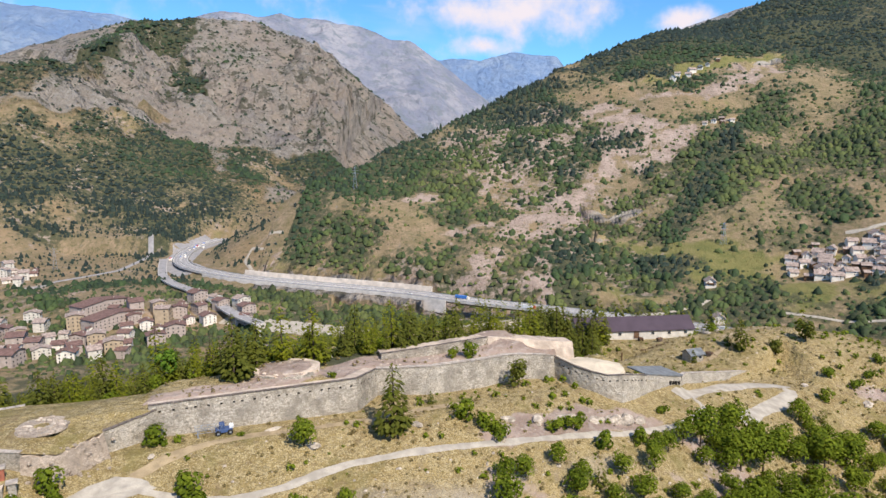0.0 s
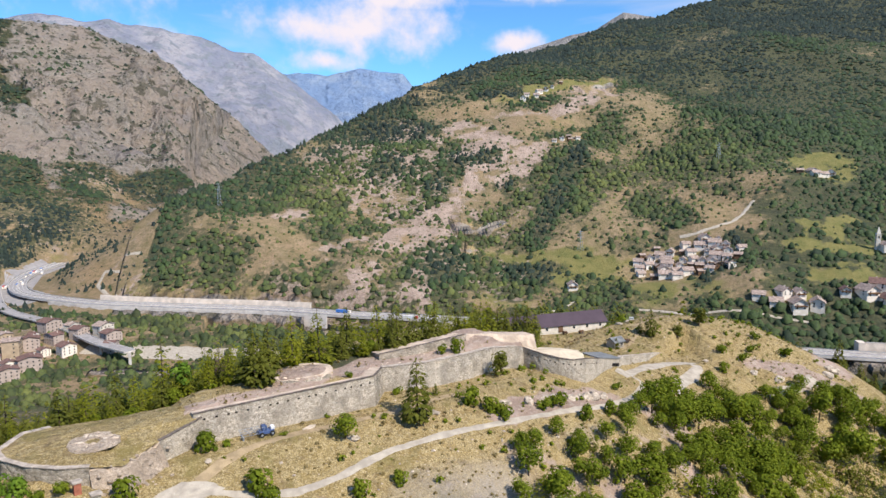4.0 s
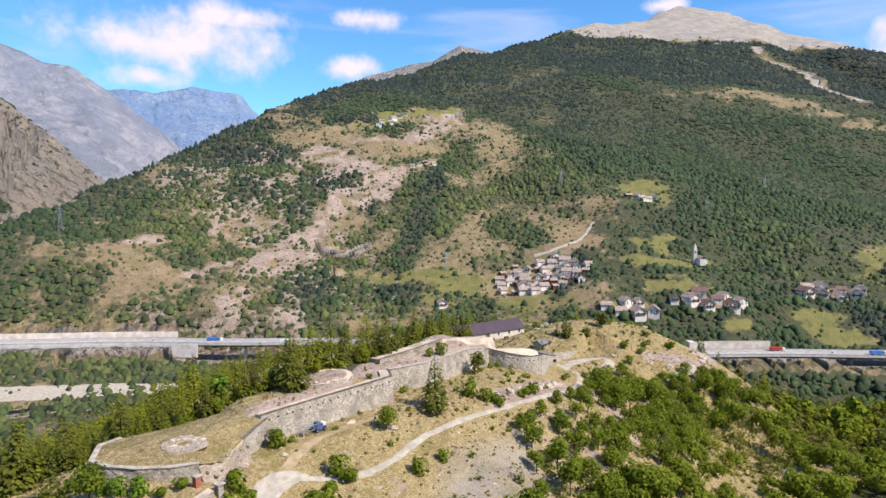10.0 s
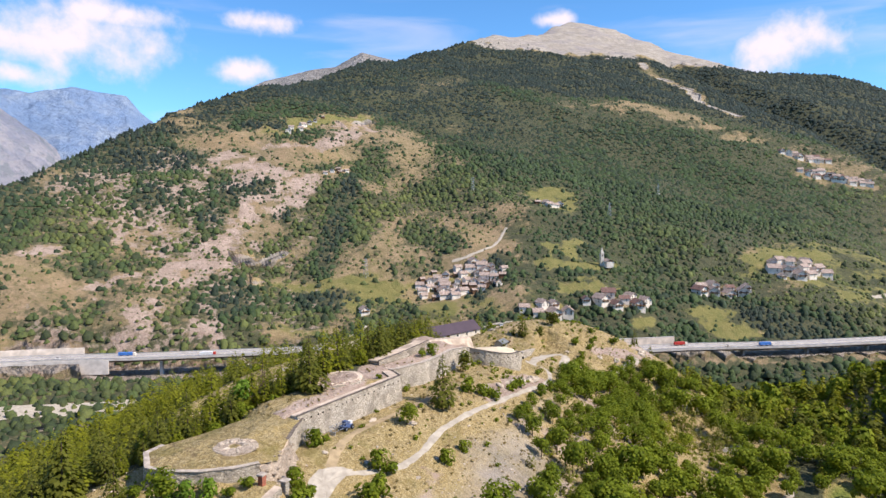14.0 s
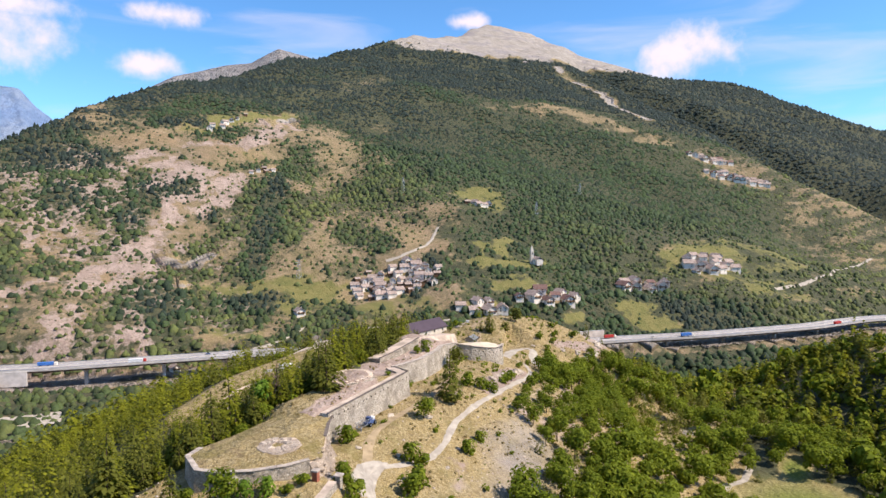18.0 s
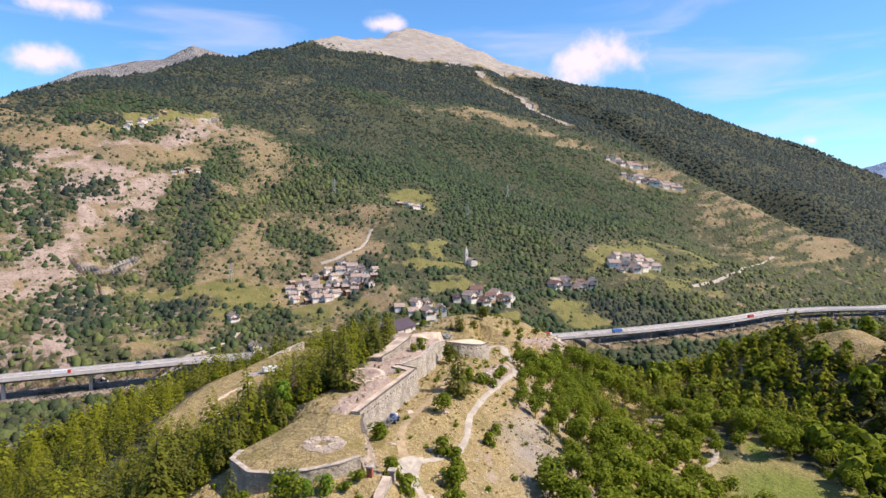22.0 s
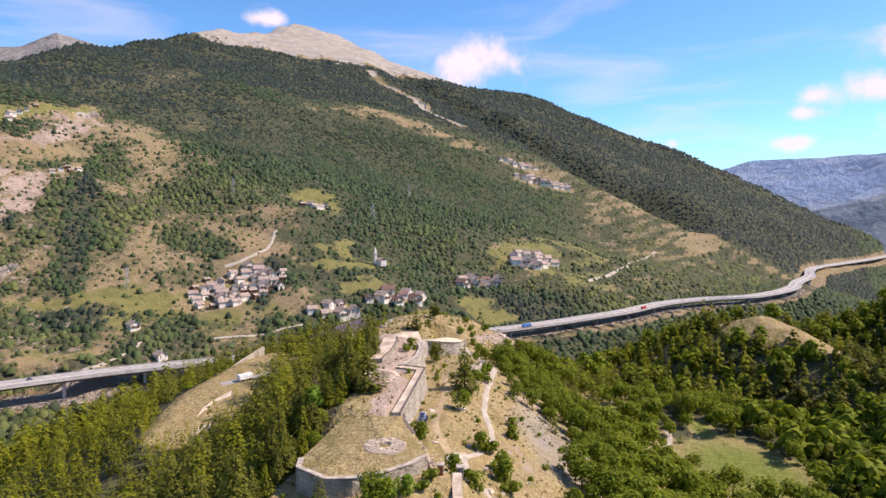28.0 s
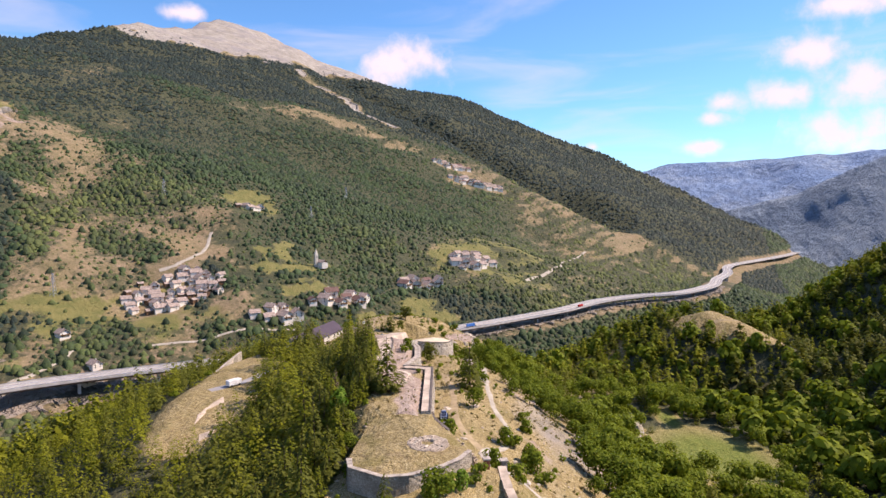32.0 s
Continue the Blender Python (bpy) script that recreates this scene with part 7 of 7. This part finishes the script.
# ---- villages ----
def house_kind(w, d, h, rise, wall, roof, rows, cols, label, category="house", balcony=True, chimney=True):
    """A house with a gabled roof; the gable looks to -y. Windows, shutters, balcony and chimney are parts."""
    root = tagged(new("house"), label, category)
    part("body", box_bm(w, d, h + 4, (0, 0, (h - 4) / 2)), M[wall], root)
    for s in (-1, 1):
        g = bmesh.new()
        a = [g.verts.new((-w / 2, s * (d / 2 - 0.003), h)), g.verts.new((w / 2, s * (d / 2 - 0.003), h)), g.verts.new((0, s * (d / 2 - 0.003), h + rise))]
        b = [g.verts.new((v.co.x, v.co.y - s * 0.3, v.co.z)) for v in a]
        g.faces.new(a)
        g.faces.new(b[::-1])
        for k in range(3):
            g.faces.new((a[k], b[k], b[(k + 1) % 3], a[(k + 1) % 3]))
        bmesh.ops.recalc_face_normals(g, faces=g.faces)
        part("gable", g, M[wall], root)
        bm = bmesh.new()
        over = 0.9
        drop = rise * over / (w / 2)
        f = bm.faces.new([bm.verts.new(p) for p in ((s * (w / 2 + over), -d / 2 - 1.1, h - drop), (s * (w / 2 + over), d / 2 + 0.7, h - drop), (0, d / 2 + 0.7, h + rise), (0, -d / 2 - 1.1, h + rise))])
        ext = bmesh.ops.extrude_face_region(bm, geom=[f])
        bmesh.ops.translate(bm, verts=[q for q in ext["geom"] if isinstance(q, bmesh.types.BMVert)], vec=(0, 0, 0.28))
        bmesh.ops.recalc_face_normals(bm, faces=bm.faces)
        part("roof", bm, M[roof], root)
    for j in range(rows):
        for k in range(cols):
            z, x = 1.5 + j * (h - 0.6) / rows, -w / 2 + w * (k + 0.5) / cols
            part("window", box_bm(1.0, 0.14, 1.3, (x, -d / 2 - 0.03, z)), M["pane"], root)
        for s in (-1, 1):
            part("window", box_bm(0.14, 1.0, 1.3, (s * (w / 2 + 0.03), -d * 0.2, 1.5 + j * (h - 0.6) / rows)), M["pane"], root)
    if balcony:
        part("balcony", box_bm(w * 0.86, 1.1, 1.0, (0, -d / 2 - 0.55, h * 0.58)), M["wood"], root, "brown timber balcony")
    if chimney:
        part("chimney", box_bm(0.7, 0.7, 1.6, (w * 0.22, d * 0.15, h + rise * 0.75 + 0.4), 0.04), M["plaster"], root)
    return root


HOUSES = [house_kind(9, 11, 4.3, 3.0, "white", "lauze", 2, 2, "cream alpine house with a brown slab roof", balcony=False), house_kind(8, 9, 3.9, 2.8, "white", "lauze", 2, 2, "white alpine house with a dark slab roof"),
          house_kind(10, 12, 4.8, 3.3, "white", "lauze", 2, 2, "large cream alpine house with a timber balcony"), house_kind(7, 8, 4.2, 2.0, "wood", "lauze", 1, 2, "small brown timber house", balcony=False, chimney=False),
          house_kind(9, 10, 4.2, 2.7, "white", "tile", 2, 3, "white house with a reddish roof")]
BLOCKS = [house_kind(14, 12, 14, 1.6, "ochre", "lauze", 4, 4, "ochre apartment block in the town", "apartment block", False), house_kind(16, 12, 10, 2.2, "pink", "tile", 3, 4, "pink town house with a red tile roof", "house", False),
          house_kind(12, 11, 8, 2.4, "white", "tile", 3, 3, "pale town house with a red roof", "house", False), house_kind(15, 10, 9, 2.4, "plaster", "lauze", 3, 4, "cream town house with a brown roof", "house", False),
          house_kind(52, 20, 10, 3.2, "pink", "tile", 3, 12, "long barracks-like factory with a red roof", "factory", False, False)]
fresh_models = set(range(len(HOUSES) + len(BLOCKS)))


def settle(model, x, y, turn, group, size=1.0):
    models = HOUSES + BLOCKS
    root = models[model]
    m = pose(x, y, floor_z(x, y) + 0.3, 0, 0, turn)
    if model in fresh_models:
        fresh_models.discard(model)
        root.matrix_basis = m @ Matrix.Diagonal((size, size, size, 1))
        return tagged(root, group=group)
    keep = root.scale.copy()
    root.scale = (size, size, size)
    ob = copy_thing(root, m)
    root.scale = keep
    return tagged(ob, group=group)


def village(cx, cy, a, b, turn, count, gap, group, models, face, seed, size=1.0):
    """Houses huddled within an ellipse, no two nearer than the gap."""
    r, done, tries = random.Random(seed), [], 0
    c, s = math.cos(radians(turn)), math.sin(radians(turn))
    while len(done) < count and tries < 4000:
        tries += 1
        q, t = math.sqrt(r.random()), r.uniform(0, 6.28)
        u, v = a * q * math.cos(t), b * q * math.sin(t)
        x, y = cx + u * c - v * s, cy + u * s + v * c
        if all(math.hypot(x - p, y - w) > gap for p, w in done):
            done.append((x, y))
            settle(r.choice(models), x, y, face + r.uniform(-22, 22) + r.choice((90, 0)), group, size * r.uniform(0.72, 1.1))


village(392, 612, 58, 34, -25, 44, 9.5, "houses of the large village", (0, 1, 2, 2, 3), -22, 1)
village(421, 499, 27, 9, -28, 6, 13, "houses of the lower hamlet", (0, 1, 2), -22, 2, 1.25)
village(506, 470, 40, 11, -25, 9, 15, "houses of the middle hamlet", (0, 2, 2, 4), -25, 3, 1.35)
village(676, 440, 40, 13, -20, 8, 16, "houses of the eastern hamlet", (0, 2, 2, 4), -30, 4, 1.4)
village(832, 418, 50, 24, -10, 20, 14, "houses of the far hamlet", (0, 1, 2, 2), -30, 5, 1.3)
village(640, 712, 24, 7, -10, 5, 12, "houses on the clearing", (0, 2, 3), -25, 6, 1.2)
village(402, 968, 24, 7, 5, 6, 11, "houses high on the slope", (0, 1, 3), -15, 7)
village(1535, 738, 60, 11, -36, 16, 13, "upper houses of the village on the spur", (0, 1, 2, 4), -40, 10, 1.5)
village(1475, 645, 80, 17, -42, 28, 13, "lower houses of the village on the spur", (0, 1, 2, 4), -40, 8, 1.5)
village(430, 1152, 60, 10, 25, 7, 16, "huts on the high pasture", (0, 3, 1), -10, 9)
village(-345, 560, 120, 85, 25, 52, 17, "houses of the town", (5, 6, 7, 7, 8, 8, 6), 20, 10)
village(-235, 640, 50, 28, -30, 10, 18, "houses of the town", (7, 8, 6, 4), -30, 11)
village(-560, 800, 60, 60, 40, 22, 17, "houses of the town", (7, 8, 1, 4), 30, 12)
for model, x, y, turn in ((2, 263, 629, -15), (2, 226, 552, -10), (0, 246, 566, -12), (9, -345, 640, 62), (9, -318, 610, 62), (5, -272, 520, 25), (5, -300, 546, 25), (3, 300, 505, -30), (1, 120, 622, 0)):
    settle(model, x, y, turn, "houses in the valley")

church = tagged(new("church"), "small pale church with a pointed bell tower", "church")
church.matrix_basis = pose(571, 536, floor_z(571, 536) + 0.3, 0, 0, -28)
part("nave", box_bm(9, 17, 8, (0, 0, 3)), M["white"], church)
for s in (-1, 1):
    bm = bmesh.new()
    f = bm.faces.new([bm.verts.new(p) for p in ((s * 5.2, -9, 6.6), (s * 5.2, 9, 6.6), (0, 9, 10), (0, -9, 10))])
    ext = bmesh.ops.extrude_face_region(bm, geom=[f])
    bmesh.ops.translate(bm, verts=[q for q in ext["geom"] if isinstance(q, bmesh.types.BMVert)], vec=(0, 0, 0.3))
    bmesh.ops.recalc_face_normals(bm, faces=bm.faces)
    part("roof", bm, M["lauze"], church)
tower = part("tower", box_bm(4.2, 4.2, 20, (-6, 5, 7)), M["plaster"], church)
bm = bmesh.new()
bmesh.ops.create_cone(bm, cap_ends=True, segments=4, radius1=3.1, radius2=0.05, depth=8, matrix=Matrix.Translation((-6, 5, 21)) @ Matrix.Rotation(radians(45), 4, "Z"))
part("spire", bm, M["plaster"], tower)
# solid dark boxes, painted as the shade inside the belfry
for s in (-1, 1):
    part("belfry_opening", box_bm(1.2, 0.2, 2.2, (-6, 5 + s * 2.12, 14.5)), M["void"], tower)
for k in range(3):
    part("window", box_bm(0.2, 1.0, 2.2, (4.55, -5 + 5 * k, 4)), M["pane"], church)


def pylon(x, y, tall, turn):
    """A lattice mast with three cross-arms."""
    root = tagged(new("power_pylon"), "grey lattice power pylon on the slope", "pylon", "power pylons")
    root.matrix_basis = pose(x, y, floor_z(x, y), 0, 0, turn)

    def bar(a, b, r):
        a, b = Vector(a), Vector(b)
        bm = bmesh.new()
        m = Matrix.Translation((a + b) / 2) @ (b - a).to_track_quat("Z", "Y").to_matrix().to_4x4()
        bmesh.ops.create_cone(bm, cap_ends=True, segments=5, radius1=r, radius2=r, depth=(b - a).length, matrix=m)
        return bm
    for sx in (-1, 1):
        for sy in (-1, 1):
            part("leg", bar((sx * 2.6, sy * 2.6, -1), (sx * 0.4, sy * 0.4, tall), 0.16), M["steel"], root)
    for k in range(6):
        z0, z1 = tall * k / 6, tall * (k + 1) / 6
        w0, w1 = 2.6 - 2.2 * k / 6, 2.6 - 2.2 * (k + 1) / 6
        for s in (-1, 1):
            part("brace", bar((-w0, s * w0, z0), (w1, s * w1, z1), 0.08), M["steel"], root)
            part("brace", bar((s * w0, -w0, z0), (s * w1, w1, z1), 0.08), M["steel"], root)
    for z, w in ((0.72, 4.5), (0.84, 5.5), (0.95, 3.5)):
        part("cross_arm", bar((-w, 0, tall * z), (w, 0, tall * z), 0.16), M["steel"], root)


for x, y, t in ((-121, 902, 20), (-520, 860, 30), (560, 800, 10), (700, 640, 10), (905, 700, 10), (300, 690, 15)):
    pylon(x, y, 30 if x < 0 else 24, t)

# ---- things by the rampart ----
lift_z = floor_z(-37, 104)
machine = tagged(new("work_platform"), "blue wheeled machine with a grey lattice boom beside the rampart", "machine")
machine.matrix_basis = pose(-37.6, 104.2, lift_z + 0.05, 0, 0, 22) @ Matrix.Diagonal((0.8, 0.8, 0.8, 1))
part("chassis", box_bm(3.4, 1.9, 0.7, (0.6, 0, 0.85), 0.06), M["blue"], machine, "blue painted chassis")
part("engine_box", box_bm(0.9, 1.2, 0.8, (2.1, 0, 1.5), 0.12), M["truck_white"], machine, "pale engine cover")
part("turret", box_bm(1.1, 1.4, 1.2, (0.2, 0, 1.8), 0.1), M["blue"], machine)
for a in (-0.6, 1.8):
    for q in (-1, 1):
        bm = bmesh.new()
        bmesh.ops.create_cone(bm, cap_ends=True, segments=18, radius1=0.55, radius2=0.55, depth=0.4, matrix=Matrix.Translation((a, q * 1.05, 0.55)) @ Matrix.Rotation(radians(90), 4, "X"))
        wheel = part("wheel", bm, M["tyre"], machine)
        bm = bmesh.new()
        bmesh.ops.create_cone(bm, cap_ends=True, segments=12, radius1=0.26, radius2=0.26, depth=0.44, matrix=Matrix.Translation((a, q * 1.05, 0.55)) @ Matrix.Rotation(radians(90), 4, "X"))
        part("rim", bm, M["steel"], wheel)


def strut(a, b, r):
    a, b = Vector(a), Vector(b)
    bm = bmesh.new()
    bmesh.ops.create_cone(bm, cap_ends=True, segments=6, radius1=r, radius2=r, depth=(b - a).length, matrix=Matrix.Translation((a + b) / 2) @ (b - a).to_track_quat("Z", "Y").to_matrix().to_4x4())
    return bm


for y in (-0.7, 0.7):
    for z in (0.9, 2.1):
        part("boom_rail", strut((-5.2, y, z + 0.1), (0.2, y, z), 0.06), M["steel"], machine)
    for k in range(8):
        x = -5.2 + k * 0.7
        part("lattice_bar", strut((x, y, 0.95 if k % 2 else 2.15), (x + 0.7, y, 2.15 if k % 2 else 0.95), 0.045), M["steel"], machine)
for k in range(5):
    part("boom_cross_bar", strut((-5.1 + k * 1.25, -0.7, 2.15), (-5.1 + k * 1.25, 0.7, 2.15), 0.045), M["steel"], machine)
part("boom_foot", box_bm(0.3, 1.6, 0.9, (-4.6, 0, 0.45), 0.03), M["steel"], machine)

van = tagged(new("white_van"), "small white van parked on the terrace road", "van")
van.matrix_basis = pose(-9.5, 186.3, floor_z(-9.5, 186.3) + 0.12, 0, 0, -15)
part("body", box_bm(4.6, 1.9, 1.7, (0, 0, 1.2), 0.15), M["truck_white"], van)
part("windscreen", box_bm(0.1, 1.6, 0.7, (2.28, 0, 1.55), 0.02), M["pane"], van)
for a in (-1.4, 1.4):
    for q in (-1, 1):
        bm = bmesh.new()
        bmesh.ops.create_cone(bm, cap_ends=True, segments=14, radius1=0.34, radius2=0.34, depth=0.24, matrix=Matrix.Translation((a, q * 0.86, 0.34)) @ Matrix.Rotation(radians(90), 4, "X"))
        part("wheel", bm, M["tyre"], van)


def boulder(x, y, w, d, h, seed, material, label, turn=0.0, z=None):
    r = random.Random(seed)
    bm = bmesh.new()
    bmesh.ops.create_icosphere(bm, subdivisions=3, radius=1)
    for v in bm.verts:
        k = 1 + 0.35 * noise.noise(v.co * 1.6 + Vector((seed, 0, 0))) + 0.15 * noise.noise(v.co * 5 + Vector((0, seed, 0)))
        v.co = Vector((v.co.x * w * k, v.co.y * d * k, v.co.z * h * k))
    me = bpy.data.meshes.new("boulder")
    bm.to_mesh(me)
    bm.free()
    me.materials.append(material)
    ob = tagged(new("boulder", me), label, "rock", "rocks on the slope")
    ob.matrix_basis = pose(x, y, (floor_z(x, y) if z is None else z) - h * 0.25, 0, 0, turn)
    return ob


rb = random.Random(4)
for x, y, w, d, h in ((-29.5, 106.6, 1.5, 0.8, 0.25), (34, 124.5, 2.2, 1.4, 1.4), (37, 126, 2.6, 1.5, 1.6), (30, 122.5, 1.8, 1.1, 1.0), (24, 121, 2.4, 1.2, 1.0), (18, 119, 2.0, 1.2, 0.9), (12, 117.5, 1.6, 1.0, 0.6), (-22, 103, 1.6, 1.0, 0.4), (-5, 111.5, 1.4, 0.8, 0.4),
                      (40, 127, 1.8, 1.2, 1.2), (-46, 96.5, 0.9, 0.5, 0.3), (110, 161, 2.0, 1.2, 0.9), (117, 158, 2.4, 1.4, 1.1), (124, 155, 2.2, 1.3, 1.0), (140, 163, 2.8, 2.0, 1.6), (146, 168, 3.0, 2.2, 1.8), (-66, 78, 1.6, 1.1, 0.5), (-58, 77, 1.8, 1.2, 0.5), (-77, 82, 1.8, 1.3, 0.7),
                      (-52.5, 81.5, 1.4, 0.9, 0.4), (96, 166, 1.6, 1.0, 0.6), (82, 196, 1.8, 1.0, 0.8), (86, 198, 1.4, 1.0, 0.7)):
    boulder(x, y, w, d, h, int(x * 7 + y), M["rock"], "pale weathered rock in the dry grass", rb.uniform(0, 180))
for k in range(40):
    x, y = rb.uniform(-55, 60), rb.uniform(78, 116)
    d, _, s = along(np.array([x]), np.array([y]), FORT_SPINE)
    if s[0] < 0 and d[0] > 12:
        q = rb.uniform(0.2, 0.55)
        boulder(x, y, q * 1.4, q, q * 0.5, k, M["rock"], "pale weathered rock in the dry grass", rb.uniform(0, 180))


def bench(x, y, turn):
    """A plank on two trestle legs."""
    root = tagged(new("bench"), "low dark wooden bench in the dry yard", "bench", "benches in the yard")
    root.matrix_basis = pose(x, y, floor_z(x, y), 0, 0, turn)
    part("seat", box_bm(1.8, 0.42, 0.08, (0, 0, 0.46), 0.01), M["wood"], root)
    for k in (-0.7, 0.7):
        part("leg", box_bm(0.1, 0.38, 0.52, (k, 0, 0.16), 0.01), M["wood"], root)


def cart(x, y, turn):
    """A field cart: body, shaft and two spoked wheels."""
    root = tagged(new("cart"), "old dark wooden cart standing in the yard", "cart", "old carts in the yard")
    root.matrix_basis = pose(x, y, floor_z(x, y), 0, 0, turn)
    part("body", box_bm(1.9, 1.0, 0.45, (0, 0, 0.95), 0.03), M["wood"], root)
    part("shaft", strut((0.9, 0, 0.8), (2.6, 0, 0.1), 0.06), M["wood"], root)
    for q in (-0.62, 0.62):
        bm = bmesh.new()
        bmesh.ops.create_cone(bm, cap_ends=True, segments=18, radius1=0.62, radius2=0.62, depth=0.1, matrix=Matrix.Translation((0, q, 0.6)) @ Matrix.Rotation(radians(90), 4, "X"))
        wheel = part("wheel", bm, M["girder"], root)
        part("hub", strut((0, q - 0.12, 0.6), (0, q + 0.12, 0.6), 0.12), M["tyre"], wheel)


for k in range(4):
    bench(60.5 + 2.4 * k, 190.3 + 0.35 * k, 8)
cart(67.2, 196.0, 25)
cart(76.0, 179.5, -30)
cart(62.0, 198.2, 100)

board = tagged(new("information_board"), "white information board on two dark posts", "sign")
board.matrix_basis = pose(86.0, 195.0, floor_z(86.0, 195.0), 0, 0, -20)
for k in (-0.7, 0.7):
    part("post", box_bm(0.12, 0.12, 2.2, (k, 0, 0.9), 0.01), M["wood"], board)
panel = part("panel", box_bm(1.5, 0.06, 1.0, (0, -0.1, 1.45), 0.01), M["truck_white"], board)
part("print", box_bm(1.2, 0.01, 0.5, (0, -0.14, 1.4)), M["steel"], panel)
flagpole = tagged(new("wooden_post"), "dark wooden post in the yard", "post")
flagpole.matrix_basis = pose(52.0, 183.0, floor_z(52.0, 183.0), 0, 0, 0)
part("shaft", box_bm(0.3, 0.3, 2.9, (0, 0, 1.2), 0.03), M["wood"], flagpole)
